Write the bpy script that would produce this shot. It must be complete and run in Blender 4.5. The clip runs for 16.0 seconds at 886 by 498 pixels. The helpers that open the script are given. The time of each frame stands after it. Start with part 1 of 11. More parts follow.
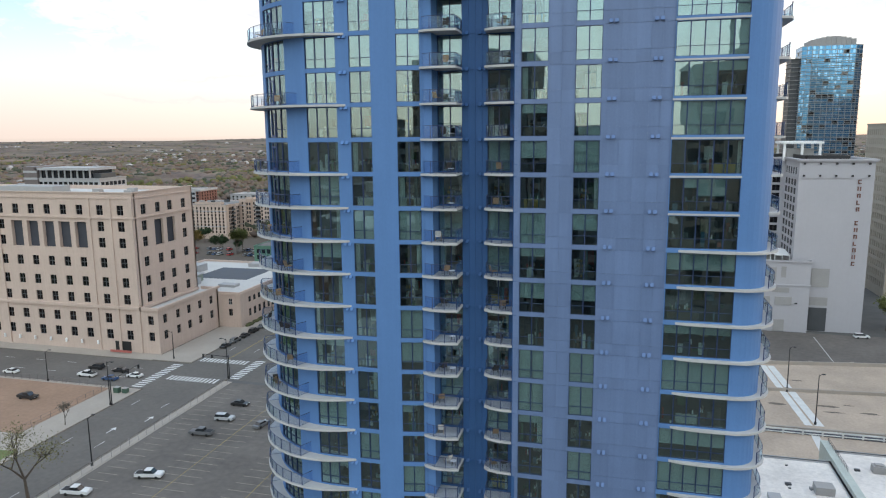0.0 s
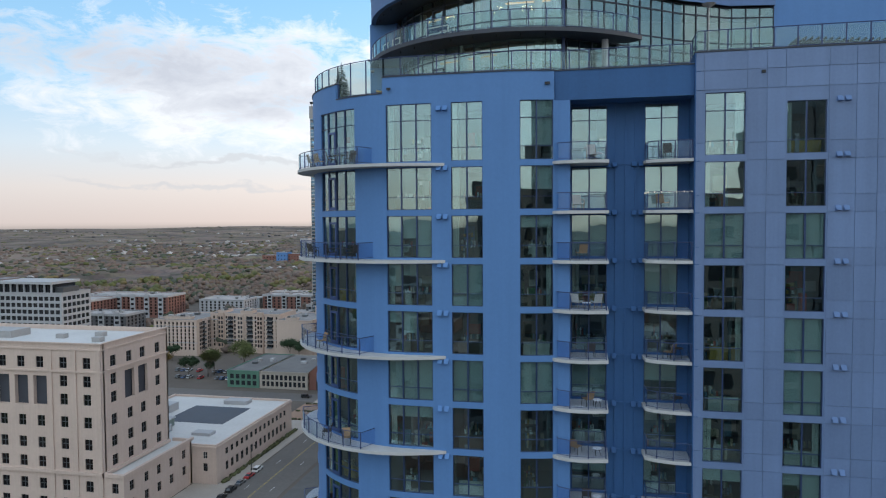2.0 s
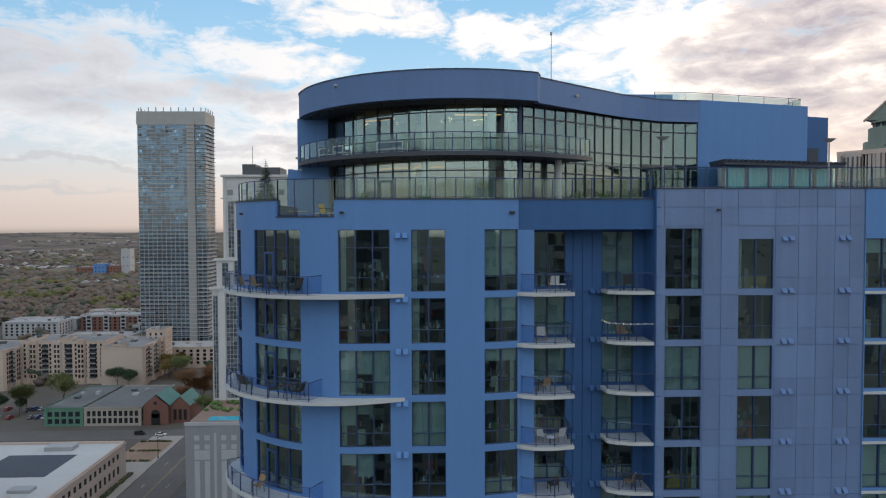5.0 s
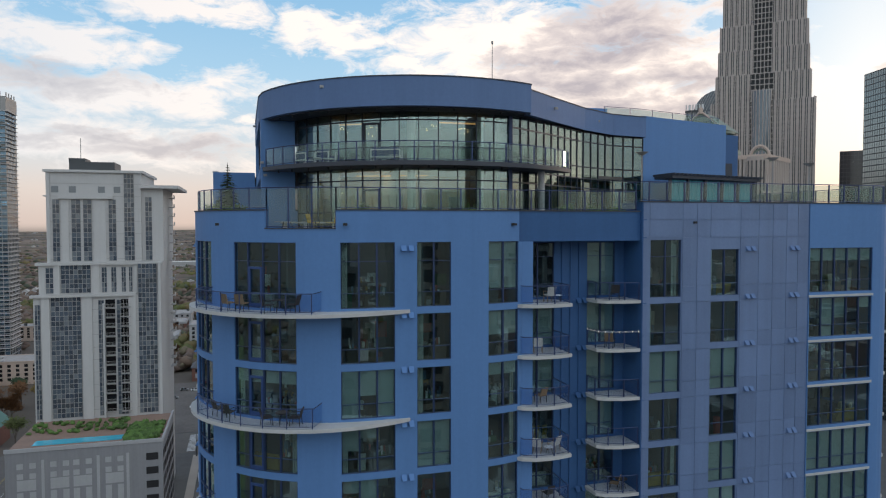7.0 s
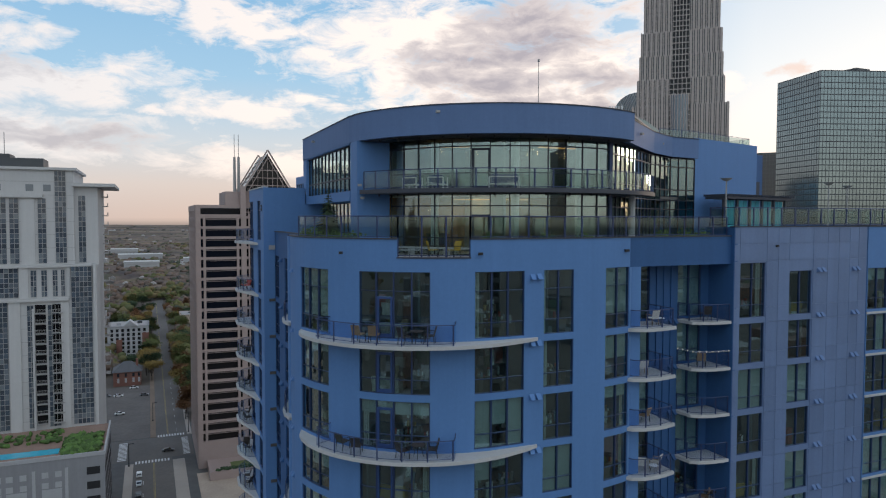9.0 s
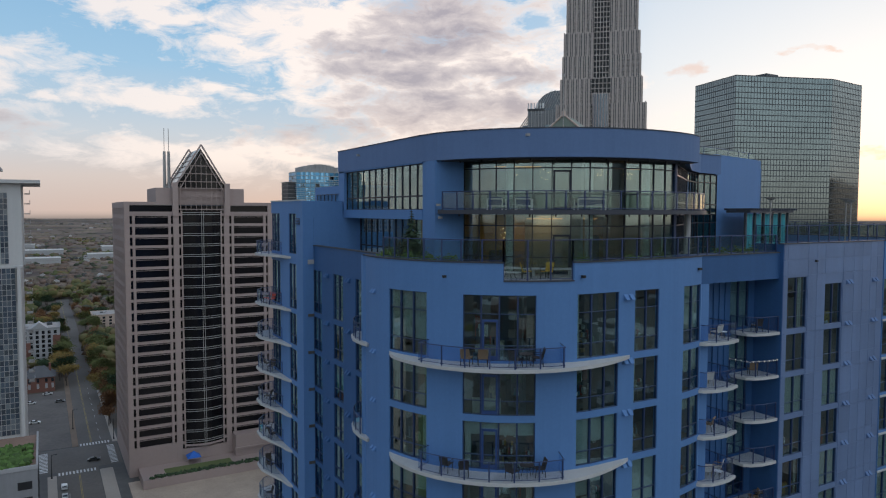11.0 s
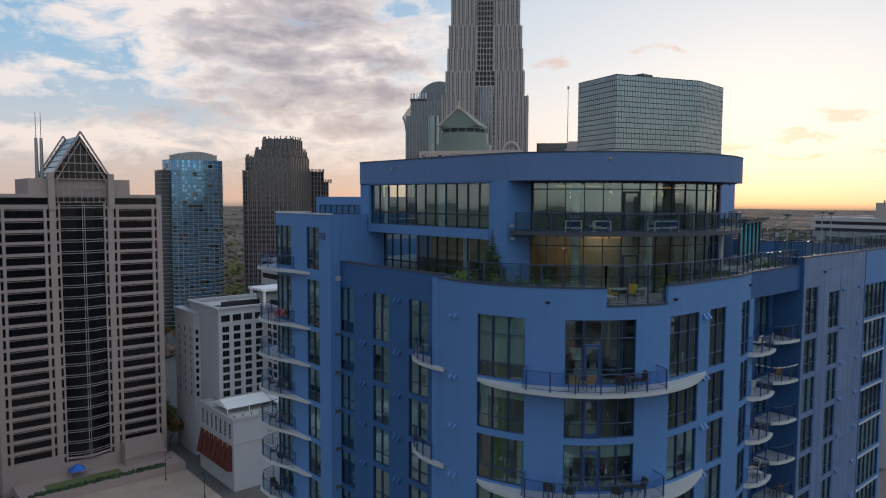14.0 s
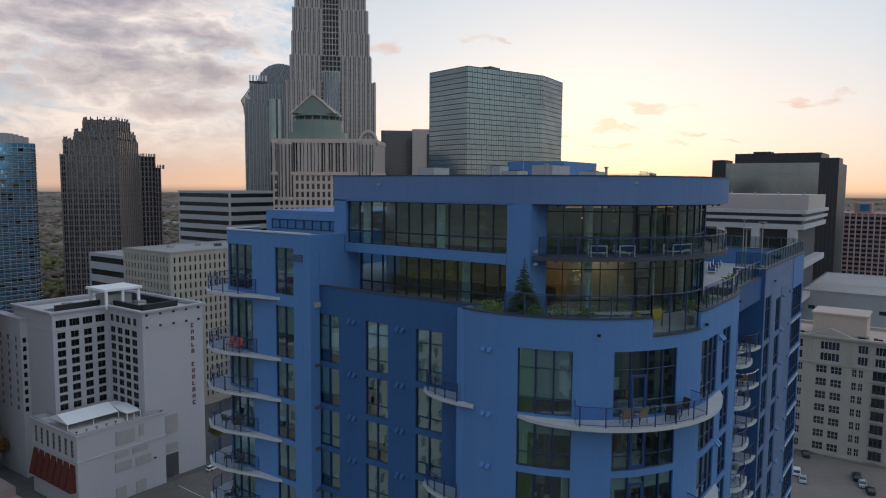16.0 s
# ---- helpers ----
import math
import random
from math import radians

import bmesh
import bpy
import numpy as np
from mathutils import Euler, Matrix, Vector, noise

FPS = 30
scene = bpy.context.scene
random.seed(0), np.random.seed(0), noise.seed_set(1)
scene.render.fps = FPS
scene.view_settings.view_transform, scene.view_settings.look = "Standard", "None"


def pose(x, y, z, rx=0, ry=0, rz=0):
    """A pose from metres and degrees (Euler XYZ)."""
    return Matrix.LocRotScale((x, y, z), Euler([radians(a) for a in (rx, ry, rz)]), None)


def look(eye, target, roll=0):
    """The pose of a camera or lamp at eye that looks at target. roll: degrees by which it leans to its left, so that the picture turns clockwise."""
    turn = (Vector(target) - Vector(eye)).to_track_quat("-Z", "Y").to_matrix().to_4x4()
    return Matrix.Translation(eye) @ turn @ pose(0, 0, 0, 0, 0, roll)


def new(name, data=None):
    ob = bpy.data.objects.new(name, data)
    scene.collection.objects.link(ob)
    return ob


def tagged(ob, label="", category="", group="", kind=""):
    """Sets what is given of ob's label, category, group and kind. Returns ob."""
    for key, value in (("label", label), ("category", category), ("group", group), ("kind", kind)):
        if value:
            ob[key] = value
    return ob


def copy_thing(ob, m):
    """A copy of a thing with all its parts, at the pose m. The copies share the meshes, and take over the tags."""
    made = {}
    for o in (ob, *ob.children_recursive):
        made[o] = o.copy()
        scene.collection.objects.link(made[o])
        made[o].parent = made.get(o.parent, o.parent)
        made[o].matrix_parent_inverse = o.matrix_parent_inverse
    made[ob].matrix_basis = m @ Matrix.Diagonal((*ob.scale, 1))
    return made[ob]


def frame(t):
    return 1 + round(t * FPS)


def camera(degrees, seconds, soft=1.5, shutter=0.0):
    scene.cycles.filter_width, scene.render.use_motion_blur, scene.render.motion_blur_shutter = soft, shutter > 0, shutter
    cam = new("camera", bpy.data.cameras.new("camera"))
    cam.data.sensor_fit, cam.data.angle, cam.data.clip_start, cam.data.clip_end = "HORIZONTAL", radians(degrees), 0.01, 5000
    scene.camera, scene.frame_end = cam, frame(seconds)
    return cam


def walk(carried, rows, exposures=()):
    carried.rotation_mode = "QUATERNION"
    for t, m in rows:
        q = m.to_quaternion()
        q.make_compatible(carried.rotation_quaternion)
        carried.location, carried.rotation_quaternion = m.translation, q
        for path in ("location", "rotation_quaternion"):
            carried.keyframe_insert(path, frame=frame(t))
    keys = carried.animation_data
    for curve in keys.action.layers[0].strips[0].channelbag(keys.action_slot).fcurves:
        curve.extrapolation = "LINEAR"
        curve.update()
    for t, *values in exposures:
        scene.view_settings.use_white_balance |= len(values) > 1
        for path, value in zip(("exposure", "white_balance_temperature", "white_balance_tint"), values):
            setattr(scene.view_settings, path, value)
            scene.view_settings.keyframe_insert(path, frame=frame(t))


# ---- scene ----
cam = camera(65.2, 16.0, 1.15)
METRES, EYE, TILT, LEAN, TURN = 96.0, 70.0, 0.0, 0.0, 14.5
ROWS = [
    (0.0, 0.0, 0.0, 0.0, -0.08, -9.41, 0.5),
    (0.5, -0.0396, 0.0647, 0.0681, 0.05, -5.86, 0.49),
    (1.0, -0.0681, 0.1272, 0.1187, 0.13, -3.85, 0.55),
    (1.5, -0.0911, 0.1689, 0.153, -0.37, -2.96, 0.52),
    (2.0, -0.1116, 0.1968, 0.1796, -2.86, -2.43, 0.4),
    (2.5, -0.1217, 0.2055, 0.1942, -5.2, -2.25, 0.34),
    (3.0, -0.1319, 0.212, 0.2099, -7.52, -2.12, 0.3),
    (3.5, -0.1426, 0.2184, 0.2259, -9.47, -2.05, 0.28),
    (6.0, -0.2218, 0.263, 0.2645, -23.1, -2.05, 0.11),
    (6.5, -0.2463, 0.2774, 0.2641, -27.1, -2.1, 0.06),
    (7.0, -0.2732, 0.2943, 0.2659, -30.54, -2.16, 0.02),
    (7.5, -0.3003, 0.3116, 0.2696, -33.0, -2.22, -0.03),
    (8.0, -0.3258, 0.3286, 0.2748, -34.76, -2.33, -0.04),
    (8.5, -0.3502, 0.3458, 0.28, -36.32, -2.46, -0.07),
    (9.0, -0.3742, 0.363, 0.2849, -37.52, -2.56, -0.12),
    (11.5, -0.4736, 0.4463, 0.3055, -46.43, -3.25, -0.19),
    (12.0, -0.4883, 0.4615, 0.3086, -48.13, -3.38, -0.24),
    (12.5, -0.5012, 0.4773, 0.3117, -49.69, -3.56, -0.26),
    (13.0, -0.5133, 0.4946, 0.3149, -51.25, -3.72, -0.29),
    (13.5, -0.5241, 0.5142, 0.3186, -53.06, -3.91, -0.28),
    (14.0, -0.5341, 0.5363, 0.323, -55.14, -4.09, -0.28),
    (14.5, -0.5429, 0.5607, 0.3281, -57.55, -4.34, -0.3),
    (15.0, -0.5508, 0.5882, 0.3338, -60.34, -4.6, -0.32),
    (15.5, -0.5568, 0.619, 0.3398, -64.09, -4.91, -0.36),
    (16.0, -0.5613, 0.6541, 0.3465, -68.72, -5.24, -0.43),
]
EXPOSURES = [(0.0, 1.05, 7150, 10.5), (1.0, 0.80, 6680, 10), (2.0, 0.65, 6560, 10), (2.8, 0.64, 6650, 10), (3.5, 0.56, 6730, 10.5), (5.0, 0.41, 6860, 11.5), (7.0, 0.31, 6900, 12), (9.0, 0.2, 6730, 12), (12.0, 0.03, 6580, 12.5), (16.0, -0.08, 6520, 13)]
walk(cam, [(t, pose(0, 0, EYE, TILT, LEAN, TURN) @ pose(METRES * x, METRES * y, METRES * z, 90 + pitch, roll, yaw)) for t, x, y, z, yaw, pitch, roll in ROWS], EXPOSURES)

# ---------------------------------------------------------------- sky and sun
SUN_AZ = 66.0      # degrees from +y towards +x
SUN_EL = 5.0


def nd(tree, kind, **values):
    n = tree.nodes.new(kind)
    for k, v in values.items():
        if k.startswith("i_"):
            key = k[2:]
            n.inputs[int(key) if key.isdigit() else key.replace("_", " ")].default_value = v
        else:
            setattr(n, k, v)
    return n


def math_node(tree, op, a, b=None, clamp=False):
    n = tree.nodes.new("ShaderNodeMath")
    n.operation, n.use_clamp = op, clamp
    for i, v in enumerate((a, b)):
        if v is None:
            continue
        if isinstance(v, (int, float)):
            n.inputs[i].default_value = v
        else:
            tree.links.new(v, n.inputs[i])
    return n.outputs[0]


def ramp_node(tree, fac, stops):
    n = tree.nodes.new("ShaderNodeValToRGB")
    while len(n.color_ramp.elements) < len(stops):
        n.color_ramp.elements.new(0.5)
    for e, (pos, col) in zip(n.color_ramp.elements, stops):
        e.position = pos
        e.color = (*col, 1) if len(col) == 3 else col
    tree.links.new(fac, n.inputs[0])
    return n.outputs[0]


def mix_node(tree, fac, a, b, blend="MIX"):
    n = tree.nodes.new("ShaderNodeMix")
    n.data_type, n.blend_type = "RGBA", blend
    for sock, v in ((n.inputs[0], fac), (n.inputs[6], a), (n.inputs[7], b)):
        if isinstance(v, (int, float)):
            sock.default_value = v
        elif isinstance(v, (tuple, list)):
            sock.default_value = (*v, 1)
        else:
            tree.links.new(v, sock)
    return n.outputs[2]


# clouds: bearing from +y towards +x, height, half widths, in degrees
PUFFS = [(-29.2, 10.3, 15.9, 4.9), (-6.1, 17.9, 8.9, 1.6), (7.5, 14.9, 3.3, 1.5), (22.1, 14.4, 15.0, 3.3), (-4.1, 16.1, 7.9, 1.1), (-12.9, 12.9, 6.5, 2.2), (-9.6, 9.8, 12.6, 2.0), (5.3, 15.1, 4.0, 1.2), (13.5, 13.2, 2.7, 0.6), (19.5, 15.6, 1.2, 0.6), (-11.2, 6.0, 12.6, 2.2), (0.0, 8.5, 2.4, 0.8), (8.8, 8.9, 5.4, 1.0), (26.1, 11.4, 13.1, 3.4), (32.0, 15.4, 7.5, 2.6), (6.3, 8.6, 5.4, 1.1), (18.9, 11.5, 5.8, 1.8), (31.3, 11.5, 12.2, 5.6), (12.2, 4.4, 12.2, 1.9), (30.0, 9.0, 13.6, 7.0)]
BELLIES = [(-32.5, 11.8, 11.2, 1.8), (-25.2, 9.6, 7.5, 1.6), (-13.6, 10.7, 6.1, 1.1), (-10.4, 6.5, 7.0, 0.5), (25.3, 13.0, 2.8, 1.0), (31.6, 14.0, 5.1, 1.5), (25.1, 12.8, 4.4, 1.2), (31.1, 15.6, 5.1, 1.6), (-6.3, 5.7, 7.0, 0.7), (28.6, 13.6, 5.6, 1.8), (20.1, 6.1, 5.4, 1.1), (35.0, 8.4, 4.0, 1.2), (28.6, 9.1, 5.1, 0.9), (26.4, 11.0, 6.5, 1.2), (33.5, 10.7, 5.1, 1.1), (28.8, 8.1, 7.5, 1.2), (34.2, 6.3, 4.7, 1.1), (65.3, 12.0, 3.0, 0.9)]
STREAKS = [(-28.5, 4.7, 10.3, 0.3), (-30.8, 2.8, 10.8, 0.3), (49.5, 10.7, 1.6, 0.7), (58.6, 11.0, 2.1, 0.3), (69.8, 6.3, 3.3, 0.4), (81.3, 6.4, 2.1, 0.4), (69.4, 4.8, 1.8, 0.2), (74.0, 4.2, 2.0, 0.2), (76.4, 3.6, 1.3, 0.2), (69.0, 3.2, 2.7, 0.2), (64.6, 4.1, 1.5, 0.2), (63.2, 4.0, 2.8, 0.3), (63.2, 1.9, 2.3, 0.2)]


def build_world():
    world = bpy.data.worlds.new("dusk_sky")
    scene.world = world
    world.use_nodes = True
    t = world.node_tree
    t.nodes.clear()
    co = t.nodes.new("ShaderNodeTexCoord").outputs["Generated"]
    sep = t.nodes.new("ShaderNodeSeparateXYZ")
    t.links.new(co, sep.inputs[0])
    dx, dy, dz = sep.outputs
    sky = nd(t, "ShaderNodeTexSky", sky_type="NISHITA", sun_disc=False, sun_elevation=radians(SUN_EL), sun_rotation=radians(SUN_AZ),
             altitude=200, air_density=1.0, dust_density=1.5, ozone_density=1.5)
    sky_col = mix_node(t, 1.0, sky.outputs[0], (0.10, 0.10, 0.10), "MULTIPLY")
    # clear air above, paler and warmer towards the horizon
    up = math_node(t, "MAXIMUM", dz, 0.0)
    base = ramp_node(t, up, [(0.0, (0.55, 0.47, 0.44)), (0.045, (0.60, 0.55, 0.53)), (0.10, (0.53, 0.60, 0.66)), (0.19, (0.31, 0.52, 0.71)), (0.32, (0.20, 0.42, 0.66)), (0.7, (0.13, 0.30, 0.56))])
    # glow round the sunken sun
    ax, ay = math.sin(radians(SUN_AZ)), math.cos(radians(SUN_AZ))
    along = math_node(t, "ADD", math_node(t, "MULTIPLY", dx, ax), math_node(t, "MULTIPLY", dy, ay))
    flat_len = math_node(t, "SQRT", math_node(t, "ADD", math_node(t, "MULTIPLY", dx, dx), math_node(t, "ADD", math_node(t, "MULTIPLY", dy, dy), 0.0001)))
    toward = math_node(t, "MAXIMUM", math_node(t, "DIVIDE", along, flat_len), 0.0)
    glow = math_node(t, "MULTIPLY", ramp_node(t, toward, [(0.80, (0, 0, 0)), (0.89, (0.28, 0.28, 0.28)), (0.945, (0.85, 0.85, 0.85)), (1.0, (1, 1, 1))]), ramp_node(t, up, [(0.0, (1, 1, 1)), (0.55, (0.2, 0.2, 0.2))]))
    wide = math_node(t, "POWER", toward, 2.4)
    low = math_node(t, "POWER", math_node(t, "SUBTRACT", 1.0, up, True), 9.0)
    base = mix_node(t, math_node(t, "MULTIPLY", glow, 0.95, True), base, (1.0, 0.955, 0.90))
    base = mix_node(t, math_node(t, "MULTIPLY", math_node(t, "POWER", low, 2.4), math_node(t, "MULTIPLY", wide, 0.85)), base, (1.0, 0.56, 0.30))
    # clouds out of view: two layers on a flat ceiling
    den = math_node(t, "ADD", up, 0.20)
    comb = t.nodes.new("ShaderNodeCombineXYZ")
    t.links.new(math_node(t, "DIVIDE", dx, den), comb.inputs[0])
    t.links.new(math_node(t, "DIVIDE", dy, den), comb.inputs[1])
    big = nd(t, "ShaderNodeTexNoise", i_Scale=0.95, i_Detail=9.0, i_Roughness=0.55, i_Distortion=0.2)
    t.links.new(comb.outputs[0], big.inputs["Vector"])
    # clouds over the city: bearings and heights of puffs, bellies and thin streaks, with ragged edges
    bearing, height = math_node(t, "ARCTAN2", dx, dy), math_node(t, "ARCSINE", dz)
    place = t.nodes.new("ShaderNodeCombineXYZ")
    t.links.new(bearing, place.inputs[0])
    t.links.new(height, place.inputs[1])

    def stretched(sx, sy, scale, detail, rough=0.58, distortion=0.0):
        m = nd(t, "ShaderNodeMapping")
        m.inputs["Scale"].default_value = (sx, sy, 1.0)
        t.links.new(place.outputs[0], m.inputs[0])
        n = nd(t, "ShaderNodeTexNoise", i_Scale=scale, i_Detail=detail, i_Roughness=rough, i_Distortion=distortion)
        t.links.new(m.outputs[0], n.inputs["Vector"])
        return n
    warp = stretched(1.0, 2.2, 9.0, 5.0)
    off = nd(t, "ShaderNodeVectorMath", operation="SUBTRACT")
    off.inputs[1].default_value = (0.5, 0.5, 0.5)
    t.links.new(warp.outputs["Color"], off.inputs[0])
    sway = nd(t, "ShaderNodeVectorMath", operation="MULTIPLY")
    sway.inputs[1].default_value = (0.24, 0.085, 0.0)
    t.links.new(off.outputs[0], sway.inputs[0])
    bent = nd(t, "ShaderNodeVectorMath", operation="ADD")
    t.links.new(place.outputs[0], bent.inputs[0])
    t.links.new(sway.outputs[0], bent.inputs[1])
    fine = stretched(1.0, 2.4, 15.0, 9.0, 0.66, 0.5).outputs[0]

    def field(spots):
        """How deep a direction lies inside the nearest of some ellipses (bearing, height, half widths in degrees)."""
        best = None
        for a, e, ra, re in spots:
            d = nd(t, "ShaderNodeVectorMath", operation="SUBTRACT")
            d.inputs[1].default_value = (radians(a), radians(e), 0)
            t.links.new(bent.outputs[0], d.inputs[0])
            k = nd(t, "ShaderNodeVectorMath", operation="MULTIPLY")
            k.inputs[1].default_value = (1 / radians(ra), 1 / radians(re), 0)
            t.links.new(d.outputs[0], k.inputs[0])
            n = nd(t, "ShaderNodeVectorMath", operation="LENGTH")
            t.links.new(k.outputs[0], n.inputs[0])
            best = n.outputs["Value"] if best is None else math_node(t, "MINIMUM", best, n.outputs["Value"])
        return math_node(t, "SUBTRACT", 1.0, best)

    grit = math_node(t, "MULTIPLY", math_node(t, "SUBTRACT", fine, 0.5), 2.6)
    puff = math_node(t, "ADD", field(PUFFS), grit)
    belly = math_node(t, "ADD", field(BELLIES), grit)
    streak = math_node(t, "ADD", field(STREAKS), math_node(t, "MULTIPLY", grit, 0.6))
    inside = math_node(t, "MULTIPLY", ramp_node(t, math_node(t, "ADD", math_node(t, "MULTIPLY", bearing, 0.25), 0.5), [(0.22, (0, 0, 0)), (0.26, (1, 1, 1)), (0.93, (1, 1, 1)), (0.96, (0, 0, 0))]), ramp_node(t, up, [(0.34, (1, 1, 1)), (0.44, (0, 0, 0))]))
    away_cover = ramp_node(t, big.outputs[0], [(0.47, (0, 0, 0)), (0.53, (1, 1, 1))])
    cover = mix_node(t, inside, away_cover, ramp_node(t, math_node(t, "MULTIPLY", math_node(t, "ADD", puff, 0.5), 0.5), [(0.20, (0, 0, 0)), (0.34, (0.5, 0.5, 0.5)), (0.52, (1, 1, 1))]))
    shade = mix_node(t, inside, ramp_node(t, big.outputs[0], [(0.50, (0, 0, 0)), (0.60, (1, 1, 1))]), ramp_node(t, math_node(t, "MULTIPLY", math_node(t, "ADD", belly, 0.5), 0.5), [(0.08, (0, 0, 0)), (0.34, (0.55, 0.55, 0.55)), (0.75, (1, 1, 1))]))
    # pale grey in the west, creamy pink with mauve bellies towards the sunset
    east = math_node(t, "MULTIPLY", ramp_node(t, toward, [(0.15, (0, 0, 0)), (0.75, (1, 1, 1))]), 1.0)
    bright = mix_node(t, east, (0.70, 0.71, 0.74), (0.99, 0.885, 0.81))
    dull = mix_node(t, east, (0.46, 0.47, 0.52), (0.40, 0.36, 0.395))
    lit = mix_node(t, shade, bright, dull)
    lit = mix_node(t, math_node(t, "MULTIPLY", ramp_node(t, up, [(0.03, (1, 1, 1)), (0.16, (0, 0, 0))]), math_node(t, "MULTIPLY", east, 0.4)), lit, (1.0, 0.76, 0.60))
    fade = math_node(t, "MULTIPLY", ramp_node(t, up, [(0.012, (0, 0, 0)), (0.07, (1, 1, 1))]), 0.94)
    col = mix_node(t, math_node(t, "MULTIPLY", cover, fade), base, lit)
    thin = ramp_node(t, math_node(t, "MULTIPLY", math_node(t, "ADD", streak, 0.5), 0.5), [(0.20, (0, 0, 0)), (0.55, (1, 1, 1))])
    col = mix_node(t, math_node(t, "MULTIPLY", thin, 0.6), col, mix_node(t, east, (0.46, 0.47, 0.50), (0.72, 0.50, 0.42)))
    col = mix_node(t, 0.1, col, sky_col, "ADD")
    # the sky away from the sunset, behind the open land, is a bright even veil
    away = ramp_node(t, math_node(t, "MULTIPLY", dy, -1.0), [(0.0, (0, 0, 0)), (0.45, (1, 1, 1))])
    veil = ramp_node(t, up, [(0.0, (0.66, 0.64, 0.56)), (0.05, (0.76, 0.79, 0.74)), (0.17, (0.78, 0.92, 0.98)), (0.4, (0.80, 0.96, 1.12))])
    col = mix_node(t, math_node(t, "MULTIPLY", away, 0.78), col, veil)
    # the far west is duller under its cloud
    west = ramp_node(t, math_node(t, "MULTIPLY", dx, -1.0), [(0.25, (1, 1, 1)), (0.75, (0.80, 0.83, 0.86))])
    col = mix_node(t, 1.0, col, west, "MULTIPLY")
    # below the horizon the land is dark
    col = mix_node(t, ramp_node(t, math_node(t, "ADD", dz, 0.5), [(0.485, (1, 1, 1)), (0.498, (0, 0, 0))]), col, (0.16, 0.15, 0.14))
    bg = nd(t, "ShaderNodeBackground", i_Strength=1.0)
    t.links.new(col, bg.inputs[0])
    out = t.nodes.new("ShaderNodeOutputWorld")
    t.links.new(bg.outputs[0], out.inputs[0])


build_world()
sun_data = bpy.data.lights.new("sun", "SUN")
sun_data.energy, sun_data.angle, sun_data.color = 0.45, radians(12), (1.0, 0.78, 0.58)
sun = new("sun", sun_data)
sun.matrix_world = look((math.sin(radians(SUN_AZ)) * 100, math.cos(radians(SUN_AZ)) * 100, 100 * math.tan(radians(8))), (0, 0, 0))

# ---------------------------------------------------------------- materials
MATS = {}


def surface(name, colour, rough=0.6, metal=0.0, vary=0.12, grain=(0.25, 6.0), bump=0.0, bump_scale=8.0, island=0.0, rnd=0.0, streak=0.0, spec=0.5):
    """Painted, mineral or metal surface: colour varied at two scales, streaks that run down, bump."""
    m = bpy.data.materials.new(name)
    m.use_nodes = True
    t = m.node_tree
    b = t.nodes["Principled BSDF"]
    b.inputs["Roughness"].default_value, b.inputs["Metallic"].default_value = rough, metal
    b.inputs["Specular IOR Level"].default_value = spec
    pos = t.nodes.new("ShaderNodeNewGeometry")
    fac = None
    dark, light = tuple(c * (1 - vary) for c in colour), tuple(min(1, c * (1 + vary)) for c in colour)
    n1 = nd(t, "ShaderNodeTexNoise", i_Scale=grain[0], i_Detail=4.0, i_Roughness=0.6)
    n2 = nd(t, "ShaderNodeTexNoise", i_Scale=grain[1], i_Detail=3.0, i_Roughness=0.6)
    for n in (n1, n2):
        t.links.new(pos.outputs["Position"], n.inputs["Vector"])
    fac = math_node(t, "ADD", math_node(t, "MULTIPLY", n1.outputs[0], 0.6), math_node(t, "MULTIPLY", n2.outputs[0], 0.4))
    if streak:
        mp = nd(t, "ShaderNodeMapping")
        mp.inputs["Scale"].default_value = (1.6, 1.6, 0.07)
        t.links.new(pos.outputs["Position"], mp.inputs[0])
        n3 = nd(t, "ShaderNodeTexNoise", i_Scale=1.0, i_Detail=4.0, i_Roughness=0.65)
        t.links.new(mp.outputs[0], n3.inputs["Vector"])
        fac = math_node(t, "ADD", math_node(t, "MULTIPLY", fac, 1 - streak), math_node(t, "MULTIPLY", n3.outputs[0], streak))
    if rnd:
        oi = t.nodes.new("ShaderNodeObjectInfo")
        fac = math_node(t, "ADD", math_node(t, "MULTIPLY", fac, 1 - rnd), math_node(t, "MULTIPLY", oi.outputs["Random"], rnd))
    if island:
        fac = math_node(t, "ADD", math_node(t, "MULTIPLY", fac, 1 - island), math_node(t, "MULTIPLY", pos.outputs["Random Per Island"], island))
    col = ramp_node(t, fac, [(0.25, dark), (0.75, light)])
    t.links.new(col, b.inputs["Base Color"])
    if bump:
        nb = nd(t, "ShaderNodeTexNoise", i_Scale=bump_scale, i_Detail=4.0)
        t.links.new(pos.outputs["Position"], nb.inputs["Vector"])
        bp = nd(t, "ShaderNodeBump", i_Strength=bump, i_Distance=0.02)
        t.links.new(nb.outputs[0], bp.inputs["Height"])
        t.links.new(bp.outputs[0], b.inputs["Normal"])
    MATS[name] = m
    return m


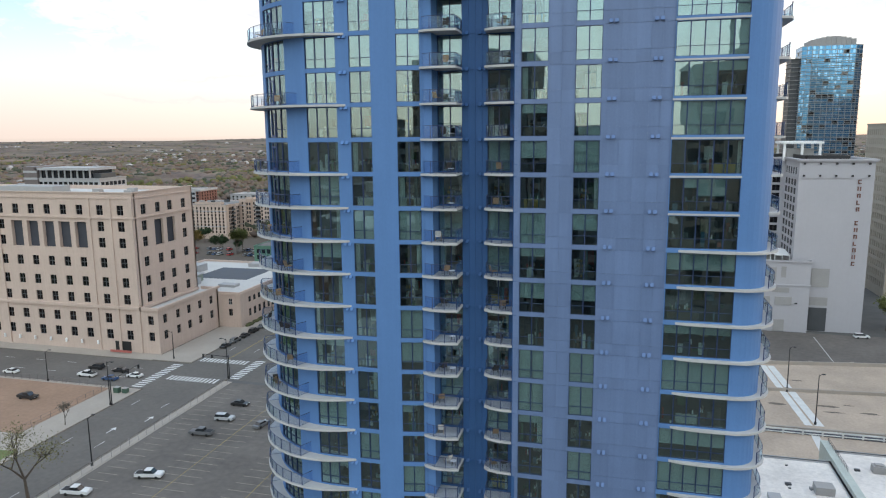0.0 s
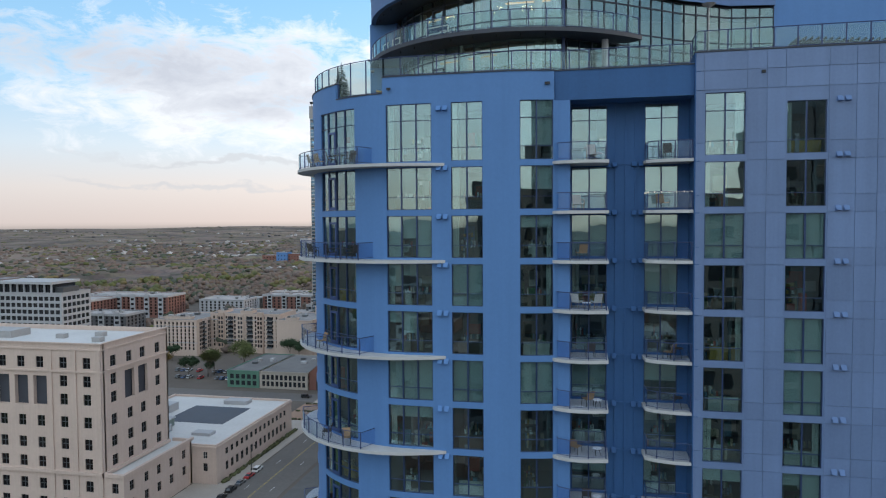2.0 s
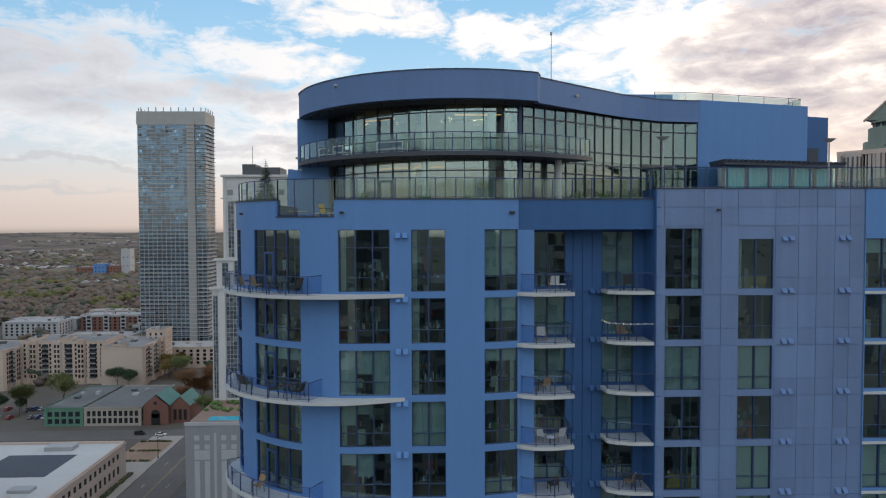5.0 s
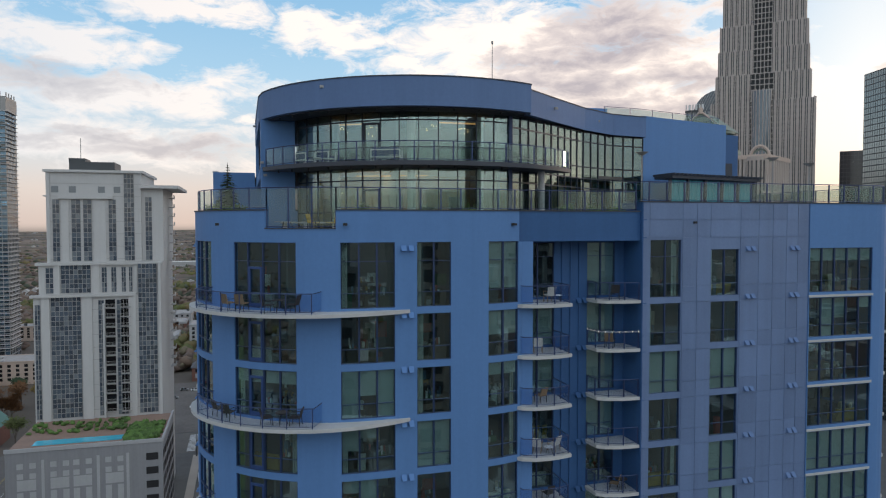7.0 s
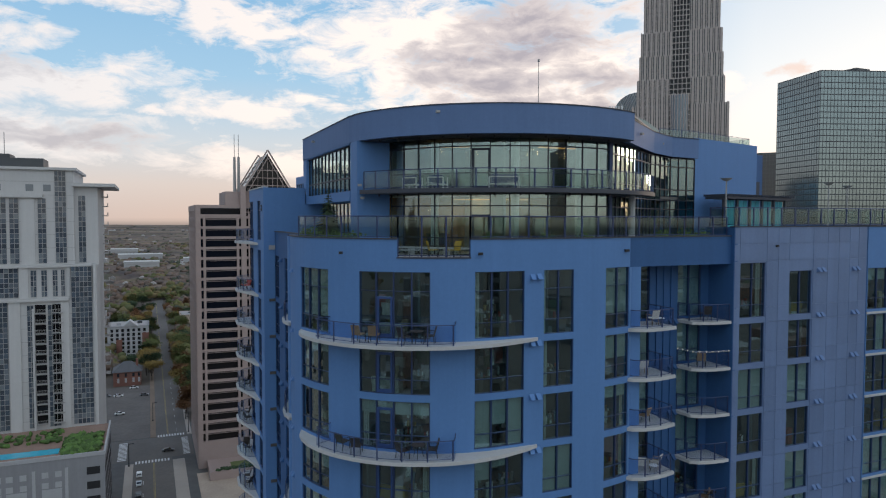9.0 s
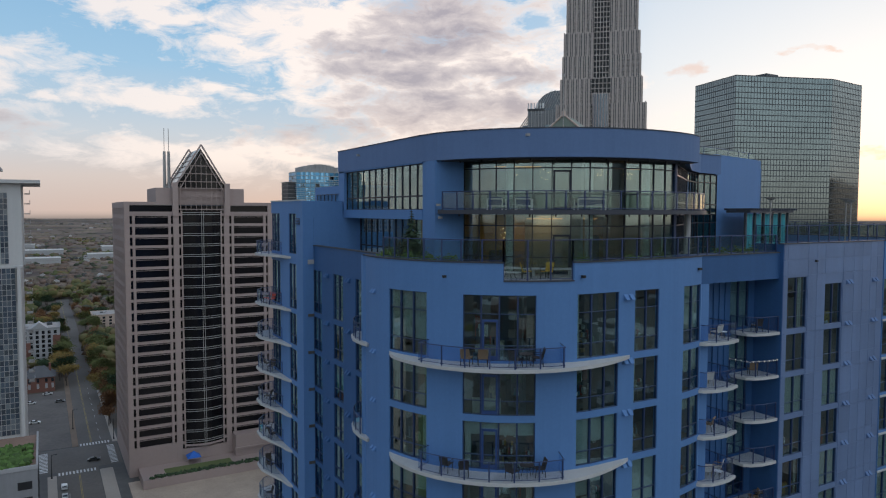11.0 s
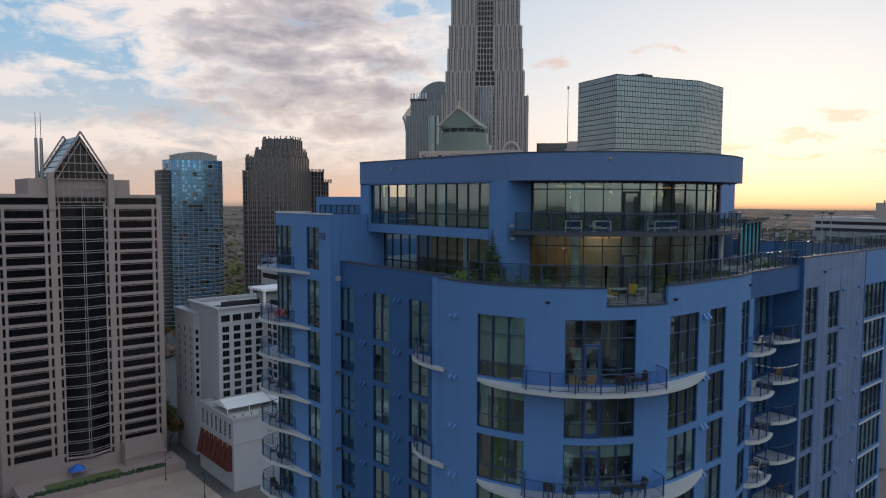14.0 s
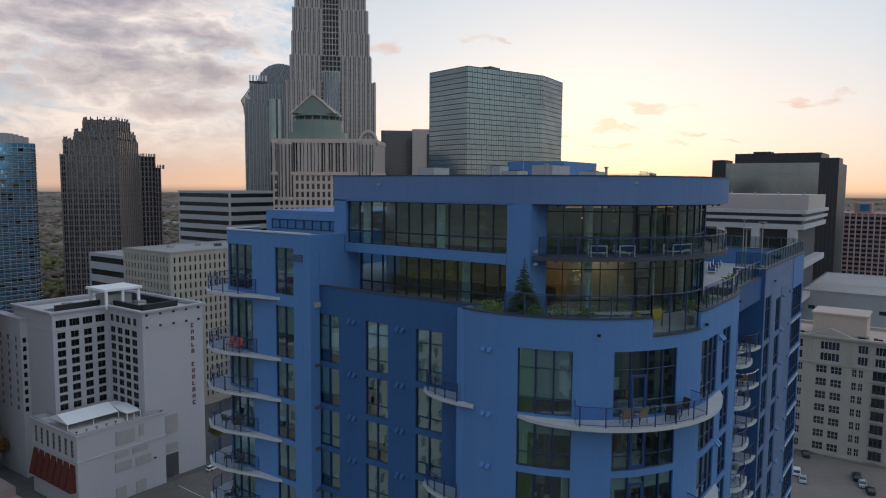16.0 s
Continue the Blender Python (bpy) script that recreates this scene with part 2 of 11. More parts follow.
def glass(name, tint, ior=1.7, rough=0.0, wave=0.0, floor=0.0):
    """Window glass: clear tinted sheet with a mirror gloss that grows at grazing angles."""
    m = bpy.data.materials.new(name)
    m.use_nodes = True
    t = m.node_tree
    t.nodes.clear()
    tr = nd(t, "ShaderNodeBsdfTransparent")
    tr.inputs[0].default_value = (*tint, 1)
    gl = nd(t, "ShaderNodeBsdfGlossy")
    gl.inputs["Roughness"].default_value = rough
    gl.inputs[0].default_value = (0.80, 0.98, 1.0, 1)
    fr = nd(t, "ShaderNodeLayerWeight")
    fr.inputs[0].default_value = 0.5
    facing = math_node(t, "POWER", fr.outputs["Facing"], 5.0)
    plain = ((ior - 1) / (ior + 1)) ** 2
    pos = t.nodes.new("ShaderNodeNewGeometry")
    if wave:
        nb = nd(t, "ShaderNodeTexNoise", i_Scale=0.55, i_Detail=2.0)
        t.links.new(pos.outputs["Position"], nb.inputs["Vector"])
        bp = nd(t, "ShaderNodeBump", i_Strength=wave, i_Distance=0.05)
        t.links.new(nb.outputs[0], bp.inputs["Height"])
        tilt = nd(t, "ShaderNodeTexWhiteNoise", noise_dimensions="1D")
        oi = t.nodes.new("ShaderNodeObjectInfo")
        t.links.new(oi.outputs["Random"], tilt.inputs["W"])
        off = nd(t, "ShaderNodeVectorMath", operation="SUBTRACT")
        off.inputs[1].default_value = (0.5, 0.5, 0.5)
        t.links.new(tilt.outputs["Color"], off.inputs[0])
        small = nd(t, "ShaderNodeVectorMath", operation="SCALE")
        small.inputs["Scale"].default_value = 0.012
        t.links.new(off.outputs[0], small.inputs[0])
        both = nd(t, "ShaderNodeVectorMath", operation="ADD")
        t.links.new(bp.outputs[0], both.inputs[0])
        t.links.new(small.outputs[0], both.inputs[1])
        unit = nd(t, "ShaderNodeVectorMath", operation="NORMALIZE")
        t.links.new(both.outputs[0], unit.inputs[0])
        t.links.new(unit.outputs[0], gl.inputs["Normal"])
    mx = t.nodes.new("ShaderNodeMixShader")
    t.links.new(math_node(t, "ADD", math_node(t, "MULTIPLY", facing, 0.9), floor + plain, True), mx.inputs[0])
    t.links.new(tr.outputs[0], mx.inputs[1])
    t.links.new(gl.outputs[0], mx.inputs[2])
    out = t.nodes.new("ShaderNodeOutputMaterial")
    t.links.new(mx.outputs[0], out.inputs[0])
    MATS[name] = m
    return m


def glower(name, colour, strength):
    m = bpy.data.materials.new(name)
    m.use_nodes = True
    b = m.node_tree.nodes["Principled BSDF"]
    b.inputs["Base Color"].default_value = (*colour, 1)
    b.inputs["Emission Color"].default_value = (*colour, 1)
    b.inputs["Emission Strength"].default_value = strength
    MATS[name] = m
    return m


BLUE = surface("blue_render", (0.092, 0.206, 0.425), 0.6, spec=0.3, vary=0.12, grain=(0.12, 5.0), bump=0.15, bump_scale=22, streak=0.35)
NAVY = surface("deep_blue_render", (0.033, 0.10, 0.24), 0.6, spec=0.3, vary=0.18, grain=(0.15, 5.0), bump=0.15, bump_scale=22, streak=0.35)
FASCIA = surface("grey_blue_fascia", (0.118, 0.19, 0.345), 0.7, spec=0.2, vary=0.15, grain=(0.15, 5.0), streak=0.35)
DOORBLUE = surface("door_blue_metal", (0.03, 0.07, 0.20), 0.4, 0.2, vary=0.1)
PANEL = surface("grey_blue_panel", (0.122, 0.186, 0.325), 0.42, vary=0.26, grain=(0.3, 6.0), rnd=0.16, streak=0.4)
FRAME = surface("navy_window_metal", (0.022, 0.044, 0.115), 0.4, 0.2, vary=0.15)
PFRAME = surface("dark_penthouse_metal", (0.016, 0.024, 0.042), 0.45, 0.2, vary=0.15)
RAIL = surface("navy_rail_metal", (0.028, 0.048, 0.125), 0.45, 0.2, vary=0.15)
SLAB = surface("pale_concrete", (0.46, 0.46, 0.455), 0.8, vary=0.15, grain=(0.4, 9.0), bump=0.1, streak=0.2)
SLABTOP = surface("grey_deck_concrete", (0.34, 0.335, 0.33), 0.85, vary=0.15, grain=(0.4, 9.0))
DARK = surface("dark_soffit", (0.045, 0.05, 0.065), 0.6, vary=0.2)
# near-black plaster and floor put the rooms' dimness into the colour
DIMWALL = surface("shaded_room_plaster", (0.095, 0.115, 0.12), 0.9, vary=0.2, grain=(0.3, 2.0))
DIMFLOOR = surface("shaded_room_floor", (0.085, 0.08, 0.075), 0.7, vary=0.3, grain=(0.5, 3.0))
PINNER = surface("penthouse_plaster", (0.42, 0.40, 0.36), 0.9, vary=0.2, grain=(0.3, 2.0))
BLIND = surface("roller_shade", (0.42, 0.435, 0.425), 0.85, vary=0.08, rnd=0.3)
GLASS = glass("window_glass", (0.74, 0.85, 0.85), 1.5, wave=0.06, floor=0.138)
PGLASS = glass("penthouse_glass", (0.84, 0.92, 0.89), 1.5, wave=0.06, floor=0.125)
EGLASS = glass("dim_penthouse_glass", (0.70, 0.80, 0.78), 1.5, wave=0.06, floor=0.085)
RGLASS = glass("railing_glass", (0.76, 0.81, 0.80), 1.3, floor=0.03)
BGLASS = glass("balcony_mesh_glass", (0.88, 0.91, 0.96), 1.15, floor=0.02)
WHITE = surface("white_paint", (0.78, 0.78, 0.77), 0.6, vary=0.06)
BLACK = surface("black_metal", (0.02, 0.02, 0.022), 0.5, 0.2, vary=0.2)

# ---------------------------------------------------------------- mesh tools
class Shape:
    """Collects vertices and faces of one mesh, in world metres."""

    def __init__(self):
        self.v, self.f = [], []

    def quad(self, a, b, c, d):
        i = len(self.v)
        self.v += [tuple(a), tuple(b), tuple(c), tuple(d)]
        self.f.append((i, i + 1, i + 2, i + 3))
        return self

    def box(self, x0, y0, z0, x1, y1, z1):
        i = len(self.v)
        self.v += [(x0, y0, z0), (x1, y0, z0), (x1, y1, z0), (x0, y1, z0), (x0, y0, z1), (x1, y0, z1), (x1, y1, z1), (x0, y1, z1)]
        self.f += [tuple(i + k for k in q) for q in ((0, 3, 2, 1), (4, 5, 6, 7), (0, 1, 5, 4), (1, 2, 6, 5), (2, 3, 7, 6), (3, 0, 4, 7))]
        return self

    def prism(self, outline, z0, z1):
        """Upright prism over a plan outline (counter-clockwise)."""
        i, n = len(self.v), len(outline)
        self.v += [(x, y, z0) for x, y in outline] + [(x, y, z1) for x, y in outline]
        self.f.append(tuple(i + k for k in reversed(range(n))))
        self.f.append(tuple(i + n + k for k in range(n)))
        self.f += [(i + k, i + (k + 1) % n, i + n + (k + 1) % n, i + n + k) for k in range(n)]
        return self

    def band(self, outer, inner, z0, z1):
        """Curved wall between two plan lines of equal length."""
        i, n = len(self.v), len(outer)
        for line, z in ((outer, z0), (inner, z0), (inner, z1), (outer, z1)):
            self.v += [(x, y, z) for x, y in line]
        for k in range(n - 1):
            for a, b in ((0, 3), (3, 2), (2, 1), (1, 0)):
                self.f.append((i + a * n + k, i + a * n + k + 1, i + b * n + k + 1, i + b * n + k))
        self.f.append((i, i + 3 * n, i + 2 * n, i + n))
        self.f.append((i + n - 1, i + 2 * n - 1, i + 3 * n - 1, i + 4 * n - 1))
        return self

    def rod(self, a, b, r, sides=6, r2=None):
        a, b = Vector(a), Vector(b)
        r2 = r if r2 is None else r2
        d = (b - a).normalized()
        u = d.orthogonal().normalized()
        w = d.cross(u)
        i = len(self.v)
        for c, rr in ((a, r), (b, r2)):
            for k in range(sides):
                q = c + (u * math.cos(2 * math.pi * k / sides) + w * math.sin(2 * math.pi * k / sides)) * rr
                self.v.append(tuple(q))
        self.f += [(i + k, i + (k + 1) % sides, i + sides + (k + 1) % sides, i + sides + k) for k in range(sides)]
        self.f += [tuple(i + k for k in reversed(range(sides))), tuple(i + sides + k for k in range(sides))]
        return self

    def tube(self, line, r, sides=5):
        for a, b in zip(line, line[1:]):
            self.rod(a, b, r, sides)
        return self

    def pipe(self, line, r, sides=5):
        """One welded pipe along a line of points."""
        pts = [Vector(q) for q in line]
        i, n = len(self.v), len(pts)
        for k, c in enumerate(pts):
            d = (pts[min(k + 1, n - 1)] - pts[max(k - 1, 0)]).normalized()
            u = d.cross(Vector((0, 0, 1)))
            u = u.normalized() if u.length > 0.01 else Vector((1, 0, 0))
            w = u.cross(d)
            for q in range(sides):
                a = 2 * math.pi * q / sides
                self.v.append(tuple(c + (u * math.cos(a) + w * math.sin(a)) * r))
        for k in range(n - 1):
            for q in range(sides):
                a, b = i + k * sides + q, i + k * sides + (q + 1) % sides
                self.f.append((a, b, b + sides, a + sides))
        self.f += [tuple(i + q for q in reversed(range(sides))), tuple(i + (n - 1) * sides + q for q in range(sides))]
        return self

    def mesh(self, name):
        me = bpy.data.meshes.new(name)
        me.from_pydata(self.v, [], self.f)
        me.update()
        return me


def set_mat(me, *mats):
    for m in mats:
        me.materials.append(m)
    return me


def hold(name, label, category, at=(0, 0, 0), group="", kind=""):
    """An Empty at a thing's base."""
    ob = new(name)
    ob.location = at
    return tagged(ob, label, category, group, kind)


def base_of(ob):
    """Where a parent's origin stands in the world (parents are only shifted, never turned, while parts are added)."""
    q = ob.location.copy()
    if ob.parent is not None:
        q += ob.matrix_parent_inverse.translation + base_of(ob.parent)
    return q


def part(name, shape, material, parent, label="", at=None, kind=""):
    """One mesh, given in world metres, under a thing or a part; at: a shift of the mesh."""
    me = shape if isinstance(shape, bpy.types.Mesh) else set_mat(shape.mesh(name), material)
    ob = new(name, me)
    ob.parent = parent
    ob.matrix_parent_inverse = Matrix.Translation(-base_of(parent))
    if at is not None:
        ob.location = at
    return tagged(ob, label, "", "", kind)


def thing(name, shape, material, label, category, group="", kind=""):
    me = shape if isinstance(shape, bpy.types.Mesh) else set_mat(shape.mesh(name), material)
    return tagged(new(name, me), label, category, group, kind)


class Path:
    """A plan line; the outside lies to its right."""

    def __init__(self, pts):
        self.p = [Vector(q) for q in pts]
        self.s = [0.0]
        self.trim = 0.0
        for a, b in zip(self.p, self.p[1:]):
            self.s.append(self.s[-1] + (b - a).length)
        self.length = self.s[-1]

    def at(self, s):
        s = min(max(s, 0.0), self.length)
        for k in range(len(self.p) - 1):
            if s <= self.s[k + 1] + 1e-9:
                break
        d = (self.p[k + 1] - self.p[k]).normalized()
        return self.p[k] + d * (s - self.s[k]), Vector((d.y, -d.x))

    def normal(self, s):
        """Smoothed outward normal."""
        a, b = self.at(s - 0.15)[1], self.at(s + 0.15)[1]
        return (a + b).normalized()

    def line(self, s0, s1, off=0.0, step=0.8):
        ss = [s0] + [v for v in self.s if s0 + 0.02 < v < s1 - 0.02] + [s1]
        out = []
        for s in ss:
            q = self.at(s)[0] + self.normal(s) * off
            out.append((q.x, q.y))
        return out

    def near(self, x, y):
        best, where = 1e9, 0
        for k in range(len(self.p) - 1):
            a, b = self.p[k], self.p[k + 1]
            d = b - a
            u = min(max((Vector((x, y)) - a).dot(d) / d.length_squared, 0), 1)
            e = (a + d * u - Vector((x, y))).length
            if e < best:
                best, where = e, self.s[k] + d.length * u
        return where


def arc(cx, cy, r, a0, a1, n):
    return [(cx + r * math.cos(radians(a0 + (a1 - a0) * k / n)), cy + r * math.sin(radians(a0 + (a1 - a0) * k / n))) for k in range(n + 1)]


def band(shape, path, s0, s1, z0, z1, out=0.0, depth=0.3):
    if s1 - s0 > 0.005 and z1 - z0 > 0.005:
        shape.band(path.line(s0, s1, out), path.line(s0, s1, out - depth), z0, z1)


def lattice(shape, path, ss, zs, solid, out=0.0, depth=0.3, pane=None):
    """A wall or frame in one welded piece: cells between the marks ss and zs stand where solid(s, z) holds.
    pane: how deep a closing sheet lies in the empty cells (its faces are returned)."""
    extra = [v for v in path.s if ss[0] + 0.03 < v < ss[-1] - 0.03 and min(abs(v - q) for q in ss) > 0.03]
    ss = sorted(ss + extra)
    front, back = [], []
    for s in ss:
        q, m = path.at(s)[0], path.normal(s)
        front.append((q.x + m.x * out, q.y + m.y * out))
        back.append((q.x + m.x * (out - depth), q.y + m.y * (out - depth)))
    nz, base = len(zs), len(shape.v)
    used = {}

    def vid(side, i, j, deep=None):
        key = (side, i, j)
        if key not in used:
            used[key] = len(shape.v)
            if side == 2:
                f, b = front[i], back[i]
                x, y = f[0] + (b[0] - f[0]) * pane, f[1] + (b[1] - f[1]) * pane
            else:
                x, y = (front, back)[side][i]
            shape.v.append((x, y, zs[j]))
        return used[key]

    ns = len(ss)
    full = [[solid((ss[i] + ss[i + 1]) / 2, (zs[j] + zs[j + 1]) / 2) for j in range(nz - 1)] for i in range(ns - 1)]
    panes = []
    for i in range(ns - 1):
        for j in range(nz - 1):
            if not full[i][j]:
                if pane is not None:
                    panes.append(len(shape.f))
                    shape.f.append((vid(2, i, j), vid(2, i + 1, j), vid(2, i + 1, j + 1), vid(2, i, j + 1)))
                continue
            shape.f.append((vid(0, i, j), vid(0, i + 1, j), vid(0, i + 1, j + 1), vid(0, i, j + 1)))
            shape.f.append((vid(1, i + 1, j), vid(1, i, j), vid(1, i, j + 1), vid(1, i + 1, j + 1)))
            for di, dj, a, b in ((-1, 0, (i, j + 1), (i, j)), (1, 0, (i + 1, j), (i + 1, j + 1)), (0, -1, (i, j), (i + 1, j)), (0, 1, (i + 1, j + 1), (i, j + 1))):
                u, v = i + di, j + dj
                inside = 0 <= u < ns - 1 and 0 <= v < nz - 1
                if inside and full[u][v]:
                    continue
                if inside and pane is not None:
                    shape.f.append((vid(0, *b), vid(0, *a), vid(2, *a), vid(2, *b)))
                    shape.f.append((vid(2, *b), vid(2, *a), vid(1, *a), vid(1, *b)))
                else:
                    shape.f.append((vid(0, *b), vid(0, *a), vid(1, *a), vid(1, *b)))
    return panes


def marks(values, tol=0.004):
    out = []
    for v in sorted(values):
        if not out or v - out[-1] > tol:
            out.append(v)
    return out


def pierced(shape, path, s0, s1, z0, z1, openings, out=0.0, depth=0.3):
    """A wall of path from s0 to s1 with openings (sa, sb, [(za, zb), ...]) cut through it."""
    ss = marks([s0, s1] + [q for sa, sb, _ in openings for q in (sa, sb)])
    zs = marks([z0, z1] + [q for _, _, zz in openings for pr in zz for q in pr])
    lattice(shape, path, ss, zs, lambda s, z: not any(sa < s < sb and any(za < z < zb for za, zb in zz) for sa, sb, zz in openings), out, depth)

# ---------------------------------------------------------------- the blue apartment tower
rng = random.Random(7)
PITCH, F0, LEVELS, NEAR = 3.015, 90.75, 27, 18
PAR = 96.2


def level(k):
    return F0 - PITCH * k


tower = hold("apartment_tower", "tall blue rendered apartment tower with rounded corner and balconies", "apartment tower", (-12, 75, 0))

CURVE = Path([(-35.3, 69.4)] + arc(-26, 67.3, 9.4, 168.0, 270.0, 34) + [(-24.5, 57.9), (-21.0, 57.9)] + [(-21 + 4 * k / 6, 57.9 + 0.55 * (k / 6) ** 2) for k in range(1, 7)])
BACK = Path([(-16.05, 60.5), (-8.9, 60.5)])
RIGHT = Path([(-8.9, 58.35), (3.66, 58.35)])
CORNER = Path([(3.66, 58.27), (9.3, 58.27)] + arc(9.3, 60.57, 2.3, 270, 360, 8)[1:] + [(11.6, 96.0)])
WEST = Path([(-34.0, 82.6), (-34.0, 69.4)])
WING = Path([(-31.0, 92.4)] + [(-33.2, 92.4)] + arc(-33.2, 90.7, 1.7, 90, 180, 5)[1:] + [(-34.9, 82.6)])

cols = []  # path, s0, s1, bays, top of the highest window, door bay, wing level shift


def column(name, path, a, b, bays, top=94.47, door=None, first=0, raise_by=0.0):
    s0, s1 = path.near(*a), path.near(*b)
    cols.append(dict(name=name, path=path, s0=s0, s1=s1, bays=bays, top=top, door=door, first=first, lift=raise_by))
    return cols[-1]


c1 = column("one", CURVE, (-35.33, 65.68), (-34.49, 62.76), 3)
c2 = column("two", CURVE, (-33.1, 60.99), (-29.78, 58.75), 4, door=1)
c3 = column("three", CURVE, (-27.5, 58.0), (-24.53, 57.9), 3)
c4 = column("four", CURVE, (-23.29, 57.9), (-21.32, 57.9), 2)
c5 = column("five", CURVE, (-19.04, 58.0), (-17.04, 58.4), 2)
r1 = column("six", BACK, (-16.0, 60.5), (-13.8, 60.5), 2, top=94.3)
r2 = column("seven", BACK, (-11.52, 60.5), (-9.53, 60.5), 2, top=94.3)
c8 = column("eight", RIGHT, (-8.32, 58.35), (-6.12, 58.35), 2)
c9 = column("nine", RIGHT, (-3.92, 58.35), (-1.83, 58.35), 2, top=93.84)
c11 = column("eleven", CORNER, (3.72, 58.27), (9.0, 58.27), 5, top=93.84)
n1 = column("west_one", WEST, (-34, 82.45), (-34, 80.45), 2, top=94.28)
n2 = column("west_two", WEST, (-34, 78.0), (-34, 76.05), 2, top=94.28)
n3 = column("west_three", WEST, (-34, 73.75), (-34, 71.7), 2, top=94.28)
w1 = column("wing_one", WING, (-34.9, 85.87), (-34.9, 83.95), 2, top=98.78, first=-1)
w2 = column("wing_two", WING, (-34.3, 92.0), (-34.9, 88.4), 4, top=98.78, first=-1)
e1 = column("east_one", CORNER, (11.6, 63.5), (11.6, 68.5), 5, top=93.84)
e2 = column("east_two", CORNER, (11.6, 74.0), (11.6, 77.0), 3, top=93.84)
e3 = column("east_three", CORNER, (11.6, 84.0), (11.6, 89.0), 5, top=93.84)


def window_z(c, k):
    z0 = level(k) + 0.13
    z1 = c["top"] if k == c["first"] else level(k - 1) - 0.25
    if c["first"] == -1 and k == -1:
        z0 = 95.45
    if c["first"] == -1 and k == 0:
        z1 = 94.62
    return z0, z1


for c in cols:
    c["zs"] = [window_z(c, k) for k in range(c["first"], LEVELS)]


def wall(path, s0, s1, z0, z1, group, material, label="", depth=0.3):
    sh = Shape()
    pierced(sh, path, s0, s1, z0, z1, [(c["s0"], c["s1"], c["zs"]) for c in group], 0.0, depth)
    return part("wall", sh, material, tower, label)


# shells
NOTCH = (CURVE.near(-31.44, 59.49), CURVE.near(-27.72, 58.08))
sh = Shape()  # the parapet above is cut down at the terrace notch
pierced(sh, CURVE, 0, CURVE.length, 9.0, 95.2, [(c["s0"], c["s1"], c["zs"]) for c in (c1, c2, c3, c4, c5)], 0, 0.3)
part("wall", sh, BLUE, tower, "smooth periwinkle blue render, curved")
sh = Shape()
band(sh, CURVE, 0, NOTCH[0], 95.2, PAR)
band(sh, CURVE, NOTCH[1], CURVE.length, 95.2, PAR)
part("parapet", sh, BLUE, tower)
sh = Shape()
band(sh, CURVE, 0, NOTCH[0], PAR, PAR + 0.07, 0.05, 0.42)
band(sh, CURVE, NOTCH[1], CURVE.length, PAR, PAR + 0.07, 0.05, 0.42)
band(sh, CURVE, NOTCH[0], NOTCH[1], 95.2, 95.26, 0.05, 0.42)
part("coping", sh, DARK, tower, "dark metal coping")
part("wall", Shape().prism([(-17.0, 58.45), (-16.75, 58.62), (-16.05, 58.62), (-16.05, 60.8), (-16.35, 60.8), (-16.35, 58.87), (-16.75, 58.87), (-16.75, 60.8), (-17.0, 60.8)], 9, 94.43), BLUE, tower)
sh = Shape().box(-17.0, 58.62, 94.43, -8.9, 60.8, PAR)
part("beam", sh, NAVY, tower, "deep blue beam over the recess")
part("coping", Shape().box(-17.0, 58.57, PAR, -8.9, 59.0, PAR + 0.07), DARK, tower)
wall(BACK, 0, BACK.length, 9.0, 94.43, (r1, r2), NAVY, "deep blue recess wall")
sh = Shape().box(-8.9, 58.35, 9, -8.6, 60.8, 96.8)
part("wall", sh, NAVY, tower)
for x in (-13.25, -12.66, -12.07):  # flutes of the pier between the balconies
    part("pilaster", Shape().box(x - 0.06, 60.42, 9, x + 0.06, 60.5, 94.4), NAVY, tower)
for k in range(0, NEAR):
    part("joint_cover", Shape().box(-13.78, 60.44, level(k) - 0.16, -11.54, 60.5, level(k) - 0.06), NAVY, tower)
wall(RIGHT, 0.3, RIGHT.length, 9.0, 96.8, (c8, c9), PANEL, "grey-blue cement panel wall")
part("coping", Shape().box(-8.95, 58.28, 96.8, 3.66, 58.7, 96.87), DARK, tower)
wall(CORNER, 0, CORNER.length, 9.0, 96.8, (c11, e1, e2, e3), BLUE, "periwinkle blue render, rounded corner")
sh = Shape()
band(sh, CORNER, 0, CORNER.length, 96.8, 96.87, 0.05, 0.42)
part("coping", sh, DARK, tower)
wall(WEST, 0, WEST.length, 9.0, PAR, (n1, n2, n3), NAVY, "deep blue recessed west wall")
part("coping", Shape().box(-34.05, 69.4, PAR, -33.6, 82.6, PAR + 0.07), DARK, tower)
sh = Shape().box(-35.3, 69.4, 9, -34.0, 69.7, PAR)
part("wall", sh, BLUE, tower)
wall(WING, 0, WING.length, 9.0, 99.8, (w1, w2), BLUE, "periwinkle blue render of the west wing")
part("wall", Shape().box(-34.9, 82.3, 9, -34.0, 82.6, 99.8), BLUE, tower)
part("wall", Shape().box(-34.0, 82.3, PAR, -31.5, 82.6, 99.8), BLUE, tower)
part("wall", Shape().prism([(-31.0, 92.1), (-30.7, 92.1), (-30.7, 95.7), (11.6, 95.7), (11.6, 96.0), (-31.0, 96.0)], 9, 96.8), BLUE, tower, "plain blue rear wall")
sh = Shape()
band(sh, WING, 0, WING.length, 99.8, 99.9, 0.06, 0.5)
part("coping", sh, SLAB, tower)
part("wing_roof", Shape().prism([(-34.6, 82.6), (-28, 82.6), (-28, 92.1), (-33.2, 92.1), (-34.6, 90.7)], 99.3, 99.45), SLABTOP, tower)

